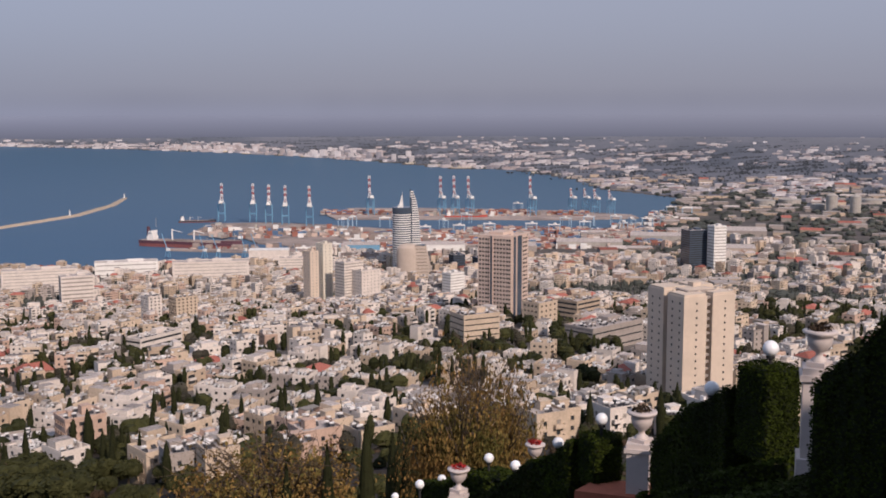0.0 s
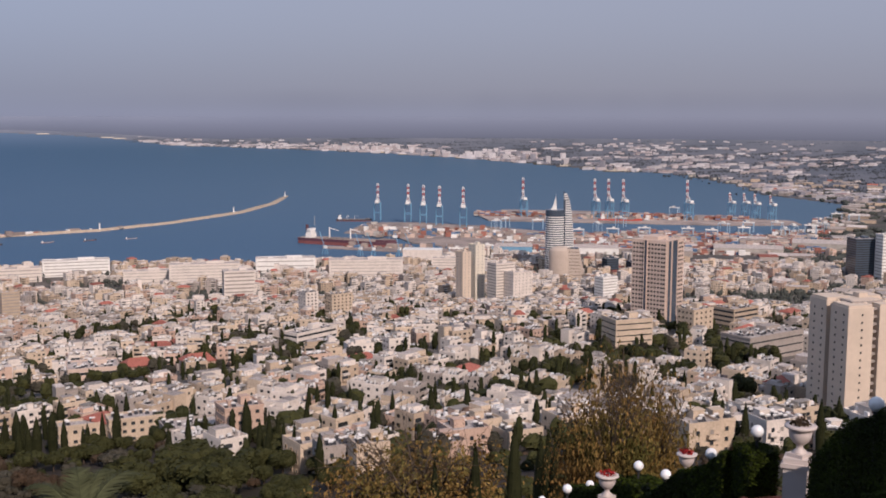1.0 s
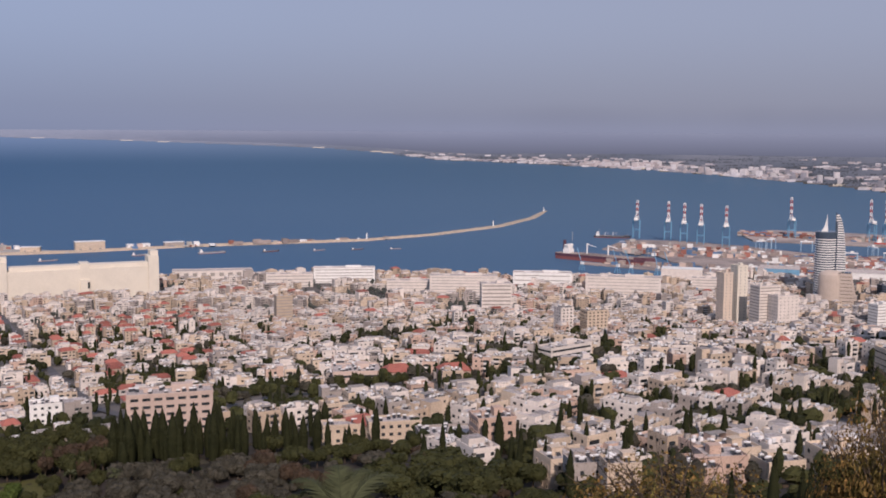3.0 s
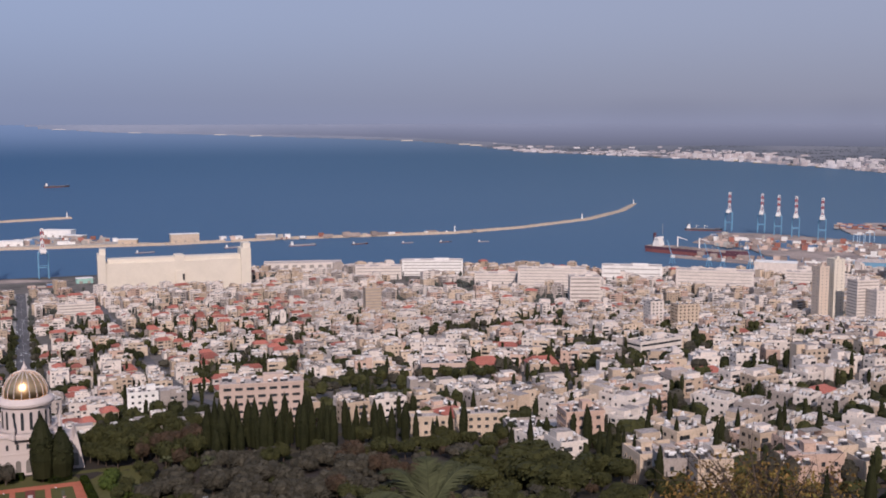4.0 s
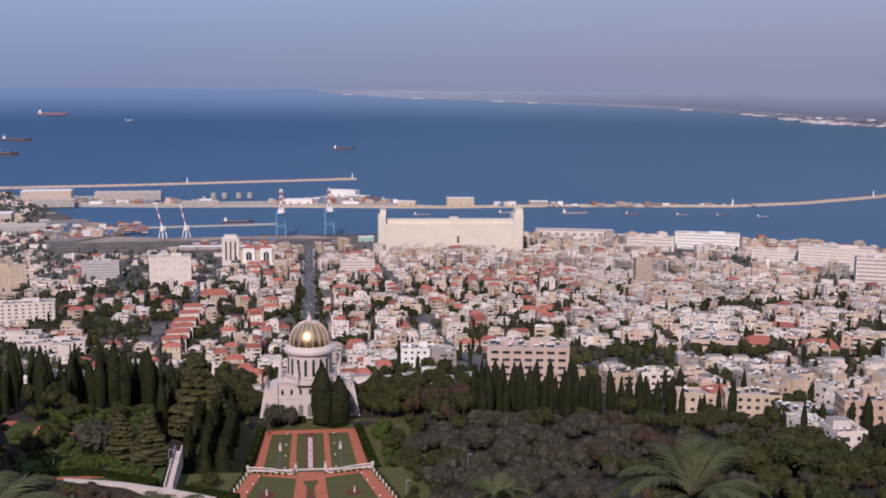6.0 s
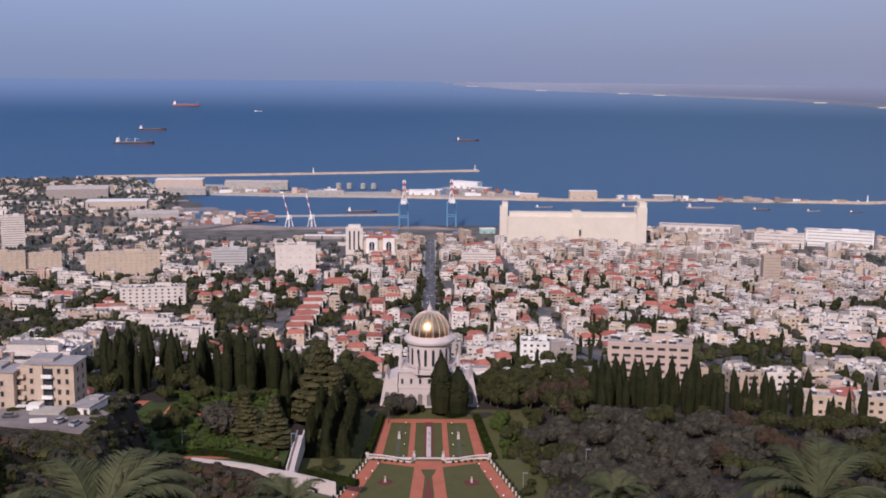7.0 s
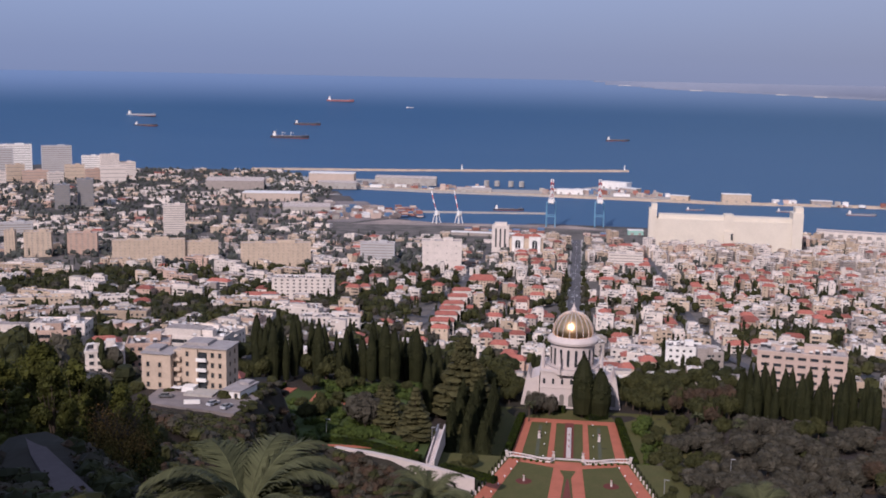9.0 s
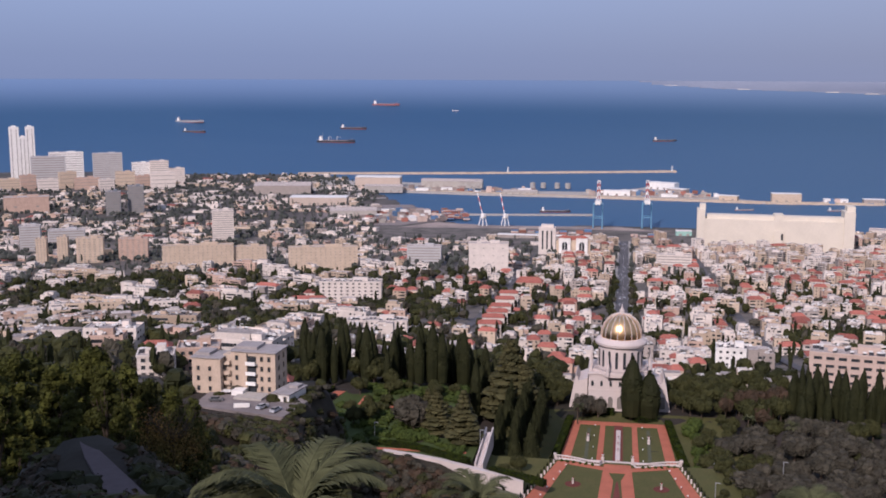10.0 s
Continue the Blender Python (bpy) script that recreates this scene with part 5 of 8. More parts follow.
MAROON = shade("maroon_hull", (0.10, 0.045, 0.06), 0.6, 0.2)
BOOT = shade("red_boot_paint", (0.24, 0.085, 0.08), 0.6, 0.2)


def vessel(x, y, length, heading, hull, label, name="cargo_ship", stern_first=True, z=0.0, scale=1.0, cranes=0, boot=0.3, house=1.0):
    """A ship: flared hull with deck, white bridge house, funnel and masts."""
    ob = thing(name, Matrix.Translation((x, y, z)) @ Matrix.Rotation(heading, 4, "Z") @ Matrix.Diagonal((scale, scale, scale, 1)), label, "ship", "ships")
    L, B, D = length, length * 0.15, length * 0.055
    m = Mesh()
    pts = [(-L / 2, -B * 0.42), (-L * 0.42, -B / 2), (L * 0.32, -B / 2), (L * 0.43, -B * 0.3), (L / 2, 0), (L * 0.43, B * 0.3), (L * 0.32, B / 2), (-L * 0.42, B / 2), (-L / 2, B * 0.42)]
    m.prism(pts, -2, D * boot, 1)
    m.prism([(px * 1.01, py * 1.02) for px, py in pts], D * boot, D, 0, 2)
    m.prism([(px, py) for px, py in pts if px > L * 0.3], D, D * 1.35, 0, 2)
    part("hull", m, [hull, BOOT, QUAY], ob)
    m = Mesh()
    e = house
    m.box(-L * 0.40, 0, D, L * 0.09 * e, B * 0.8 * e, D * 0.9 * e)
    m.box(-L * 0.40, 0, D * (1 + 0.9 * e), L * 0.07 * e, B * 0.7 * e, D * 0.8 * e)
    m.box(-L * 0.395, 0, D * (1 + 1.7 * e), L * 0.045 * e, B * 0.95 * e, D * 0.35 * e, bottom=True)
    house = part("bridge_house", m, WHITE, ob)
    m = Mesh()
    m.rings([(L * 0.016, D), (L * 0.014, D * 3.1)], 0, 10, cx=-L * 0.44)
    part("funnel", m, hull, house)
    m = Mesh()
    m.rod((-L * 0.36, 0, D * 3), (-L * 0.36, 0, D * 4.6), L * 0.003)
    m.rod((L * 0.42, 0, D * 1.3), (L * 0.42, 0, D * 2.6), L * 0.003)
    part("mast", m, STEEL, ob)
    m = Mesh()
    m.box(0, 0, 0, L * 0.08, B * 0.7, D * 0.14)
    me = m.data("hatch_cover", [QUAY])
    for k in range(6 if L > 90 else 3):
        part("hatch_cover", me, None, ob, at=(-L * 0.25 + k * L * (0.1 if L > 90 else 0.18), 0, D))
    for k in range(cranes):
        m = Mesh()
        m.rod((-L * 0.2 + k * L * 0.22, 0, D), (-L * 0.2 + k * L * 0.22, 0, D * 2.8), L * 0.007)
        m.beam((-L * 0.2 + k * L * 0.22, 0, D * 2.7), (-L * 0.1 + k * L * 0.22, 0, D * 2.3), L * 0.005)
        part("deck_crane", m, WHITE, ob)
    return ob


vessel(1282, 1862, 228, math.atan2(-210, 100), MAROON, "long purple and red bulk carrier moored at the quay", boot=0.55, house=0.72, cranes=2)
vessel(1500, 2070, 60, 1.2, HULL, "small harbour vessel beside the quay")
vessel(1580, 2270, 90, -0.7, HULL, "dark freighter behind the crane quay", cranes=2)
vessel(2105, 1845, 110, -0.85, RED, "red feeder ship at the container quay")
vessel(-140, 2210, 62, 0.15, HULL, "dark tug and barge at the inner pier")
vessel(-560, 2360, 70, 0.1, STEEL, "white ferry moored in the old basin")


def roadstead(bearing, r, length, turn, hull, label, cranes=0):
    x, y, z = afar(*polar(bearing, r), 0.0)
    k = math.hypot(x, y) / r
    vessel(x, y, length, turn, hull, label, z=z, scale=k, cranes=cranes, boot=0.12)


roadstead(-12.5, 10000, 245, 0.1, BOOT, "red tanker at anchor far out in the bay")
roadstead(-22.5, 6500, 165, 0.1, STEEL, "grey freighter at anchor in the bay")
roadstead(-22.3, 5370, 110, 0.1, HULL, "dark coaster at anchor in the bay")
roadstead(-14.2, 5620, 135, 0.1, HULL, "dark freighter at anchor in the bay")
roadstead(-15.1, 4500, 155, 0.1, HULL, "black freighter with deck cranes at anchor", 2)
roadstead(1.9, 4740, 100, 0.1, HULL, "dark coaster with a white bridge at anchor")
roadstead(-8.9, 8500, 55, 0.1, WHITE, "small white boat far out in the bay")
for b, r, L in ((10.5, 2380, 45), (14.0, 2395, 60), (17.0, 2410, 40), (19.5, 2425, 30), (21.5, 2440, 30), (23.5, 2450, 26), (6.0, 2330, 40)):
    vessel(*polar(b, r), L, rng.uniform(-0.2, 0.2), rng.choice((STEEL, HULL, STEEL)), "small grey harbour boat moored by the breakwater", "harbour_boat")


def shed(x, y, w, d, h, turn, mat, label, ridge=True, z=3.0):
    KEEP_OUT.append((x, y, 0.5 * max(w, d)))
    ob = thing("warehouse", Matrix.Translation((x, y, z)) @ Matrix.Rotation(turn, 4, "Z"), label, "warehouse", "port sheds")
    m = Mesh()
    m.box(0, 0, -1, w, d, h + 1)
    part("wall", m, mat, ob)
    m = Mesh()
    if ridge:
        m.gable(0, 0, h + 0.02, w + 1, d + 1, d * 0.14, hip=0.02)
    else:
        m.box(0, 0, h + 0.02, w + 1, d + 1, 0.8, bottom=True)
    part("roof", m, ROOF if ridge else WHITE, ob)
    m = Mesh()
    m.box(0, 0, 0, 5, 0.2, min(5, h * 0.7), bottom=True)
    me = m.data("door", [SHUTTER])
    for k in range(max(2, int(w / 16))):
        part("door", me, None, ob, at=Matrix.Translation(((k + 0.5) * w / max(2, int(w / 16)) - w / 2, -d / 2 - 0.12, 0)))


for x, y, w, d, h, t, mat, lab, rdg in (
        (-420, 2640, 150, 34, 16, 0.05, CONCRETE, "long grey wharf warehouse beside the harbour", True), (-600, 2620, 110, 50, 24, 0.1, SANDY, "large brown port hall beside the harbour", False),
        (-560, 2500, 90, 26, 14, 0.1, CONCRETE, "grey port shed beside the harbour", True), (90, 2690, 70, 26, 16, -0.5, WHITE, "white passenger terminal at the wharf end", False), (120, 2590, 46, 24, 12, -0.6, WALLS[4], "grey wharf building beside the harbour", False),
        (-20, 2530, 60, 20, 11, 0.0, WHITE, "white wharf shed beside the harbour", False), (-240, 2510, 80, 20, 8, 0.02, CONCRETE, "low wharf shed beside the harbour", True), (225, 2470, 40, 18, 11, -0.3, WALLS[0], "cream wharf building beside the harbour", False),
        (345, 2462, 62, 22, 19, 0.02, WALLS[0], "cream wharf block beside the harbour", False), (450, 2470, 50, 18, 8, 0.04, WHITE, "low white wharf building", False), (530, 2475, 44, 18, 9, 0.0, WALLS[4], "grey wharf building beside the harbour", False),
        (100, 1900, 26, 14, 9, 0.1, PALEGREEN, "pale green shed on the west quay", False), (-150, 1815, 120, 14, 7, 0.0, WALLS[4], "long low quay store beside the road", False), (-520, 2050, 90, 40, 13, 0.2, CONCRETE, "grey sawtooth warehouse beside the harbour", True), (-640, 2230, 120, 46, 16, 0.15, SANDY, "brown flat-roofed warehouse beside the harbour", False), (-780, 2420, 130, 50, 20, 0.2, WALLS[4], "long grey warehouse beside the harbour", True),
        (1219, 1535, 70, 30, 26, -0.75, WALLS[1], "white port office beside the harbour", False),
        (1440, 1530, 70, 34, 16, -0.8, BLUE, "blue roofed port shed beside the harbour", True), (1560, 1450, 120, 36, 12, -0.8, WHITE, "white roofed shed beside the harbour", True), (1640, 1330, 110, 34, 12, -0.8, WALLS[4], "grey roofed shed beside the harbour", True), (1800, 1250, 130, 40, 12, -0.9, CONCRETE, "grey roofed warehouse beside the harbour", True),
        (1980, 1180, 150, 44, 14, -1.0, CONCRETE, "grey roofed warehouse beside the harbour", True), (1900, 1010, 120, 40, 11, -1.0, SANDY, "brown roofed warehouse beside the harbour", True), (2170, 1120, 120, 50, 14, -1.0, WALLS[4], "grey roofed warehouse beside the harbour", True)):
    shed(x, y, w, d, h, t, mat, lab, rdg)


def round_tank(x, y, r, h, group="storage tanks"):
    ob = thing("storage_tank", (x, y, 3), "pale cylindrical storage tank with a shallow roof", "tank", group)
    m = Mesh()
    m.rings([(r, -1), (r, h), (r * 0.5, h * 1.08), (0.1, h * 1.12)], 0, 20)
    part("shell", m, CONCRETE, ob)
    m = Mesh()
    m.rings([(r * 1.015, h - 0.6), (r * 1.015, h)], 0, 20)
    part("rim", m, STEEL, ob)
    m = Mesh()
    m.box(0, -r - 0.3, 0, 1.2, 0.5, h)
    part("ladder", m, STEEL, ob)


for k in range(4):
    round_tank(-225 + k * 26 + (8 if k > 1 else 0), 2668, 6.5, 12, "wharf silos")
for b, r, rad, h in ((67.2, 3050, 15, 48), (68.3, 3000, 14, 50), (66.6, 3100, 22, 20), (64.0, 3250, 30, 16), (65.2, 3300, 32, 16), (69.0, 3350, 30, 18), (70.2, 3300, 28, 16), (58.5, 4150, 26, 16), (60.2, 4250, 26, 16), (54.6, 4450, 24, 16)):
    x, y, z = afar(*polar(b, r), 3.0)
    round_tank(x, y, rad * (1 if r < 3700 else 0.95), h)


def light_tower(x, y):
    ob = thing("harbour_light", (x, y, 4.5), "small white harbour light on the mole", "lighthouse", "harbour lights")
    m = Mesh()
    m.rings([(3.2, 0), (3.0, 2), (1.8, 2.2), (1.4, 12), (2.0, 12.2), (2.0, 13)], 0, 12)
    part("tower", m, WHITE, ob)
    m = Mesh()
    m.rings([(1.1, 13), (1.1, 15), (0.2, 16.4)], 0, 10)
    part("lantern", m, STEEL, ob)


for q in ((1840, 3030), (1435, 2628), (130, 3208), (-330, 3075), (985, 2440)):
    light_tower(*q)


def yard_clutter():
    """Low stacks, lorries, huts and heaps over the quays and the container yards."""
    m = Mesh()
    fields = [(1560, 1900, 330, 190, -0.75, 260), (1500, 2080, 120, 60, 0.7, 40), (1650, 1660, 200, 90, -0.75, 120), (2150, 1900, 420, 90, -0.95, 200), (60, 2560, 300, 90, 0.0, 110), (-420, 2560, 420, 60, 0.05, 90),
              (-430, 2060, 150, 160, 0.45, 170), (700, 2455, 700, 9, -0.03, 60), (1330, 1740, 240, 14, -0.85, 40)]
    for k in range(13):
        b = 38 + k * 1.75
        for back in (90, 210, 330):
            x, y = polar(b, lerp(SHORE, b) - back)
            fields.append((x, y, 70, 100, -radians(b), 60))
    for cx, cy, lx, ly, t, n in fields:
        c, s = math.cos(t), math.sin(t)
        for _ in range(n):
            u, v = rng.uniform(-lx / 2, lx / 2), rng.uniform(-ly / 2, ly / 2)
            x, y = cx + c * u - s * v, cy + s * u + c * v
            kind = rng.random()
            w, d, h = (12.2, 2.5 * rng.randint(1, 5), 2.6 * rng.randint(1, 4)) if kind < 0.55 else (rng.uniform(3, 9), rng.uniform(2.5, 6), rng.uniform(1.5, 4)) if kind < 0.9 else (rng.uniform(16, 34), rng.uniform(10, 16), rng.uniform(5, 8))
            m.box(x, y, 2.4, w, d, h, t + rng.choice((0, 0, 1.57)), (rng.choice((3, 3, 4, 4, 4, 2, 0, 5, 1)) if cx < 1700 else rng.choice((0, 0, 3, 3, 1, 2, 4, 5))) if kind < 0.9 else rng.choice((4, 4, 5)))
    tagged(part("yard_clutter", m, [ORANGE, BOXBLUE, CONCRETE, BROWN, QUAY, WHITE]), "stacks, lorries and huts over the port yards", "yard", kind="stuff")


yard_clutter()
for b, r in ((40.2, 2010), (43.0, 2140), (45.3, 2280), (46.6, 2360), (48.4, 2390), (50.0, 2420), (52.2, 2430), (53.4, 2410), (41.8, 2060)):
    copy_thing(c, Matrix.Translation((*polar(b, r), 2.6)) @ Matrix.Rotation(-radians(b) + rng.uniform(-0.2, 0.2), 4, "Z"))


def eastern_works():
    """Sheds, works and yards over the plain towards the river."""
    m = Mesh()
    for _ in range(700):
        b = rng.uniform(48, 75)
        r = rng.uniform(1650, 4600)
        x, y = polar(b, r)
        if ground(x, y) < 0 or (r < 2400 and not town_free(x, y, 10)) or (r < 2950 and b < 58.5 and r > 2450):
            continue
        k0 = len(m.v)
        w, d, h = rng.uniform(14, 52), rng.uniform(12, 32), rng.uniform(4, 11)
        t = rng.uniform(-1.2, -0.6)
        m.box(x, y, ground(x, y) - 1, w, d, h + 1, t, rng.choice((0, 2, 4, 4, 4)), 5)
        if rng.random() < 0.5:
            m.gable(x, y, ground(x, y) + h, w + 1, d + 1, d * 0.15, t, rng.choice((5, 5, 5, 4, 6)), 0.02)
        m.v[k0:] = [afar(*p) for p in m.v[k0:]]
    t = Mesh()
    for i in range(1300):
        b, r = rng.uniform(56, 75), rng.uniform(1500, 4000)
        x, y = polar(b, r)
        if ground(x, y) < 0 or (r < 2950 and b < 58.5 and r > 2300):
            continue
        k0 = len(t.v)
        w, d = rng.uniform(8, 24), rng.uniform(7, 16)
        t.clumps(26, (x, y, ground(x, y) + 4), (w, d, 5), 1.8, 0, i, 0.5)
        t.blob((x, y, ground(x, y) + 3), (w * 0.8, d * 0.8, 5), 0, i, 8, 5)
        t.v[k0:] = [afar(*p) for p in t.v[k0:]]
    tagged(part("plain_trees", t, [HAZELEAF]), "dark tree belts between the works", "trees", kind="stuff")
    tagged(part("works", m, TOWN), "low sheds and works over the eastern plain", "sheds", kind="stuff")


eastern_works()

# ---- houses over the slope and the plain ----
KEEP_OUT.extend([(0, 458, 45), (0, 400, 62), (0, 340, 60), (-110, 300, 40)])
STREETS = ((0, 8), (-128, -1), (106, -2))


GROVES = ((10.0, 830, 26), (11.3, 850, 28), (12.6, 840, 22), (13.2, 655, 30), (66, 1000, 60), (68.5, 1150, 70), (64, 1300, 60), (61, 1480, 70), (58.5, 1600, 80), (67, 1500, 90), (62, 1100, 40), (59, 950, 35), (65.5, 850, 40), (49, 620, 26), (54.5, 640, 24), (37, 520, 10), (31, 620, 12), (40, 480, 10), (-9, 760, 24), (-15, 700, 30), (-22, 980, 40), (-26, 1240, 50), (-17, 1480, 50), (-8, 1500, 30), (-13, 1000, 28),  (17.5, 560, 26), (22.5, 1700, 70), (33.5, 900, 30), (52, 1500, 70), (56, 1560, 80), (-24, 1300, 60), (-29, 1150, 70),
          (-14, 1200, 45), (-11, 980, 35), (-19, 800, 45), (-26, 620, 45), (3.4, 1350, 22), (27, 1560, 40), (46, 560, 30))


def grove(x, y):
    """True where trees stand instead of houses."""
    if noise.noise((x / 130, y / 130, 9)) > 0.42:
        return True
    return any((x - polar(b, r)[0]) ** 2 + (y - polar(b, r)[1]) ** 2 < s * s for b, r, s in GROVES)


TREESPOTS = []


def plots():
    """Plots on a turned grid, street by street; gives x, y, width, depth, floors, turn, red."""
    out = []
    for gx in range(-72, 107):
        for gy in range(9, 163):
            y = gy * 18.8 + rng.uniform(-4, 4)
            x = gx * 19.8 + rng.uniform(-5, 5) + 7 * math.sin(y / 70)
            r, b = math.hypot(x, y), math.degrees(math.atan2(x, y))
            if not (-36 < b < 76 and r > 300):
                continue
            lower = lerp(((-36, 330), (-22, 330), (-18, 500), (12, 500), (16, 505), (23, 450), (27, 352), (31, 318), (36, 285), (50, 290), (76, 400)), b)
            if r < lower or r > lerp(SHORE, b) - 60 or r > 3000 or (-13 < b < 4 and r > 1790) or (43.5 < b < 58 and r > 1990):
                continue
            if any(abs(x - s) < w + 8 for s, w in STREETS) and y > 560 and abs(b) < 16:
                continue
            if gy % 6 == 0 and rng.random() < 0.6:
                continue
            if grove(x, y) or (b > 57 and r > 1050 and rng.random() < 0.5) or (r > 2050 and rng.random() < 0.35) or (b < -3 and rng.random() < (0.72 if r > 1450 else 0.52 if b < -19 else 0.42)):
                TREESPOTS.append((x, y))
                continue
            if rng.random() < (0.24 if r < 1500 else 0.24) or not town_free(x, y, 6):
                TREESPOTS.append((x, y))
                TREESPOTS.append((x + rng.uniform(3, 9), y + rng.uniform(-8, 8)))
                TREESPOTS.append((x - rng.uniform(3, 9), y + rng.uniform(-8, 8)))
                continue
            TREESPOTS.append((x + 11.5 + rng.uniform(-3, 3), y - 10.5 + rng.uniform(-3, 3)))
            old = -13 < b < 14 and 560 < r < 1560
            turn = 0.06 * rng.uniform(-1, 1) + (0.12 * rng.uniform(-1, 1) if old else radians(24) * noise.noise((x / 260, y / 260, 1)) * 2.2 - radians(b) * 0.12)
            if old:
                w, d, fl = rng.uniform(7, 15), rng.uniform(7, 12), rng.choice((1, 2, 2, 2, 3, 3, 4))
            elif r > 1450 and b < -3:
                w, d, fl = (rng.uniform(24, 48), rng.uniform(14, 26), 1) if rng.random() < 0.6 else (rng.uniform(12, 20), rng.uniform(10, 16), rng.choice((2, 3)))
            elif r > 1500:
                w, d, fl = rng.uniform(10, 21), rng.uniform(10, 16), rng.choice((2, 3, 3, 4, 4, 5, 6))
            else:
                w, d, fl = rng.uniform(8, 17), rng.uniform(8, 13), rng.choice((1, 2, 2, 3, 3, 3, 4)) if r > 620 else rng.choice((2, 2, 3, 3, 3))
                if b < -7 and rng.random() < 0.3:
                    w, d, fl = rng.uniform(22, 34), rng.uniform(10, 13), rng.choice((3, 4, 4))
            red = rng.random() < (0.36 if old else 0.05 if r > 700 else 0.02)
            out.append((x, y, w, d, fl, turn, red))
    out.sort(key=lambda p: p[0] ** 2 + p[1] ** 2)
    return out


def flat_house(x, y, w, d, fl, turn, wall, red):
    """One of the nearer houses, with every window, balcony and roof tank of its own."""
    z = ground(x, y)
    h = fl * 3.1 + 0.6
    kind = ("cream", "white", "sandstone", "pinkish", "grey")[wall]
    ob = thing("apartment_house", pose(x, y, z, rz=math.degrees(turn)), f"{kind} {fl}-storey apartment house with a " + ("red tiled roof" if red else "flat roof and solar boilers"), "house", "houses on the slope")
    mat = WALLS[wall]
    m = Mesh()
    m.box(0, 0, -5, w, d, h + 5)
    part("wall", m, mat, ob)
    m = Mesh()
    if red:
        m.gable(0, 0, h - 0.05, w + 1, d + 1, 2.6)
        m.box(0, 0, h - 0.25, w + 1, d + 1, 0.2, bottom=True)
        part("roof", m, TILE, ob)
    else:
        m.box(0, 0, h, w - 0.6, d - 0.6, 0.1)
        part("roof", m, ROOF, ob)
        m = Mesh()
        for ox, oy, bw, bd in ((0, -d / 2 + 0.15, w, 0.3), (-w / 2 + 0.15, 0, 0.3, d - 0.6), (w / 2 - 0.15, 0, 0.3, d - 0.6), (0, d / 2 - 0.15, w, 0.3)):
            m.box(ox, oy, h, bw, bd, 0.9)
        part("parapet", m, mat, ob)
        m = Mesh()
        ox, oy = rng.uniform(-0.25, 0.25) * w, rng.uniform(0, 0.2) * d
        m.box(ox, oy, h + 0.1, 3.6, 3.2, 2.5)
        m.box(ox, oy, h + 2.6, 4.0, 3.6, 0.2, bottom=True)
        part("stair_hut", m, mat, ob)
        for _ in range(rng.randint(6, 11)):
            part("boiler", BOILER, None, ob, at=Matrix.Translation((rng.uniform(-0.4, 0.4) * w, rng.uniform(-0.4, 0.4) * d, h + 0.1)))
    for ang, width, depth in ((0, w, d), (-math.pi / 2, d, w), (math.pi / 2, d, w)):
        nx, ny = math.sin(ang + turn), -math.cos(ang + turn)
        if nx * x + ny * y > 0.1 * math.hypot(x, y):
            continue
        n = max(2, int((width - 1) / 3.3))
        col = rng.randrange(n)
        for k in range(n):
            u = (k - (n - 1) / 2) * (width - 1.2) / n
            for f in range(fl):
                base = Matrix.Rotation(ang, 4, "Z") @ Matrix.Translation((u, -depth / 2, f * 3.1 + 0.9))
                if k == col and ang == 0 and f > 0:
                    part("balcony", BALCONY[wall], None, ob, at=Matrix.Rotation(ang, 4, "Z") @ Matrix.Translation((u, -depth / 2, f * 3.1)))
                part("window", PANE[wall] if rng.random() < 0.7 else PANE_SHUT[wall], None, ob, at=base)


def town():
    m = Mesh()
    for i, (x, y, w, d, fl, turn, red) in enumerate(plots()):
        if i < 15:
            flat_house(x, y, w, d, fl, turn, rng.choice((0, 0, 1, 1, 2, 3, 4)), red)
            continue
        wall = rng.choice((0, 0, 1, 1, 1, 2, 3, 4))
        if i < 190:
            one = Mesh()
            plain_house(one, x, y, ground(x, y), w, d, fl, turn, wall, red, True)
            kind = ("cream", "white", "sandstone", "pinkish", "grey")[wall]
            tagged(part("apartment_house", one, TOWN), f"{kind} {fl}-storey apartment house with a " + ("red tiled roof" if red else "cluttered flat roof"), "house", "houses on the slope")
            continue
        plain_house(m, x, y, ground(x, y), w, d, fl, turn, wall, red, math.hypot(x, y) < 1900)
    tagged(part("houses", m, TOWN), "dense hillside houses of cream and white render with flat roofs", "houses", kind="stuff")


town()


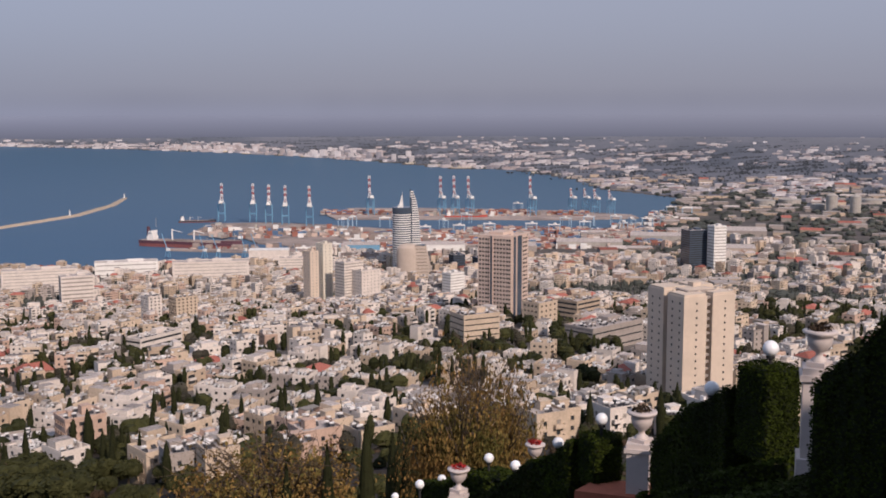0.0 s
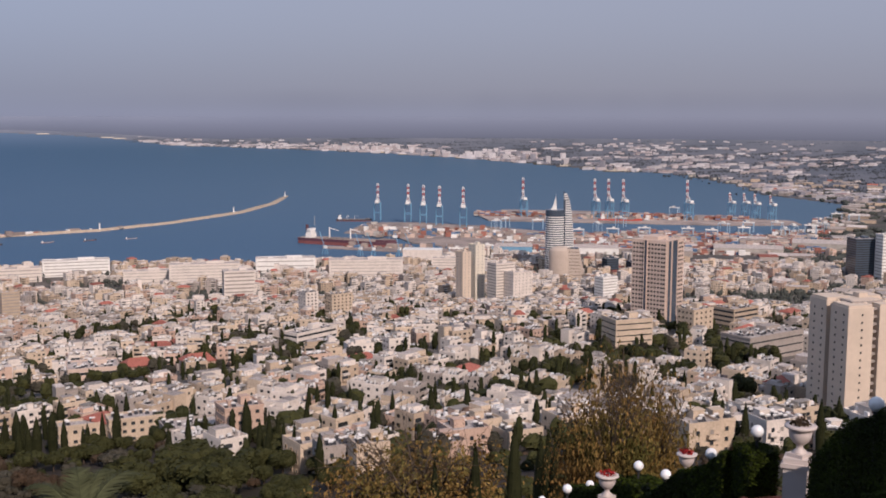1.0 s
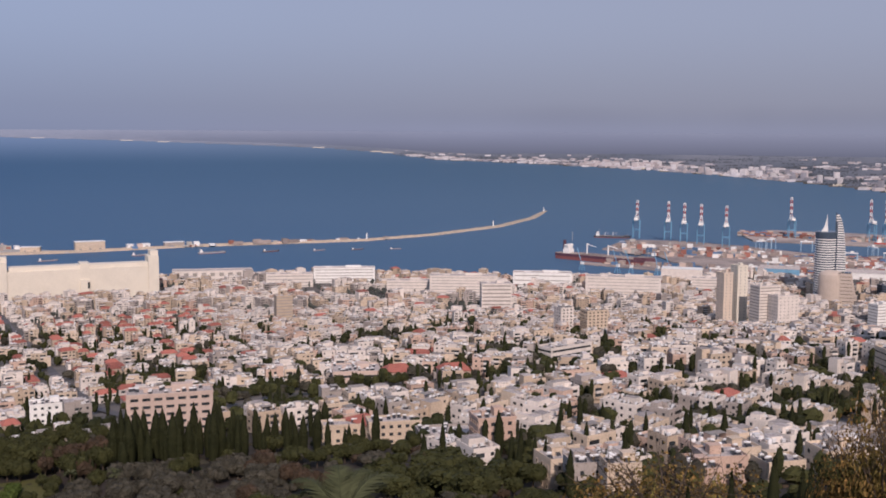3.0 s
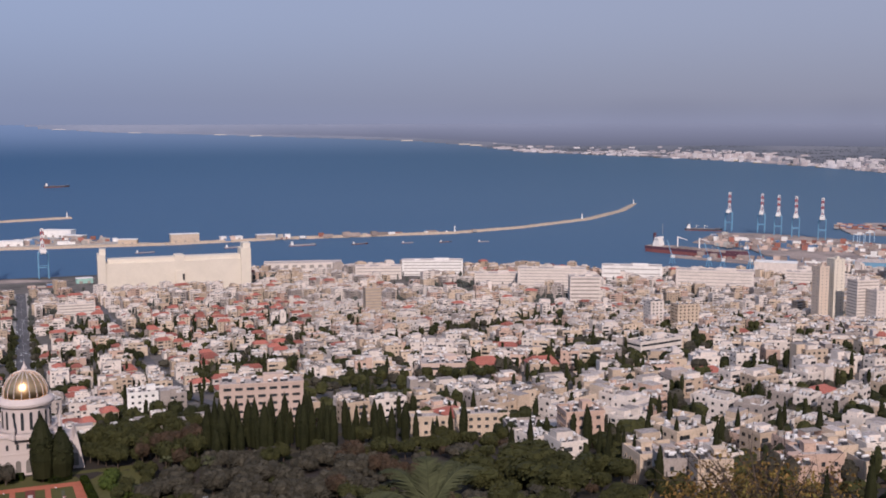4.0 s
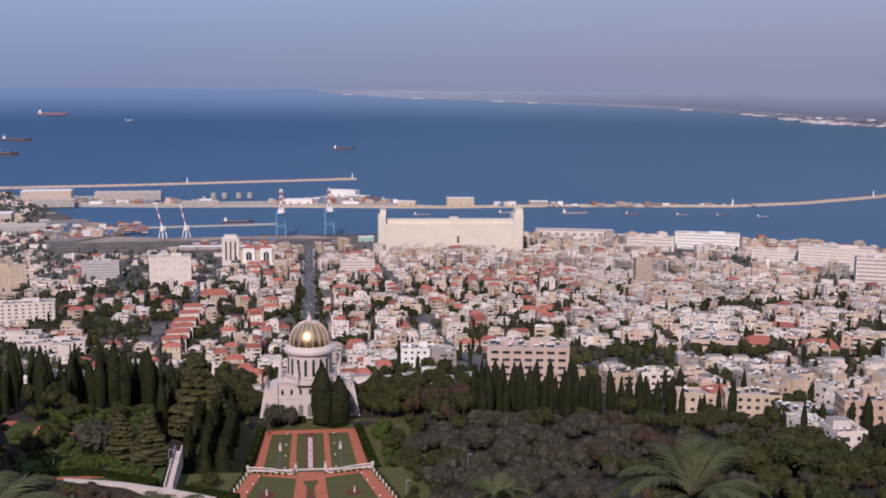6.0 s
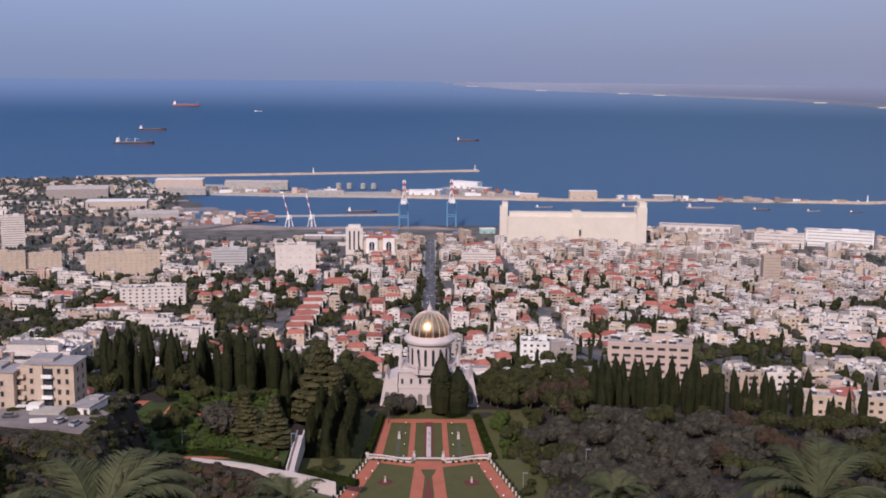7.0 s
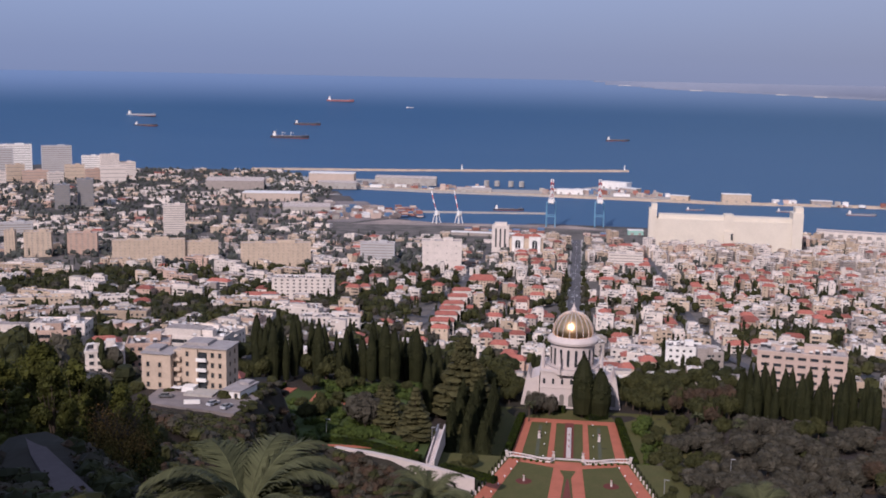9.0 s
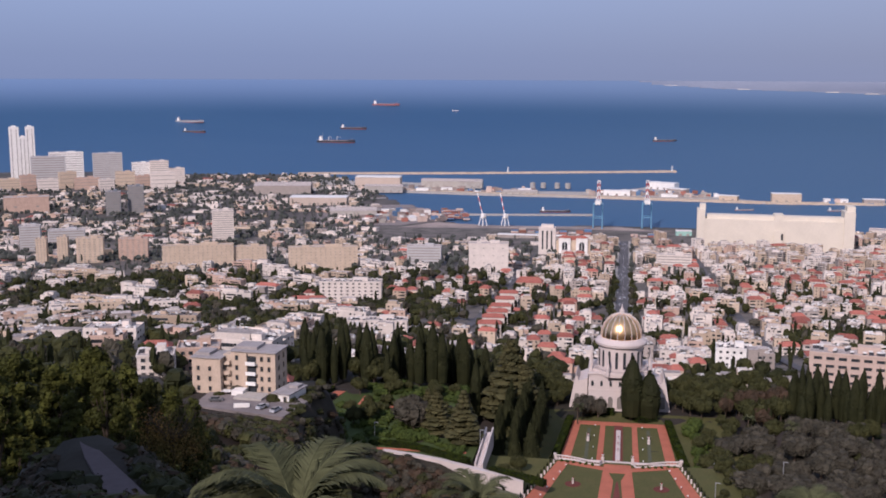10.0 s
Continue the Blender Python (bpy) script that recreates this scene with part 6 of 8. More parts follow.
def across_the_bay():
    """The pale housing and works along the far shore."""
    m = Mesh()
    for _ in range(2600):
        b = rng.uniform(24, 74)
        far = lerp(ACROSS, b)
        r = max(far, 3300 if b > 60 else 0) + 60 + abs(rng.gauss(0, 1)) * (900 if b < 44 else 2600)
        x, y = polar(b, r)
        if noise.noise((x / 700, y / 500, 2.0)) < -0.06 + 0.1 * rng.random() and r - far > 300:
            continue
        tall = 33 < b < 48 and r - far < 1200 and rng.random() < 0.22
        w, d = (rng.uniform(18, 30), rng.uniform(18, 30)) if tall else (rng.uniform(14, 60), rng.uniform(12, 36))
        h = rng.uniform(20, 42) if tall else rng.uniform(5, 15)
        k0 = len(m.v)
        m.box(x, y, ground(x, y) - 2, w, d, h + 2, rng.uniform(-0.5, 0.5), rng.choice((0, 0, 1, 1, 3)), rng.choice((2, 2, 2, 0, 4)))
        m.v[k0:] = [afar(*p) for p in m.v[k0:]]
    t = Mesh()
    for i in range(1000):
        b = rng.uniform(24, 75)
        far = lerp(ACROSS, b)
        r = max(far, 2400 if b > 60 else 0) + 80 + abs(rng.gauss(0, 1)) * (3000 if b > 33 else 900)
        x, y = polar(b, r)
        if ground(x, y) < 0:
            continue
        k0 = len(t.v)
        t.clumps(16, (x, y, ground(x, y) + 3), (rng.uniform(80, 260), rng.uniform(14, 40), 4), 7, rng.choice((0, 1)), i, 0.2)
        t.v[k0:] = [afar(*p) for p in t.v[k0:]]
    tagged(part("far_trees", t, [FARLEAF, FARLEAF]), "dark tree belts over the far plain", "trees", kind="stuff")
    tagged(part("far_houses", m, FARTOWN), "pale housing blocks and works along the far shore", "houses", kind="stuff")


across_the_bay()

# ---- the avenue down to the harbour ----


def avenue():
    m, lines, kerb = Mesh(), Mesh(), Mesh()
    ys = [560 + 20 * i for i in range(63)]
    for y0, y1 in zip(ys, ys[1:]):
        z0, z1 = ground(0, y0) + 0.5, ground(0, y1) + 0.5
        m.add([(-7, y0, z0), (7, y0, z0), (7, y1, z1), (-7, y1, z1)], [(0, 1, 2, 3)])
        for s in (-1, 1):
            kerb.add([(s * 7, y0, z0 + 0.16), (s * 10.5, y0, z0 + 0.16), (s * 10.5, y1, z1 + 0.16), (s * 7, y1, z1 + 0.16)], [(0, 1, 2, 3)[::s]])
            kerb.add([(s * 7, y0, z0), (s * 7, y1, z1), (s * 7, y1, z1 + 0.16), (s * 7, y0, z0 + 0.16)], [(0, 1, 2, 3)[::s]])
        lines.add([(-0.12, y0, z0 + 0.01), (0.12, y0, z0 + 0.01), (0.12, y0 + 9, z0 + 0.01 + (z1 - z0) * 0.45), (-0.12, y0 + 9, z0 + 0.01 + (z1 - z0) * 0.45)], [(0, 1, 2, 3)])
    for x0 in (-128, 106):
        for y0, y1 in zip(ys[2:52], ys[3:53]):
            z0, z1 = ground(x0, y0) + 0.6, ground(x0, y1) + 0.6
            m.add([(x0 - 3.6, y0, z0), (x0 + 3.6, y0, z0), (x0 + 3.6, y1, z1), (x0 - 3.6, y1, z1)], [(0, 1, 2, 3)])
    tagged(part("road", m, ASPHALT), "straight asphalt avenue running down to the harbour", "road", kind="structure")
    tagged(part("pavement", kerb, CONCRETE), "pale paved footways beside the avenue", "pavement", kind="structure")
    tagged(part("road_marking", lines, WHITE), "white dashed centre line", "marking", kind="structure")


avenue()


def car_parts():
    b = Mesh()
    b.prism([(-2.1, -0.85), (2.1, -0.85), (2.1, 0.85), (-2.1, 0.85)], 0.3, 0.95, inset=0.03)
    c = Mesh()
    c.prism([(-1.5, -0.78), (1.0, -0.78), (1.0, 0.78), (-1.5, 0.78)], 0.95, 1.45, 0, 1, inset=0.18)
    w = Mesh()
    w.rod((0, -0.12, 0), (0, 0.12, 0), 0.32, sides=10)
    return b.data("body", [CAR]), c.data("cabin", [GLASS, CAR]), w.data("wheel", [RUBBER])


CAR_BODY, CAR_CABIN, CAR_WHEEL = car_parts()


def car(x, y, z, turn):
    ob = thing("parked_car", Matrix.Translation((x, y, z)) @ Matrix.Rotation(turn, 4, "Z"), "small parked car on the asphalt", "car", "parked cars")
    part("body", CAR_BODY, None, ob)
    part("cabin", CAR_CABIN, None, ob)
    for sx in (-1.35, 1.3):
        for sy in (-0.8, 0.8):
            part("wheel", CAR_WHEEL, None, ob, at=(sx, sy, 0.32))


for k in range(56):
    y = rng.uniform(640, 1780)
    car(rng.choice((-5.6, -2.4, 2.4, 5.6)), y, ground(0, y) + 0.52, math.pi / 2)
for k in range(22):
    x, y = rng.choice((-128, 106)), rng.uniform(640, 1500)
    car(x + rng.choice((-2.4, 2.4)), y, ground(x, y) + 0.62, math.pi / 2)
for k in range(20):
    u, v = rng.randrange(8), rng.randrange(6)
    car(-470 + u * 9 + v * 14, 2160 - v * 30 + u * 3, 3.2, 0.4)
for x, y, a in ((-119.5, 301.5, 0.2), (-103.5, 297.0, 1.2), (-98.6, 294.6, 1.3)):
    car(x, y, 177.97, a)
x, y = polar(25.8, 372)
car(x, y, ground(x, y) + 0.05, 0.8)

# ---- trees ----


def cypress_mesh(h, w, seed, n=700):
    m = Mesh()
    m.clumps(n, (0, 0, h * 0.53), (w, w, h * 0.48), h * 0.023, 0, seed, 0.78, lambda z: (0.95 if z < 0 else (1 - z) ** 0.6) * (1 if z > -0.8 else 0.7))
    m.rings([(w * 0.72, h * 0.08), (w * 0.92, h * 0.35), (w * 0.82, h * 0.62), (w * 0.46, h * 0.85), (0.05, h * 0.98)], 0, 11)
    return m


def crown_mesh(rad, h, leaf, n, seed, lobes=6, low=0.55, thick=0.25, shell=0.62, core=0.76):
    g = random.Random(seed)
    m = Mesh()
    for k in range(lobes):
        t = 6.28 * k / lobes + g.uniform(-0.3, 0.3)
        q = rad * (g.uniform(0.4, 0.62) if k else 0.0)
        c = (q * math.cos(t), q * math.sin(t), h * g.uniform(low, low + 0.18))
        e = (rad * g.uniform(0.42, 0.65), rad * g.uniform(0.42, 0.65), h * thick * g.uniform(0.8, 1.2))
        m.clumps(n // lobes, c, e, leaf, 0, seed * 31 + k, shell)
        if core:
            m.blob(c, [v * core for v in e], 0, seed + k * 3.1, 8, 6, 0.4)
    return m


def tier_mesh(h, rad, seed, n=3200):
    """A cedar: flat plates of needles at stepped heights, drooping a little at their tips."""
    g = random.Random(seed)
    m = Mesh()
    tiers = 12
    for k in range(tiers):
        u = k / (tiers - 1)
        r = rad * (1 - 0.86 * u ** 1.2) * g.uniform(0.85, 1.1)
        turn = g.uniform(0, 6.28)
        for j in range(5):
            t = turn + 6.28 * j / 5 + g.uniform(-0.3, 0.3)
            c = (r * 0.5 * math.cos(t), r * 0.5 * math.sin(t), h * (0.12 + 0.84 * u) + g.uniform(-0.3, 0.3))
            m.clumps(n // tiers // 5, c, (r * 0.58, r * 0.58, h * 0.055), h * 0.018, 0, seed * 77 + k * 5 + j, 0.45)
            m.blob(c, (r * 0.48, r * 0.48, h * 0.042), 0, seed + k + j * 2.3, 8, 4)
    return m


def trunk_mesh(h, r, rad, seed, limbs=5, twigs=0):
    g = random.Random(seed + 5)
    m = Mesh()
    m.rings([(r * 1.3, -1.0), (r, 0.3), (r * 0.8, h * 0.4), (r * 0.5, h * 0.6)], 0, 8)
    for k in range(limbs):
        t = g.uniform(0, 6.28)
        a = Vector((0, 0, h * g.uniform(0.28, 0.55)))
        b = Vector((rad * 0.65 * math.cos(t), rad * 0.65 * math.sin(t), h * g.uniform(0.6, 0.85)))
        m.rod(a, b, r * 0.45, r * 0.12)
        for _ in range(twigs):
            p = a.lerp(b, g.uniform(0.4, 1))
            m.rod(p, p + Vector((g.gauss(0, rad * 0.25), g.gauss(0, rad * 0.25), g.uniform(0, h * 0.15))), r * 0.1, r * 0.03, 4)
    return m


def tuft_mesh(rad, h, seed, tufts=100, n=34):
    """A young pine: many upright tufts of needles over an egg-shaped crown, with gaps between."""
    g = random.Random(seed)
    m = Mesh()
    for k in range(tufts):
        t, u = g.uniform(0, 6.28), g.random() ** 0.8
        q = rad * (0.95 - 0.8 * u) * math.sqrt(g.uniform(0.15, 1))
        m.clumps(n, (q * math.cos(t), q * math.sin(t), h * (0.14 + 0.78 * u)), (0.75, 0.75, 0.62), 0.12, 0, seed * 131 + k, 0.3)
        m.blob((q * math.cos(t), q * math.sin(t), h * (0.14 + 0.78 * u) - 0.1), (0.46, 0.46, 0.38), 0, k * 1.3, 6, 4)
    return m


def cone_mesh(h, w, seed, n=1800):
    m = Mesh()
    m.clumps(n, (0, 0, h * 0.5), (w, w, h * 0.48), h * 0.018, 0, seed, 0.8, lambda z: 1.05 * (1 - z) ** 0.85 * 0.62 / max(0.25, math.sqrt(max(0.0, 1 - z * z))) if z < 0.97 else 0.2)
    m.rings([(w * 0.95, h * 0.06), (w * 0.7, h * 0.35), (w * 0.42, h * 0.62), (w * 0.16, h * 0.85), (0.03, h * 0.97)], 0, 9)
    return m


KINDS = {}
for i in range(3):
    KINDS["cypress", i] = (cypress_mesh(14, 1.7, 11 + i).data("cypress_crown", [CYPRESS]), trunk_mesh(5, 0.25, 0.4, i).data("cypress_trunk", [BARK]))
    KINDS["conifer", i] = (cone_mesh(14, 2.9, 81 + i).data("conifer_crown", [CYPRESS]), trunk_mesh(5, 0.25, 0.4, i).data("conifer_trunk", [BARK]))
    KINDS["broad", i] = (crown_mesh(4.2, 9, 0.29, 1500, 21 + i, 10).data("leaf_crown", [LEAF]), trunk_mesh(9, 0.3, 3.4, i).data("leaf_trunk", [BARK]))
    KINDS["olive", i] = (crown_mesh(4.0, 6.5, 0.25, 1400, 31 + i, 10, 0.42, 0.3).data("olive_crown", [OLIVE]), trunk_mesh(6, 0.35, 3.2, i).data("olive_trunk", [BARK]))
    KINDS["autumn", i] = (crown_mesh(4.0, 9, 0.085, 4600, 41 + i, 16, 0.45, 0.22, 0.2, 0).data("autumn_crown", [AUTUMN]), trunk_mesh(9, 0.16, 3.8, i, 12, 9).data("autumn_trunk", [BARK]))
    KINDS["rust", i] = (crown_mesh(4.2, 9, 0.28, 1400, 91 + i, 10).data("rust_crown", [RUST]), trunk_mesh(9, 0.3, 3.4, i).data("rust_trunk", [BARK]))
    KINDS["pine", i] = (tuft_mesh(3.4, 12, 51 + i).data("pine_crown", [PINE]), trunk_mesh(12, 0.2, 2.0, i, 6, 0).data("pine_trunk", [BARK]))
    KINDS["cedar", i] = (tier_mesh(14, 4.6, 61 + i).data("cedar_crown", [CEDAR]), trunk_mesh(14, 0.3, 2.6, i).data("cedar_trunk", [BARK]))
    KINDS["shrub", i] = (crown_mesh(1.0, 1.6, 0.12, 260, 71 + i, 4, 0.35, 0.4).data("shrub_crown", [SHRUB]), trunk_mesh(1.0, 0.06, 0.5, i, 3).data("shrub_stem", [BARK]))
LABELS = {"conifer": ("conifer_tree", "dark green cone-shaped conifer beside the terrace", "conifer"), "cypress": ("cypress_tree", "dark green columnar cypress in the garden belt", "cypress"), "broad": ("leafy_tree", "rounded dark green leafy tree on the slope", "tree"),
          "olive": ("olive_tree", "grey-green round olive tree in a grove", "olive tree"), "autumn": ("autumn_tree", "thin tree with sparse brown and yellow leaves", "tree"),
          "rust": ("rust_tree", "rounded tree with rusty brown leaves", "tree"), "pine": ("pine_tree", "olive-green pine with ragged crown on the slope", "pine"),
          "cedar": ("cedar_tree", "dark cedar with layered flat branches", "cedar"), "shrub": ("garden_shrub", "clipped bright green garden shrub", "shrub")}
TALL = {"conifer": 14, "cypress": 14, "broad": 8.6, "olive": 6.0, "autumn": 8.2, "rust": 8.6, "pine": 12.2, "cedar": 14, "shrub": 1.5}


def tree(kind, x, y, height, z=None, spread=1.0):
    i = rng.randrange(3)
    name, label, category = LABELS[kind]
    k = height / TALL[kind]
    z = ground(x, y) - 0.15 if z is None else z
    m = Matrix.Translation((x, y, z)) @ Matrix.Rotation(rng.uniform(0, 6.28), 4, "Z") @ Matrix.Diagonal((k * spread, k * spread, k, 1))
    ob = thing(name, m, label, category, category + " trees" if kind != "shrub" else "garden shrubs")
    crown, stem = KINDS[kind, i]
    part("crown", crown, None, ob)
    part("trunk", stem, None, ob)
    return ob


THICKET = Mesh()


def thicket(slot, count, b0, b1, r0, r1, h0, h1, spread=1.0):
    """Low trees that grow into one another; they share one mesh."""
    for _ in range(count):
        x, y = polar(rng.uniform(b0, b1), rng.uniform(r0, r1))
        if not town_free(x, y, -4):
            continue
        h = rng.uniform(h0, h1)
        z, w = ground(x, y), h * 0.48 * spread
        THICKET.rings([(0.14, z - 1), (0.1, z + h * 0.5)], 3, 5, cx=x, cy=y)
        for k in range(5):
            t = 6.28 * k / 5 + rng.uniform(-0.4, 0.4)
            c, e = (x + w * 0.5 * math.cos(t), y + w * 0.5 * math.sin(t), z + h * rng.uniform(0.5, 0.68)), (w * 0.6, w * 0.6, h * 0.3)
            THICKET.clumps(64, c, e, 0.14 + h * 0.02, slot, rng.randrange(99999), 0.6)
            THICKET.blob(c, [v * 0.76 for v in e], slot, x + k, 7, 5, 0.4)


def belt(kind, count, b0, b1, r0, r1, h0, h1, spread=1.0):
    if kind == "broad" and h1 <= 8:
        thicket(0, count, b0, b1, r0, r1, h0, h1, spread)
        return
    for _ in range(count):
        for _ in range(8):
            x, y = polar(rng.uniform(b0, b1), rng.uniform(r0, r1))
            if town_free(x, y, -4) or kind == "olive":
                break
        tree(kind, x, y, rng.uniform(h0, h1), spread=spread * rng.uniform(0.72, 1.2))


def town_trees():
    m = Mesh()
    spots = [p for p in TREESPOTS if rng.random() < (0.95 if p[0] < -0.1 * p[1] else 0.7)]
    spots += [(x + rng.uniform(-6, 6), y + rng.uniform(-6, 6)) for x, y in TREESPOTS if rng.random() < (0.6 if x < -0.1 * y else 0.35)]
    spots += [(s * rng.uniform(9.5, 12), 575 + k * 16 + rng.uniform(-5, 5)) for k in range(72) for s in (-1, 1) if rng.random() < 0.8]
    for b, r, s in GROVES:
        gx, gy = polar(b, r)
        spots += [(gx + rng.gauss(0, s * 0.5), gy + rng.gauss(0, s * 0.5)) for _ in range(int(s * 1.5))]
    for i, (x, y) in enumerate(spots):
        r, b = math.hypot(x, y), math.degrees(math.atan2(x, y))
        if r > lerp(SHORE, b) - 40 or (r > 1350 and rng.random() < 0.4) or (-13 < b < 4 and r > 1790) or (min(abs(x), abs(x + 128) + 3, abs(x - 106) + 3) < 7 and y > 560) or not town_free(x, y, -6):
            continue
        z = ground(x, y)
        thin = rng.random() < 0.25
        w, h = (1.5, rng.uniform(9, 16)) if thin else (rng.uniform(3.4, 6.6), rng.uniform(6, 12)) if b > -3 else (rng.uniform(4.5, 8.5), rng.uniform(8, 13))
        # past 1350 m: the leaf colour with haze painted in
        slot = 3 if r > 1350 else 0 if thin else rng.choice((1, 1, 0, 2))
        n, leaf = (34, 0.5) if r < 800 else (13, 0.75) if r < 1300 else (4, 1.0)
        for q in range(1 if thin or r > 1300 else 2):
            c = (x, y, z + h * 0.55) if thin else (x + rng.uniform(-0.5, 0.5) * w, y + rng.uniform(-0.5, 0.5) * w, z + h * rng.uniform(0.45, 0.6))
            e = (w, w, h * 0.45) if thin else (w * rng.uniform(0.6, 0.85), w * rng.uniform(0.6, 0.85), h * rng.uniform(0.34, 0.44))
            m.clumps(n, c, e, leaf, slot, i * 3 + q, 0.75)
            m.blob(c, [v * 0.84 for v in e], slot, i + q * 5.0, 7 if r < 800 else 6, 5 if r < 800 else 4, 0.4)
    tagged(part("town_trees", m, [CYPRESS, LEAF, OLIVE, HAZELEAF]), "scattered dark green trees between the houses", "trees", kind="stuff")


def scrub():
    """Low bushes that cover the slope between the gardens and the houses."""
    m = Mesh()
    for i in range(3800):
        b = rng.uniform(-34, 74)
        r = rng.uniform(30, 480) if rng.random() < 0.6 else rng.uniform(30, 160)
        x, y = polar(b, r)
        if (abs(x) < 47 and 300 < y < 490) or (-125 < x < -40 and 318 < y < 432) or r > lerp(((-34, 330), (-22, 340), (-18, 500), (12, 500), (24, 460), (36, 360), (74, 400)), b):
            continue
        if -24.6 < x < -16.4 and abs(y - 43 - (x + 23.2) * -1.19) < 1.3:
            continue
        z = ground(x, y)
        if (r < 90 and b < 0 and rng.random() < 0.5) or (r < 46 and b > 44):
            continue
        k = min(1.0, 0.16 + r / 260)
        w, h = rng.uniform(1.2, 3.2) * k, rng.uniform(1.0, 3.5) * k
        slot = rng.choice((0, 1, 1, 2, 3))
        m.clumps(36, (x, y, z + h * 0.25), (w, w, h * 0.7), 0.3 * k, slot, i, 0.7)
        m.blob((x, y, z + h * 0.25), (w * 0.84, w * 0.84, h * 0.6), slot, i, 7, 4, 0.4)
    for i in range(300):
        # low bushes on both flanks of the stone path
        t, off = rng.uniform(-0.4, 1.6), rng.choice((-1, 1)) * rng.uniform(1.1, 5.0)
        x, y = -23.2 + 5.7 * t + 0.77 * off, 43 - 6.8 * t + 0.64 * off
        w, h = rng.uniform(0.5, 1.0), rng.uniform(0.4, 0.9)
        slot = rng.choice((0, 1, 2, 3))
        m.clumps(60, (x, y, ground(x, y) + 0.1), (w, w, h), 0.1, slot, 4000 + i, 0.6)
        m.blob((x, y, ground(x, y) + 0.1), (w * 0.8, w * 0.8, h * 0.8), slot, i, 7, 4, 0.4)
    tagged(part("slope_scrub", m, [CYPRESS, LEAF, OLIVE, RUST]), "low green and brown scrub covering the slope", "shrubs", kind="stuff")


def bush(m, x, y, lift, w, h, slot, seed):
    z = ground(x, y) + lift
    m.clumps(40, (x, y, z), (w, w, h), 0.3, slot, seed, 0.7)
    m.blob((x, y, z), (w * 0.78, w * 0.78, h * 0.78), slot, seed * 0.37, 7, 4, 0.4)


def hollow_scrub():
    """Brown and violet-grey bushes that fill the hollow below the garden wall."""
    m = Mesh()
    for i in range(2600):
        x, y = rng.uniform(-130, 4), rng.uniform(150, 346)
        if not -27 < math.degrees(math.atan2(x, y)) < 0.5 or y > lerp(((-125, 344), (-80, 343), (-66, 339), (-52, 331), (-39, 324), (-28, 318), (4, 312)), x) or (x < -84 and y > 284):
            continue
        w, h = rng.uniform(1.6, 3.4), rng.uniform(1.2, 3.2)
        bush(m, x, y, h * 0.3, w, h * 0.7, rng.choice((0, 0, 1, 2, 2)), i)
    for i in range(260):
        x, y = rng.uniform(-84, -66), rng.uniform(205, 285)
        w, h = rng.uniform(1.6, 3.0), rng.uniform(1.6, 3.6)
        bush(m, x, y, h * 0.3, w, h * 0.7, rng.choice((1, 1, 2, 0)), 5000 + i)
    for i in range(560):
        x, y = rng.uniform(-142, -92), rng.uniform(240, 287)
        w, h = rng.uniform(1.6, 3.2), rng.uniform(1.4, 3.0)
        bush(m, x, y, h * 0.3, w, h * 0.7, rng.choice((1, 1, 2, 0)), 6000 + i)
    for i in range(420):
        x, y = rng.uniform(-103, -90), rng.uniform(250, 284)
        w, h = rng.uniform(1.6, 2.6), rng.uniform(1.4, 2.8)
        bush(m, x, y, h * 0.3, w, h * 0.8, rng.choice((1, 1, 2)), 7000 + i)
    for i in range(420):
        x, y = rng.uniform(-90, -22), rng.uniform(292, 342)
        if y > lerp(((-125, 344), (-80, 343), (-66, 338), (-52, 329), (-39, 322), (-28, 316), (4, 312)), x):
            continue
        w, h = rng.uniform(1.4, 2.6), rng.uniform(1.4, 2.8)
        bush(m, x, y, h * 0.45, w, h * 0.7, rng.choice((0, 0, 1, 2)), 8000 + i)
    for i in range(190):
        x, y = rng.uniform(-95.5, -82), rng.uniform(272, 336)
        bush(m, x, y, 0.2, rng.uniform(1.3, 2.2), rng.uniform(0.8, 1.5), rng.choice((1, 1, 1, 2)), 9000 + i)
    tagged(part("hollow_scrub", m, [RUST, LEAF, OLIVE]), "brown and dull violet bushes filling the hollow", "shrubs", kind="stuff")


town_trees()
scrub()
hollow_scrub()
# the belt east of the shrine
belt("cypress", 52, 8.5, 14.5, 430, 470, 12, 23, 0.95)
belt("cypress", 34, 14.5, 23, 420, 470, 12, 19, 0.85)
belt("cypress", 9, 24, 34, 330, 420, 12, 17, 0.7)
# the belt west of it
belt("cypress", 70, -17, -7.0, 430, 480, 15, 27, 0.9)
belt("olive", 80, 4.8, 16.5, 332, 420, 6.0, 8.5, 0.95)
belt("olive", 26, 5.2, 15.0, 285, 335, 5.5, 7.5, 0.95)
belt("broad", 10, 4.0, 8.5, 425, 465, 8, 12)
belt("rust", 7, 3.6, 8.5, 430, 470, 8, 12)
belt("cypress", 9, 4.6, 8.8, 425, 450, 8, 13, 0.8)
belt("broad", 16, 12, 25, 400, 440, 6, 9)
belt("rust", 8, 15.5, 20, 330, 400, 7, 10)
belt("broad", 9, 22.5, 28, 295, 345, 11, 14, 1.25)
belt("broad", 22, 27, 40, 180, 330, 5, 8)
belt("broad", 20, 40, 60, 120, 300, 5, 8)
belt("broad", 14, -20, -12.5, 430, 446, 7, 12)
belt("broad", 10, -34, -19, 300, 345, 7, 10)
belt("cypress", 5, -31, -20, 300, 345, 12, 16, 0.7)
belt("cypress", 16, -9.8, -5.6, 440, 472, 17, 23)
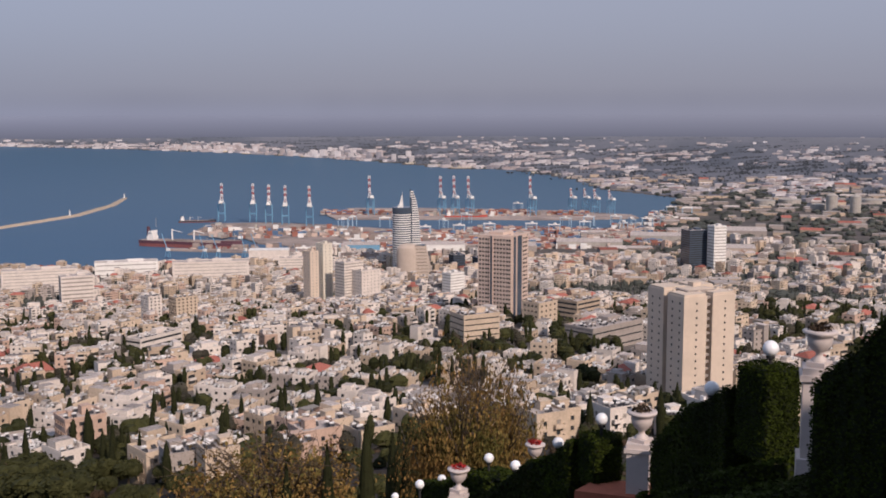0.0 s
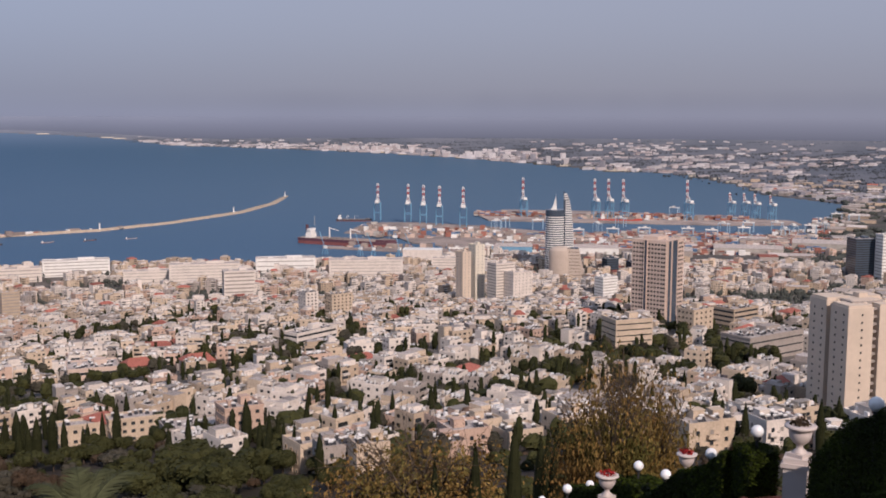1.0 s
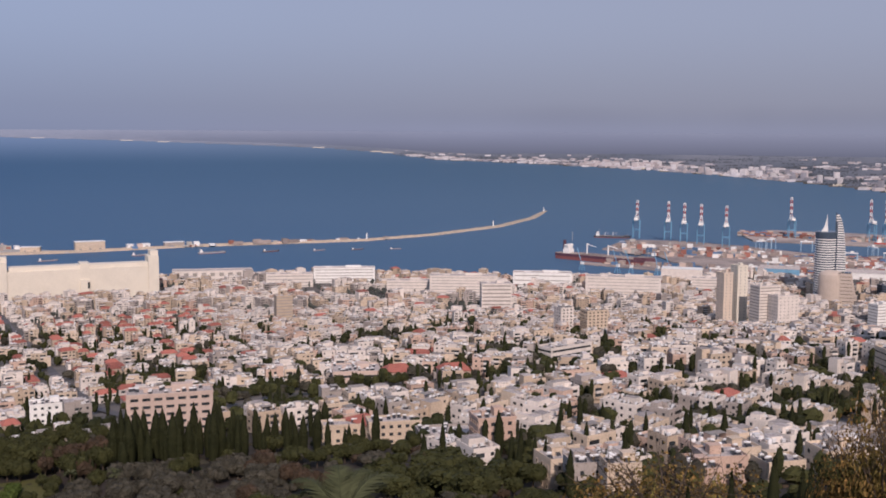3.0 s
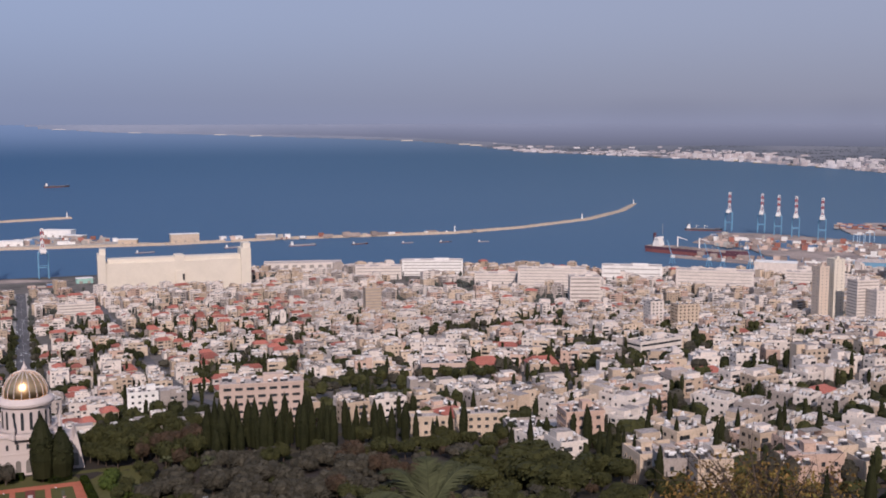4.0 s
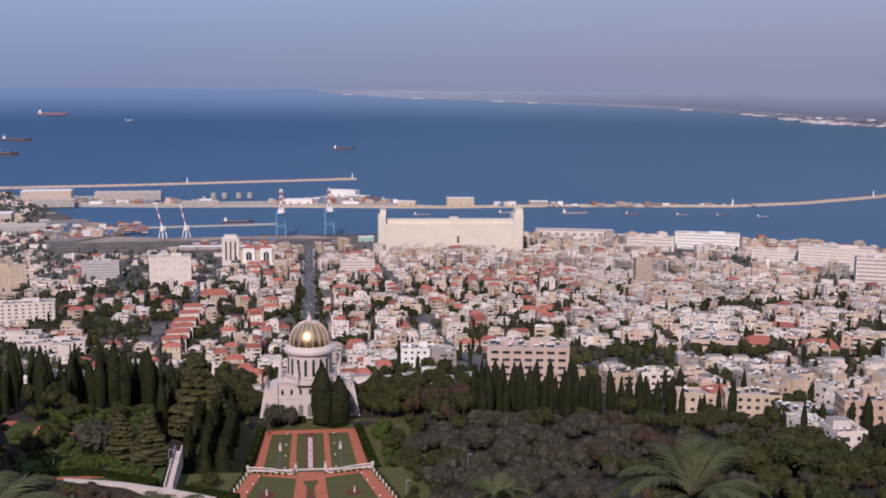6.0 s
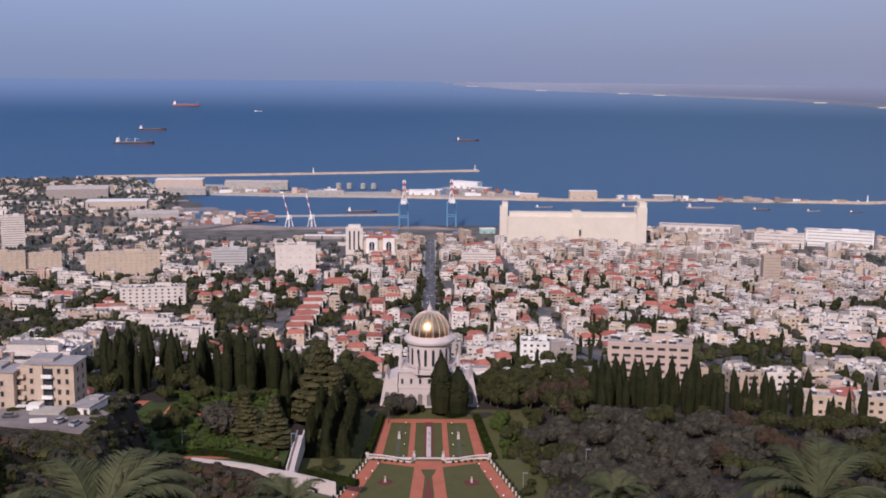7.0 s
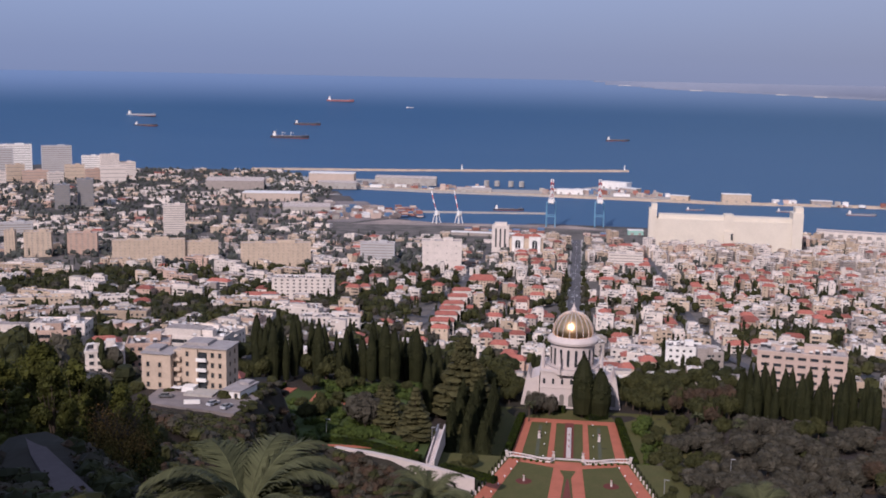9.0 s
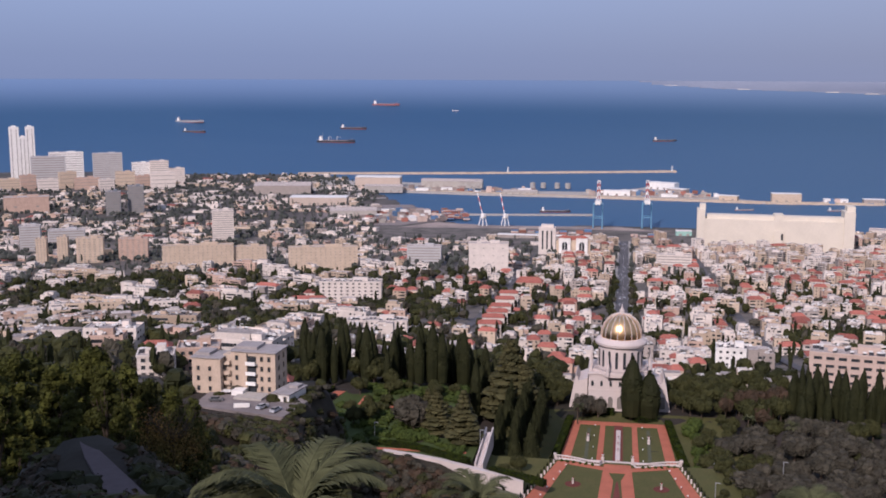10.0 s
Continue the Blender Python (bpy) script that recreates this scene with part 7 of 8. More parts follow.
# cypress and leafy clumps among the nearest houses
belt("cypress", 20, 27, 41, 300, 480, 12, 20, 0.75)
belt("broad", 14, 25, 42, 300, 470, 6, 9, 1.1)
belt("cypress", 12, 42, 60, 300, 560, 11, 17, 0.75)
belt("broad", 16, 3.0, 8.5, 470, 520, 7, 12)
belt("broad", 14, -7.5, -3.0, 465, 520, 7, 12)
belt("broad", 24, -23.0, -15.0, 222, 252, 1.8, 3.6, 1.4)
thicket(0, 34, -23.5, -16, 215, 256, 1.5, 3, 1.3)
thicket(1, 80, 15.5, 28, 285, 420, 4, 7, 1.2)
thicket(0, 40, 16, 30, 270, 430, 4, 8, 1.1)
thicket(2, 12, 15, 30, 280, 420, 4, 7, 1.1)
belt("broad", 26, 23, 34, 262, 350, 5, 9, 1.1)
for k in range(34):
    tree("broad", rng.uniform(30, 52) if k < 22 else rng.uniform(-46, -31), rng.uniform(304, 362), rng.uniform(3, 6.5), z=144.2)
belt("broad", 14, 26, 36, 300, 400, 6, 10)
for k in range(18):
    s = 1 if k % 2 else -1
    tree("broad", s * rng.uniform(23.5, 36), rng.uniform(446, 474), rng.uniform(6, 9), z=135.4)
belt("broad", 22, -29, -21, 365, 455, 5, 9, 1.1)
# cedars beside the garden
tree("cedar", -44, 432, 33, spread=1.5)
tree("cedar", -38, 428, 24, spread=1.5)
tree("cedar", -52.5, 357, 19, spread=1.2)
tree("cedar", -63.5, 366, 17, spread=1.2)
tree("olive", -72, 368, 15, spread=0.75)
tree("cedar", -68, 374, 14, spread=1.2)
tree("broad", -94, 368, 8.5, spread=0.85)
tree("broad", -89.5, 371.5, 9, spread=0.8)
for q in ((-79.5, 357.5), (-74.3, 356.7), (-69.2, 356.4)):
    tree("shrub", *q, 3.6, spread=1.1)
# rows of pointed cypress along the garden's west edge
for k in range(8):
    for j in range(3):
        tree("conifer", -30 - j * 6.5 + rng.uniform(-1, 1), 366 + k * 8 + j * 3 + rng.uniform(-2, 2), rng.uniform(13, 18), z=140.5, spread=0.9)
# the dark pair before the shrine, and the round trees beside it
tree("cypress", 5.0, 437, 27, z=135.9, spread=1.55)
tree("cypress", 12.0, 438, 21, z=135.9, spread=2.0)
tree("olive", -14.5, 438, 11, z=135.9, spread=0.72)
tree("olive", -8.5, 438, 9.5, z=135.9, spread=0.62)
for k in range(22):
    s = 1 if k % 2 else -1
    tree("broad", s * rng.uniform(25, 58), rng.uniform(446, 486), rng.uniform(8, 13), z=135.4)
for k in range(14):
    tree("broad", rng.uniform(27, 46), rng.uniform(366, 446), rng.uniform(5, 9), z=135.7)
for k in range(26):
    tree("broad", rng.uniform(-100, -50), rng.uniform(376, 396), rng.uniform(3.0, 5.5))
for k in range(84):
    x, y = rng.uniform(-106, -62), rng.uniform(350, 420)
    if x > -112 + (y - 350) * 0.12:
        tree("shrub", x, y, rng.uniform(1.8, 4.0), spread=1.7)
for k in range(12):
    tree("shrub", rng.uniform(-62, -48), rng.uniform(342, 360), rng.uniform(1.4, 3.0), spread=1.2)
for k in range(9):
    tree("broad", rng.uniform(-104, -64), rng.uniform(404, 424), rng.uniform(5, 9), spread=0.9)
# pines and a thin tree on the near slope
for b, r, h in ((-31.5, 66, 14), (-29.5, 70, 15), (-27.6, 72, 14.5), (-30.5, 82, 17), (-28.5, 84, 16), (-26.2, 78, 14.5), (-25.2, 70, 11), (-24.0, 80, 12.5), (-22.8, 84, 11.5), (-32.5, 58, 11), (-29.0, 52, 8), (-26.5, 56, 8), (-30.9, 74, 15.5), (-28.2, 78, 14), (-25.6, 86, 14), (-32.2, 74, 15), (-27.2, 66, 12)):
    tree("pine", *polar(b, r), h * rng.uniform(0.66, 0.8), spread=0.95)
belt("broad", 40, -24, -15, 190, 262, 3, 7, 1.2)
belt("rust", 10, -20, -8, 150, 290, 2.5, 4.5, 1.3)
belt("broad", 26, -14, -5, 180, 305, 2.5, 5, 1.3)
belt("pine", 8, -27, -22.5, 88, 120, 8, 11, 0.8)
tree("autumn", *polar(-23.9, 56), 6.0, spread=0.72)
# thin-leaved trees that rise from the slope to the east
for b, r, h, s in ((37.4, 66, 15.5, 0.85), (39.4, 70, 16, 0.8), (35.6, 72, 15, 0.8), (38.6, 62, 13.5, 0.8)):
    tree("autumn", *polar(b, r), h, spread=s)
for b, r, h, s in ((47.6, 74, 17.0, 0.42), (49.4, 76, 21.0, 0.44), (48.6, 72, 19.0, 0.40), (50.8, 74, 17.0, 0.40)):
    tree("autumn", *polar(b, r), h, spread=s)
for b, r, h in ((39.1, 60, 10.4), (41.3, 60, 10.6), (43.4, 60, 11.2), (44.8, 92, 17.5), (45.6, 92, 17), (45.2, 98, 18), (40.2, 100, 14), (42.0, 104, 15)):
    tree("cypress", *polar(b, r), h, spread=0.42)
# unseen leafy trees added behind the lookout to throw shade on the near slope
for x, y, h in ((-33, -6, 34), (-40, -3, 34), (-49, 3, 34), (-62, 10, 34), (13.5, -13, 21)):
    tree("broad", x, y, h, spread=0.5 if x < 0 else 0.42)
tagged(part("slope_trees", THICKET, [LEAF, OLIVE, RUST, BARK]), "low leafy trees and olives grown together on the slope", "trees", kind="stuff")

# ---- the domed shrine and its garden ----


def shrine():
    ob = thing("domed_shrine", (0, 458, 135.6), "white stone shrine with a gilded dome above a colonnade", "shrine")
    m = Mesh()
    m.box(0, 2, -3, 26, 22, 18.6)
    m.box(0, 2, 15.6, 27, 23, 0.6, bottom=True)
    m.box(0, 2, 8.6, 26.5, 22.5, 0.4, bottom=True)
    hall = part("colonnade", m, MARBLE, ob)
    for sx in (-1, 1):
        m = Mesh()
        pts = [(sx * 13.5, -3), (sx * 21.6, -3), (sx * 19.2, 11.0), (sx * 18.2, 14.6), (sx * 17.2, 11.5), (sx * 13.5, 13.0)]
        m.add([(x, -6, z) for x, z in pts] + [(x, 10, z) for x, z in pts], [tuple(range(6)), tuple(range(11, 5, -1))] + [(i, 6 + i, 6 + (i + 1) % 6, (i + 1) % 6) for i in range(6)])
        part("corner_wing", m, MARBLE, ob)
    arch = arch_mesh("arch", 2.0, 4.2, DUSKSTONE, MARBLE)
    small = arch_mesh("arched_window", 1.0, 1.8, GLASS, MARBLE)
    for k in range(7):
        part("arch", arch, None, hall, at=(-11.4 + k * 3.8, -9.02, 1.0))
        part("arched_window", small, None, hall, at=(-11.4 + k * 3.8, -9.02, 10.6))
    for sx in (-1, 1):
        for k in range(2):
            part("arch", arch, None, ob, at=(sx * (14.9 + k * 3.0), -6.02, 1.0))
    m = Mesh()
    m.rings([(0.7, 15.5), (0.6, 19), (0.9, 19.2), (0.5, 20.5), (0.12, 24.5)], 0, 8)
    me = m.data("pinnacle", [MARBLE])
    for k in range(8):
        t = 2 * math.pi * k / 8 + math.pi / 8
        part("pinnacle", me, None, ob, at=(13.3 * math.cos(t), 13.3 * math.sin(t), 0))
    m = Mesh()
    m.rings([(12.4, 15), (12.4, 16.8), (12.0, 17.0)], sides=8, turn=math.pi / 8)
    octagon = part("octagon", m, MARBLE, ob)
    post = Mesh()
    post.rings([(0.14, 0), (0.09, 0.4), (0.16, 0.8), (0.16, 1.0)], 0, 6)
    me = post.data("baluster", [MARBLE])
    for k in range(40):
        t = 2 * math.pi * k / 40
        part("baluster", me, None, octagon, at=(11.4 * math.cos(t), 11.4 * math.sin(t), 17.0))
    m = Mesh()
    m.rings([(11.2, 18.0), (11.65, 18.0), (11.65, 18.3), (11.2, 18.3)], 0, 32, close=False)
    part("rail", m, MARBLE, ob)
    m = Mesh()
    m.rings([(9.3, 16), (9.3, 26.4), (9.8, 26.9), (10.7, 27.4), (10.9, 28.4), (10.4, 29.2), (8.9, 30.3)], sides=36)
    drum = part("drum", m, MARBLE, ob)
    prof = [(8.5, 30.0), (8.6, 31.4), (8.3, 33.5), (7.5, 35.7), (6.1, 37.7), (4.2, 39.2), (2.2, 40.0), (0.9, 40.3)]
    m = Mesh()
    m.rings(prof, sides=48)
    dome = part("dome", m, GOLD, ob, "gilded tile dome", smooth=True)
    rib = Mesh()
    for (r0, z0), (r1, z1) in zip(prof, prof[1:]):
        rib.rod((r0 + 0.05, 0, z0), (r1 + 0.05, 0, z1), 0.15)
    me = rib.data("rib", [MARBLE])
    for k in range(18):
        part("rib", me, None, dome, at=Matrix.Rotation(2 * math.pi * k / 18, 4, "Z"))
    m = Mesh()
    m.rings([(1.2, 40.1), (1.0, 41.0), (1.2, 41.2), (0.7, 42.0), (0.25, 43.0), (0.08, 44.2)], sides=12)
    part("lantern", m, MARBLE, dome)
    tall = arch_mesh("tall_window", 1.15, 6.6, GLASS, MARBLE)
    for k in range(18):
        part("tall_window", tall, None, drum, at=Matrix.Rotation(2 * math.pi * (k + 0.5) / 18, 4, "Z") @ Matrix.Translation((0, -9.22, 18.2)))


# darker stone colour paints niche shade on the flat arch panes
DUSKSTONE = shade("shadowed_niche_stone", (0.20, 0.18, 0.16), 0.8, 0.1)
shrine()


def flat(name, pts, z, mat, label, thick=0.3):
    return slab(name, pts, z - thick, z, mat, label, name.split("_")[-1])


flat("garden_lawn", [(-46, 362.5), (46, 362.5), (46, 446), (-46, 446)], 135.9, GRASS, "green lawn of the shrine terrace")
flat("garden_lawn", [(-46, 302), (46, 302), (46, 360), (-46, 360)], 145.0, GRASS, "green lawn of the upper garden terrace")
for s in (-1, 1):
    flat("garden_path", [(s * 18.5, 363), (s * 22.5, 363), (s * 18.4, 432), (s * 15.0, 432)][:: s], 136.0, BRICKRED, "red crushed-tile garden path")
    flat("garden_path", [(s * 5.6, 368), (s * 8.0, 368), (s * 7.2, 428), (s * 5.2, 428)][:: s], 136.0, BRICKRED, "red crushed-tile garden path")
    flat("garden_path", [(s * 25.2, 312), (s * 30.6, 312), (s * 20.2, 358.5), (s * 16.2, 358.5)][:: s], 145.05, BRICKRED, "red crushed-tile garden path")
    flat("garden_path", [(s * 6.4, 312), (s * 2.5, 312), (s * 1.2, 343), (s * 4.5, 358)], 145.06, BRICKRED, "red crushed-tile garden path")
    flat("garden_path", [(s * 16.2, 356.0), (s * 4.4, 352.0), (s * 4.4, 355.2), (s * 16.2, 359.2)][:: -s], 145.07, BRICKRED, "red crushed-tile garden path")
flat("garden_path", [(-20, 428), (20, 428), (20, 432.5), (-20, 432.5)], 136.02, BRICKRED, "red crushed-tile garden path")
flat("garden_path", [(-4.5, 350), (4.5, 350), (4.5, 358), (-4.5, 358)], 145.09, BRICKRED, "red crushed-tile garden path")
flat("flower_bed", [(-1.9, 368), (1.9, 368), (1.7, 428), (-1.7, 428)], 136.1, BED, "long dark red flower bed")
flat("flower_bed", [(-2.2, 312), (2.2, 312), (0.3, 342), (-0.3, 342)], 145.12, BED, "tapering dark red flower bed")


def urn(x, y, z, k=1.0, dry=False, label="white stone urn with red flowers on a pedestal"):
    ob = thing("garden_urn", Matrix.Translation((x, y, z)) @ Matrix.Diagonal((k, k, k, 1)), label, "urn", "stone urns")
    m = Mesh()
    m.rings([(0.2, 0), (0.2, 0.05), (0.1, 0.12), (0.09, 0.22), (0.2, 0.3), (0.3, 0.44), (0.33, 0.6), (0.31, 0.68), (0.44, 0.74), (0.45, 0.8), (0.36, 0.82)], 0, 20)
    part("bowl", m, MARBLE, ob, smooth=True)
    m = Mesh()
    m.box(0, 0, -0.12, 0.5, 0.5, 0.12, bottom=True)
    part("plinth", m, MARBLE, ob)
    m = Mesh()
    m.clumps(140, (0, 0, 0.86), (0.32, 0.32, 0.17), 0.06, 0, int(x * 7), 0.4)
    part("planting", m, RUST if dry else FLOWER, ob, "dry brown plants" if dry else "red geranium flowers")
    return ob


def pedestal(x, y, z0, z1, w, turn=0.5):
    ob = thing("stone_pillar", Matrix.Translation((x, y, z0)) @ Matrix.Rotation(turn, 4, "Z"), "weathered white stone gate pillar", "pillar", "stone pillars")
    h = z1 - z0
    m = Mesh()
    m.box(0, 0, -4, w, w, h + 3.7)
    part("shaft", m, MARBLE, ob)
    m = Mesh()
    m.box(0, 0, -0.6, w * 1.25, w * 1.25, 0.9)
    part("foot", m, MARBLE, ob)
    m = Mesh()
    m.box(0, 0, h - 0.3, w * 1.2, w * 1.2, 0.14, bottom=True)
    m.box(0, 0, h - 0.16, w * 1.05, w * 1.05, 0.16)
    part("cap", m, MARBLE, ob)


def globe_lamp(x, y, z, r=0.21, high=1.2):
    ob = thing("globe_lamp", (x, y, z - high), "white opal globe lamp on a short post", "lamp", "globe lamps")
    m = Mesh()
    n = 12
    m.rings([(r * math.sin(math.pi * i / n) + 0.001, high - r * math.cos(math.pi * i / n)) for i in range(n + 1)], 0, 24)
    part("globe", m, GLOBE, ob, "white opal globe", smooth=True)
    m = Mesh()
    m.rings([(0.05, -0.5), (0.05, high - r * 1.35)], 0, 8)
    part("post", m, RUBBER, ob)
    m = Mesh()
    m.rings([(0.06, high - r * 1.4), (0.11, high - r * 1.2), (0.12, high - r * 0.85)], 0, 12)
    part("collar", m, RUBBER, ob)


def hedge(name, line, thick, foot, label, dense=150, leaf=0.085, seed=1):
    """A clipped hedge along (x, y, top) points, its leaves standing off a dark core."""
    g = random.Random(seed)
    ob = thing(name, (0, 0, 0), label, "hedge", "clipped hedges")
    core, leaves = Mesh(), Mesh()
    for (x0, y0, z0), (x1, y1, z1) in zip(line, line[1:]):
        d = math.hypot(x1 - x0, y1 - y0)
        px, py = -(y1 - y0) / d * thick / 2, (x1 - x0) / d * thick / 2
        b0, b1 = z0 - foot, z1 - foot
        k = 0.9
        core.add([(x0 - px * k, y0 - py * k, b0), (x1 - px * k, y1 - py * k, b1), (x1 + px * k, y1 + py * k, b1), (x0 + px * k, y0 + py * k, b0),
                  (x0 - px * k, y0 - py * k, z0 - 0.08), (x1 - px * k, y1 - py * k, z1 - 0.08), (x1 + px * k, y1 + py * k, z1 - 0.08), (x0 + px * k, y0 + py * k, z0 - 0.08)],
                 [(0, 1, 5, 4), (1, 2, 6, 5), (2, 3, 7, 6), (3, 0, 4, 7), (4, 5, 6, 7)])
        faces = (((-px, -py), d * foot), ((px, py), d * foot), (None, d * thick), ("a", thick * foot), ("b", thick * foot))
        for side, area in faces:
            for _ in range(int(area * dense)):
                t, h = g.random(), g.random()
                if side is None:
                    w = g.uniform(-1, 1)
                    p = Vector((x0 + (x1 - x0) * t + px * w, y0 + (y1 - y0) * t + py * w, z0 + (z1 - z0) * t))
                    nrm = Vector((0, 0, 1))
                elif side in ("a", "b"):
                    w = g.uniform(-1, 1)
                    e = (x0, y0, z0) if side == "a" else (x1, y1, z1)
                    sg = -1 if side == "a" else 1
                    nrm = Vector(((x1 - x0) / d * sg, (y1 - y0) / d * sg, 0))
                    p = Vector((e[0] + px * w, e[1] + py * w, e[2] - foot * h))
                else:
                    nrm = Vector((side[0], side[1], 0)).normalized()
                    p = Vector((x0 + (x1 - x0) * t + side[0], y0 + (y1 - y0) * t + side[1], z0 + (z1 - z0) * t - foot * h))
                q = (nrm + Vector((g.gauss(0, 0.5), g.gauss(0, 0.5), g.gauss(0, 0.5) + 0.2))).to_track_quat("Z", "Y")
                s = leaf * g.uniform(0.6, 1.4)
                p += nrm * g.gauss(0.02, 0.03)
                leaves.add([tuple(p + q @ Vector(v)) for v in ((-s, 0, 0), (0, -s * 0.6, s * 0.2), (s, 0, 0), (0, s * 0.6, s * 0.2))], [(0, 1, 2, 3)])
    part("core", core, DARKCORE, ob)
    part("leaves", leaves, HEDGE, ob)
    return ob


# near-black colour paints the shade behind the hedge leaves
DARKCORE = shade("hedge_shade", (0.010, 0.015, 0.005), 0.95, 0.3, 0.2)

# ---- the garden round the shrine ----


def balustrade(line, name="balustrade"):
    ob = thing(name, (0, 0, 0), "white stone balustrade along the terrace edge", "balustrade", "balustrades")
    base, rail, n = Mesh(), Mesh(), 0
    post = Mesh()
    post.rings([(0.13, 0), (0.08, 0.25), (0.14, 0.5), (0.09, 0.75)], 0, 6)
    me = post.data("baluster", [MARBLE])
    for (x0, y0, z), (x1, y1, _) in zip(line, line[1:]):
        a, b = Vector((x0, y0, z)), Vector((x1, y1, z))
        base.beam(a + Vector((0, 0, 0.15)), b + Vector((0, 0, 0.15)), 0.42)
        rail.beam(a + Vector((0, 0, 1.2)), b + Vector((0, 0, 1.2)), 0.36)
        k = max(1, int((b - a).length / 0.9))
        for i in range(k):
            part("baluster", me, None, ob, at=a.lerp(b, i / k) + Vector((0, 0, 0.35)))
    part("base_course", base, MARBLE, ob)
    part("rail", rail, MARBLE, ob)


slab("terrace_wall", [(-21.2, 360), (21.2, 360), (21.2, 361.2), (-21.2, 361.2)], 134, 145.2, MARBLE, "white stone retaining wall of the terrace", "wall")
for s in (-1, 1):
    balustrade([(s * 20.8, 361, 145.1), (s * 16.6, 360.2, 145.1), (s * 12.4, 358.6, 145.1), (s * 8.8, 356.6, 145.1), (s * 6.0, 356.2, 145.1), (s * 5.2, 358.8, 145.1)])
    for k in range(6):
        tree("shrub", s * (8.4 + k * 2.1), 355.8 + k * 0.5, 1.0, z=145.0)
    pedestal(s * 5.0, 359.4, 145, 147.0, 0.9, 0)
    urn(s * 5.0, 359.4, 147.1, 1.2)
    pedestal(s * 21.2, 361, 145, 146.9, 0.9, 0)
    for k in range(13):
        y = 358 - k * 3.6
        x = s * (21.6 + (358 - y) * 0.215)
        tree("cypress", x, y, 2.6, z=144.8, spread=1.3)
    m = Mesh()
    for k in range(13):
        y = 359.6 - k * 3.6
        m.box(s * (20.9 + (358 - y) * 0.215), y, 144.8, 0.5, 0.5, 1.5)
    tagged(part("edge_posts", m, MARBLE), "short white stone posts edging the path", "posts", kind="stuff")
    # lawn ornaments
    flat("round_bed", [(s * 14 + 2.6 * math.cos(t * math.pi / 8), 338 + 2.6 * math.sin(t * math.pi / 8)) for t in range(16)], 145.1, BED, "round red flower bed in the lawn")
    pedestal(s * 14, 338, 145, 146.2, 0.5, 0)
    urn(s * 14, 338, 146.3, 0.9)
    pedestal(s * 11.5, 408, 135.9, 137.6, 0.9, 0)
    urn(s * 11.5, 408, 137.7, 1.3)
    flat("planting_strip", [(s * 11.0, 372), (s * 12.4, 372), (s * 12.2, 424), (s * 10.9, 424)][:: s], 136.0, BED2, "narrow grey-green planting strip")
    # globe lamps along the paths
    for k in range(5):
        globe_lamp(s * 9.2, 372 + k * 13, 137.2, 0.25)
        globe_lamp(s * (17.0 + k * 1.6), 352 - k * 7, 146.3, 0.25)
m = Mesh()
m.box(0, 404, 136.0, 1.7, 34, 0.5)
tagged(part("stone_basin", m, MARBLE), "long narrow white stone basin in the flower bed", "basin")
for y in (396, 403, 410):
    urn(0, y, 136.62, 1.1)
for k in range(16):
    tree("shrub", rng.uniform(26, 36), 366 + k * 4.6, rng.uniform(3, 5), z=135.8, spread=1.3)
hedge("garden_hedge", [(-19.5, 433, 138), (-22.5, 384, 138.5), (-24.5, 364, 138.6)], 2.4, 2.4, "long clipped green hedge beside the garden path", 14, 0.3, 3)
hedge("garden_hedge", [(19.5, 433, 138), (23.5, 384, 138.5), (25.5, 364, 138.6)], 2.4, 2.4, "long clipped green hedge beside the garden path", 14, 0.3, 4)
hedge("garden_hedge", [(-13, 441, 138.4), (-6, 443.5, 138.4), (-2, 442.5, 138.4)], 2.2, 2.6, "low curved hedge before the shrine", 14, 0.25, 5)
hedge("garden_hedge", [(2, 441, 138.4), (9, 434.5, 137.8), (15, 437.5, 138.4)], 2.2, 2.6, "low curved hedge before the shrine", 14, 0.25, 6)
BEDWEST = [(-122, 366), (-112, 410), (-108, 410), (-117, 364)]
flat("garden_path", BEDWEST, 150.0, BRICKRED, "red crushed-tile path of the west garden")
flat("garden_lawn", [(-116, 348), (-62, 341.6), (-62, 424), (-106, 424)], 149.9, LAWN2, "bright green lawn of the west garden")
flat("garden_lawn", [(-62, 341.6), (-47, 339), (-47, 361), (-62, 361)], 149.9, LAWN2, "bright green lawn beside the garden stair")
flat("garden_path", [(-84, 345.6), (-50, 346.4), (-50, 348.2), (-84, 347.4)], 150.02, BRICKRED, "red crushed-tile path of the west garden")
flat("garden_path", [(-99, 394), (-76, 391), (-76, 398), (-99, 405)], 150.02, BRICKRED, "red crushed-tile path of the west garden")
hedge("garden_hedge", [(-82, 351.5, 151.6), (-66, 347.5, 151.6), (-48, 337.5, 151.6)], 2.2, 1.8, "dark clipped hedge above the white wall", 14, 0.28, 7)
hedge("garden_hedge", [(-40, 332.6, 151.2), (-22, 324, 151.0)], 2.2, 1.8, "dark clipped hedge above the white wall", 14, 0.28, 8)
hedge("garden_hedge", [(-122.5, 370, 151.4), (-113.5, 412, 151.4)], 1.4, 1.5, "low clipped hedge beside the red path", 14, 0.25, 9)
slab("retaining_wall", [(-78, 346), (-64.4, 342.6), (-56.3, 339.6), (-39.5, 331.2), (-28.7, 324.6), (-28.7, 323.4), (-40.0, 329.4), (-56.9, 337.8), (-64.9, 340.8), (-78, 344)], 141, 150.2, MARBLE, "white stone retaining wall of the west garden", "wall")
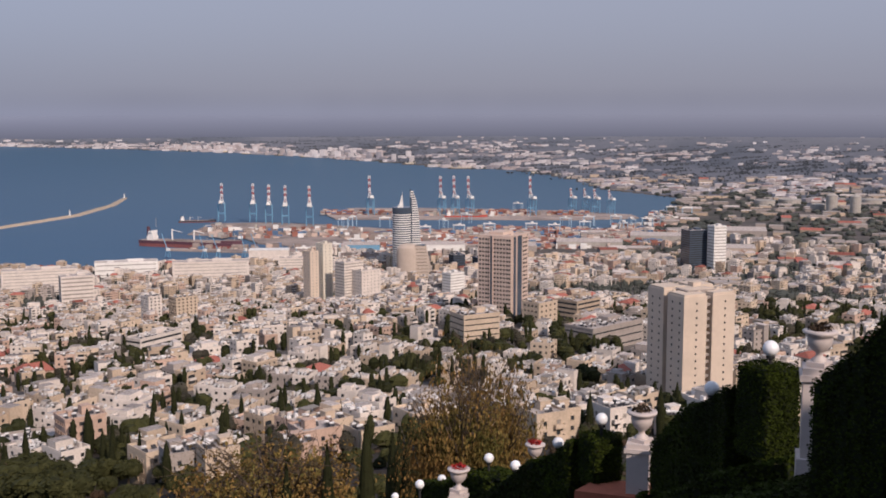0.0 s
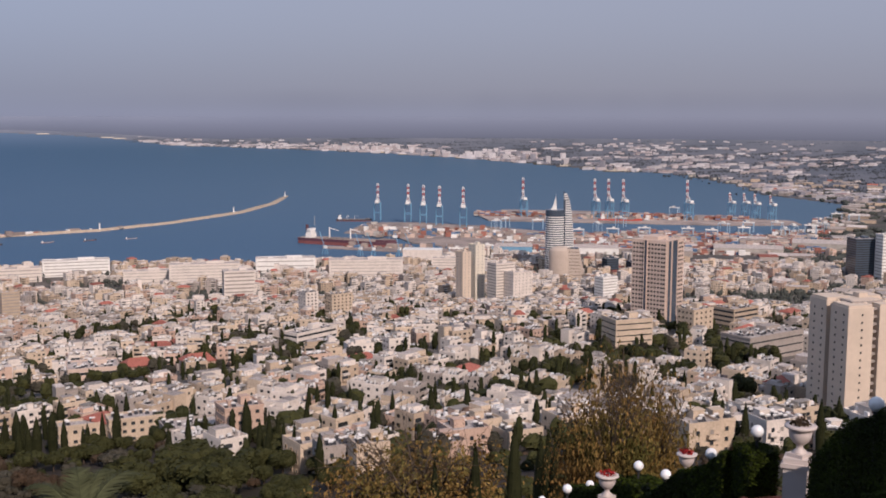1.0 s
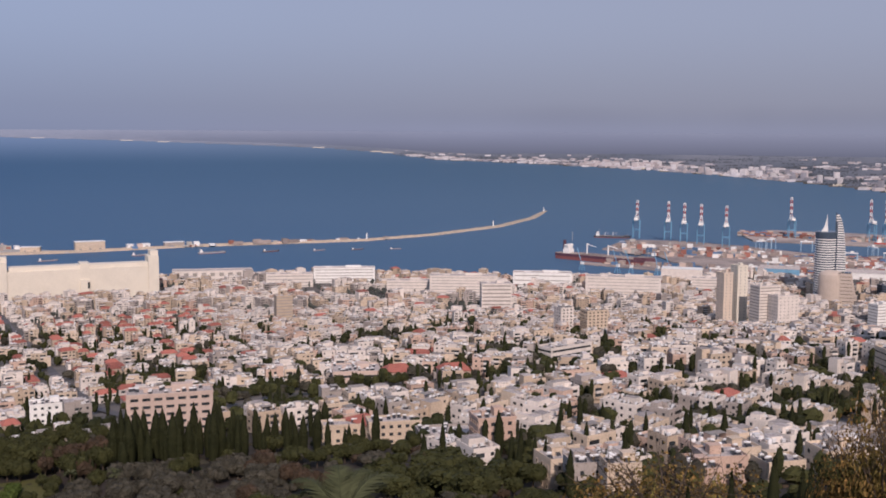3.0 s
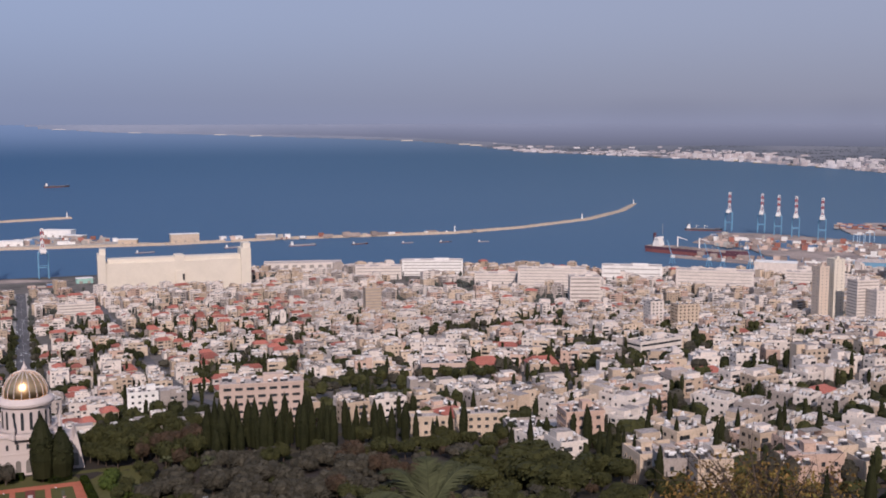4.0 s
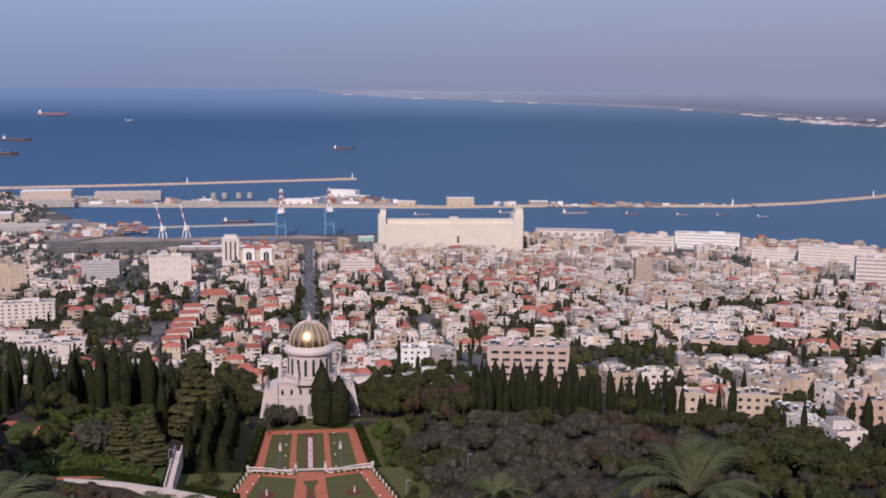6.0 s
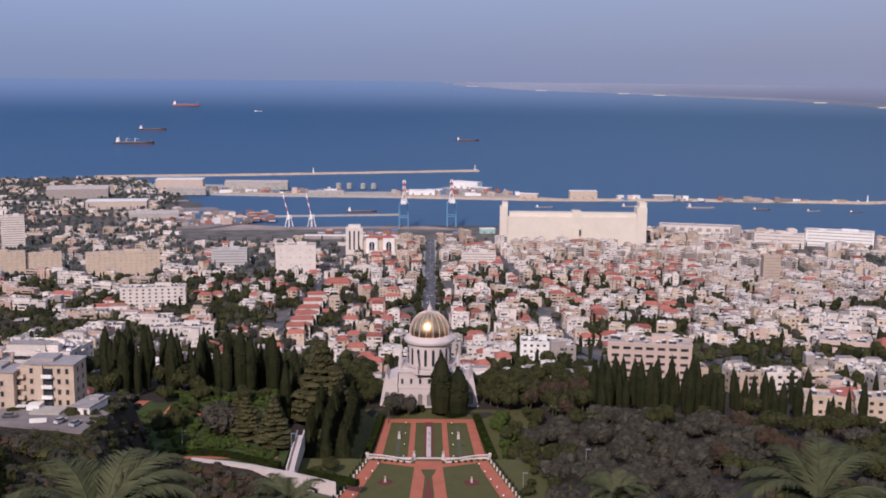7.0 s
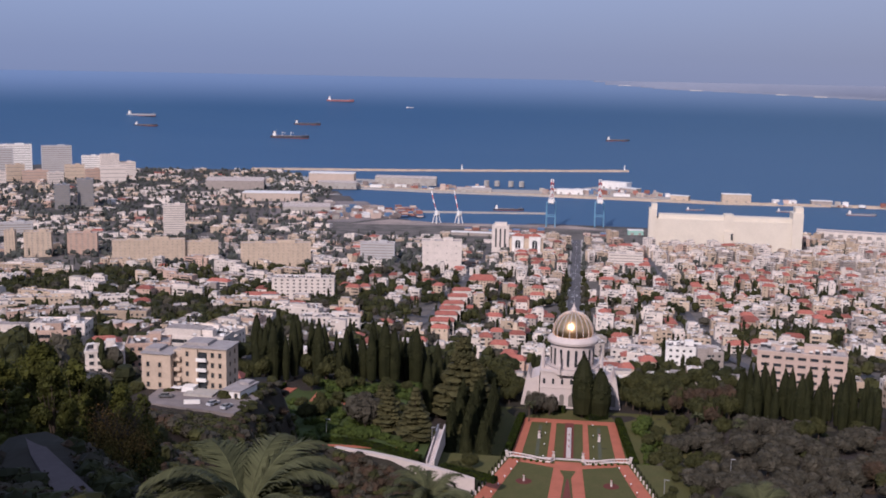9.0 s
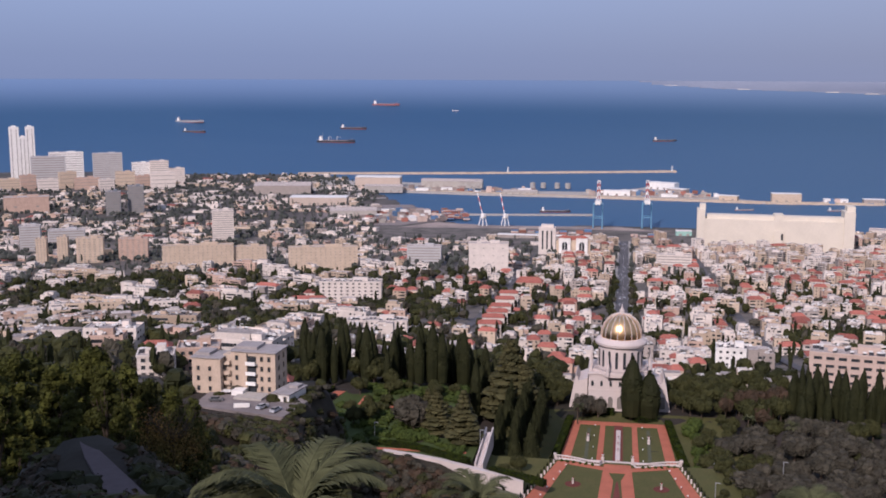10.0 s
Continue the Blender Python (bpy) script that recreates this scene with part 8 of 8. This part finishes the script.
slab("garden_terrace", [(-72, 340.5), (-56.5, 335.5), (-40.0, 327.4), (-30, 321.5), (-30, 323.6), (-40.2, 329.6), (-56.8, 337.7), (-71.5, 342.5)], 138, 146.0, BED2, "narrow planted step below the white wall", "terrace")


def garden_stair():
    ob = thing("garden_stair", (-44.5, 338, 146.0), "white stone garden stair with solid side walls", "stairs")
    for k in range(16):
        m = Mesh()
        m.box(0, k * 1.7, 0, 1.7, 1.7, 3.2 + k * 0.18)
        part("step", m, MARBLE, ob)
    for s in (-1, 1):
        m = Mesh()
        m.add([(s * 0.95, -1, 0), (s * 0.95, 28, 0), (s * 0.95, 28, 7.2), (s * 0.95, -1, 4.4), (s * 1.4, -1, 0), (s * 1.4, 28, 0), (s * 1.4, 28, 7.2), (s * 1.4, -1, 4.4)],
              [(0, 1, 2, 3), (7, 6, 5, 4), (3, 2, 6, 7), (0, 3, 7, 4), (1, 5, 6, 2)])
        part("side_wall", m, MARBLE, ob)


garden_stair()
slab("boundary_wall", [(-112, 296.5), (-107.5, 297.5), (-107.5, 297.1), (-112, 296.1)], 172, 179.2, WHITE, "low white boundary wall of the yard", "wall")
for x, y in ((-83, 354), (-46, 352), (33, 372), (30, 330), (52, 345), (-112, 352)):
    ob = thing("garden_lamp_post", (x, y, ground(x, y)), "slim grey garden lamp post", "lamp post", "lamp posts")
    m = Mesh()
    m.rings([(0.14, -1), (0.09, 7)], 0, 8)
    part("post", m, STEEL, ob)
    m = Mesh()
    m.box(0.6, 0, 6.9, 1.6, 0.3, 0.16, bottom=True)
    part("head", m, STEEL, ob)

# ---- the near slope: stair line with hedges, urns and globes ----
hedge("clipped_hedge", [(19.02, 7.89, 270.19), (18.96, 7.62, 270.41), (18.87, 7.39, 270.60), (18.79, 7.14, 270.84), (18.73, 6.85, 271.22), (18.68, 6.49, 271.73), (18.72, 5.88, 272.53), (19.02, 3.70, 273.80)], 1.0, 6.0, "tall dark clipped hedge beside the stair", 520, 0.036, 11)
hedge("clipped_hedge", [(25.75, 12.72, 268.4), (26.75, 12.3, 268.4)], 1.15, 2.4, "square clipped hedge block carrying a lamp", 800, 0.038, 12)
hedge("clipped_hedge", [(26.43, 13.33, 267.66), (27.02, 13.92, 267.25), (27.49, 14.73, 266.76), (27.99, 15.49, 266.43), (28.55, 16.12, 265.82), (29.09, 16.79, 265.22), (29.46, 17.50, 264.60)], 0.9, 3.6, "clipped hedge sweeping down beside the stair", 560, 0.042, 13)
hedge("clipped_hedge", [(30.1, 20.85, 263.9), (31.05, 20.43, 263.9)], 1.05, 1.7, "square clipped hedge block carrying a lamp", 420, 0.055, 14)
hedge("clipped_hedge", [(30.67, 21.4, 263.61), (31.2, 22.42, 262.76), (31.53, 23.68, 262.2), (32.09, 24.63, 261.57), (32.53, 25.72, 260.7), (32.95, 26.82, 260.01), (33.42, 27.84, 259.16)], 1.1, 3.0, "clipped hedge sweeping down beside the stair", 300, 0.06, 15)
hedge("clipped_hedge", [(34.0, 27.6, 259.9), (34.8, 29.6, 259.6), (36.4, 32.2, 258.0), (38, 35.5, 256.9)], 1.6, 2.6, "rounded clipped hedge on the lower stair", 220, 0.07, 16)
hedge("clipped_hedge", [(24.9, 11.6, 266.35), (25.4, 13.1, 265.6), (26.1, 14.7, 264.4), (27.2, 16.2, 263.0)], 2.0, 3.0, "broad dark groundcover bank below the stair", 200, 0.07, 17)
hedge("clipped_hedge", [(22.6, 8.6, 266.75), (22.4, 10.0, 266.75), (22.6, 11.6, 266.1), (23.6, 13.8, 264.3)], 2.2, 3.2, "low dark hedge at the foot of the pillar", 220, 0.07, 18)
for x, y, z in ((26.19, 12.46, 268.87), (26.94, 14.51, 267.31), (30.52, 20.56, 264.5), (31.37, 23.0, 262.95), (33.24, 26.48, 260.86), (34.48, 28.91, 260.33), (37.4, 34.3, 257.4), (34.5, 33.0, 258.2), (41.0, 41.1, 253.9)):
    globe_lamp(x, y, z, 0.21)
pedestal(24.38, 10.39, 266.6, 269.05, 0.7, 0.45)
urn(24.38, 10.39, 269.17, 0.9, True, "weathered stone urn with dry brown plants on a pillar")
pedestal(30.28, 18.91, 261.5, 264.1, 0.72, 0.45)
urn(30.36, 18.86, 264.22, 1.12, True, "white stone urn with dry brown plants on a pillar")
pedestal(36.9, 28.3, 257.4, 259.6, 0.6)
urn(36.9, 28.3, 259.72, 1.0)
pedestal(32.2, 28.6, 257.6, 259.55, 0.6)
urn(32.2, 28.6, 259.67, 1.05)
hedge("clipped_hedge", [(26.2, 15.4, 264.3), (27.6, 16.6, 263.2), (28.6, 17.4, 262.7)], 1.5, 2.6, "low dark hedge below the pillar", 300, 0.06, 19)
slab("terrace_landing", [(28.9, 20.5), (29.9, 18.2), (31.4, 18.8), (30.3, 20.6)], 258.5, 262.4, BRICKRED, "red tile landing of the stair", "landing")
PATHLINE = [(-23.40, 42.90), (-23.00, 43.00), (-16.70, 36.40), (-18.40, 36.10), (-22.10, 40.90)]


def slope_path():
    """A worn paved strip that follows the slope."""
    m = Mesh()
    n = len(PATHLINE)
    for lift in (-0.6, 0.3):
        m.v += [(x, y, ground(x, y) + lift) for x, y in PATHLINE]
    m.f = [tuple(range(n, 2 * n))] + [(i, (i + 1) % n, n + (i + 1) % n, n + i) for i in range(n)]
    m.m = [0] * len(m.f)
    tagged(part("stone_path", m, SHADEPATH), "worn stone garden path on the slope", "path", kind="structure")


slope_path()


def palm(x, y, z, trunk, length, seed, fronds=26, label="feathery green palm with arching fronds"):
    g = random.Random(seed)
    ob = thing("palm_tree", (x, y, z - trunk), label, "palm", "palms")
    m = Mesh()
    m.rings([(0.34, -1.5), (0.28, 0.2), (0.22, trunk * 0.8), (0.3, trunk), (0.12, trunk + 0.2)], 0, 10)
    part("trunk", m, BARK, ob)
    for k in range(fronds):
        t = 6.283 * k / fronds * 2.4 + g.uniform(-0.2, 0.2)
        lift = g.uniform(0.2, 1.25)
        m = Mesh()
        pts = []
        for i in range(13):
            u = i / 12
            a = lift - u * u * 1.7
            prev = pts[-1] if pts else Vector((0, 0, trunk))
            pts.append(prev + Vector((math.cos(t) * math.cos(a), math.sin(t) * math.cos(a), math.sin(a))) * length / 12 if i else prev)
        for a, b in zip(pts, pts[1:]):
            m.rod(a, b, 0.02, 0.014, 4)
        side = Vector((-math.sin(t), math.cos(t), 0))
        for i in range(2, 72):
            u = i / 72
            f = u * 12
            a = pts[int(f)].lerp(pts[min(12, int(f) + 1)], f % 1)
            fwd = (pts[min(12, int(f) + 1)] - pts[int(f)]).normalized()
            s = length * 0.24 * math.sin(math.pi * (0.12 + 0.86 * u)) + 0.05
            for sg in (-1, 1):
                tip = a + side * sg * s * 0.75 + fwd * s * 0.7 - Vector((0, 0, s * g.uniform(0.1, 0.35)))
                w = fwd * 0.034 * length / 2.5
                m.add([tuple(a - w), tuple(a + w), tuple(tip)], [(0, 1, 2)])
        part("frond", m, PALM, ob)


palm(-6.7, 21.2, 265.6, 4.5, 2.7, 1, 30)
palm(10.6, 28.2, 263.6, 7.0, 2.6, 2, 26)
palm(10.6, 59.0, 251.4, 9.0, 2.6, 3, 24)
palm(-5.3, 39.7, 258.6, 5.0, 2.2, 4, 22)
for b, r in ((6.7, 425), (8.9, 400), (-2.2, 428)):
    x, y = polar(b, r)
    palm(x, y, ground(x, y) + 7.5, 7.5, 3.6, int(r), 16)
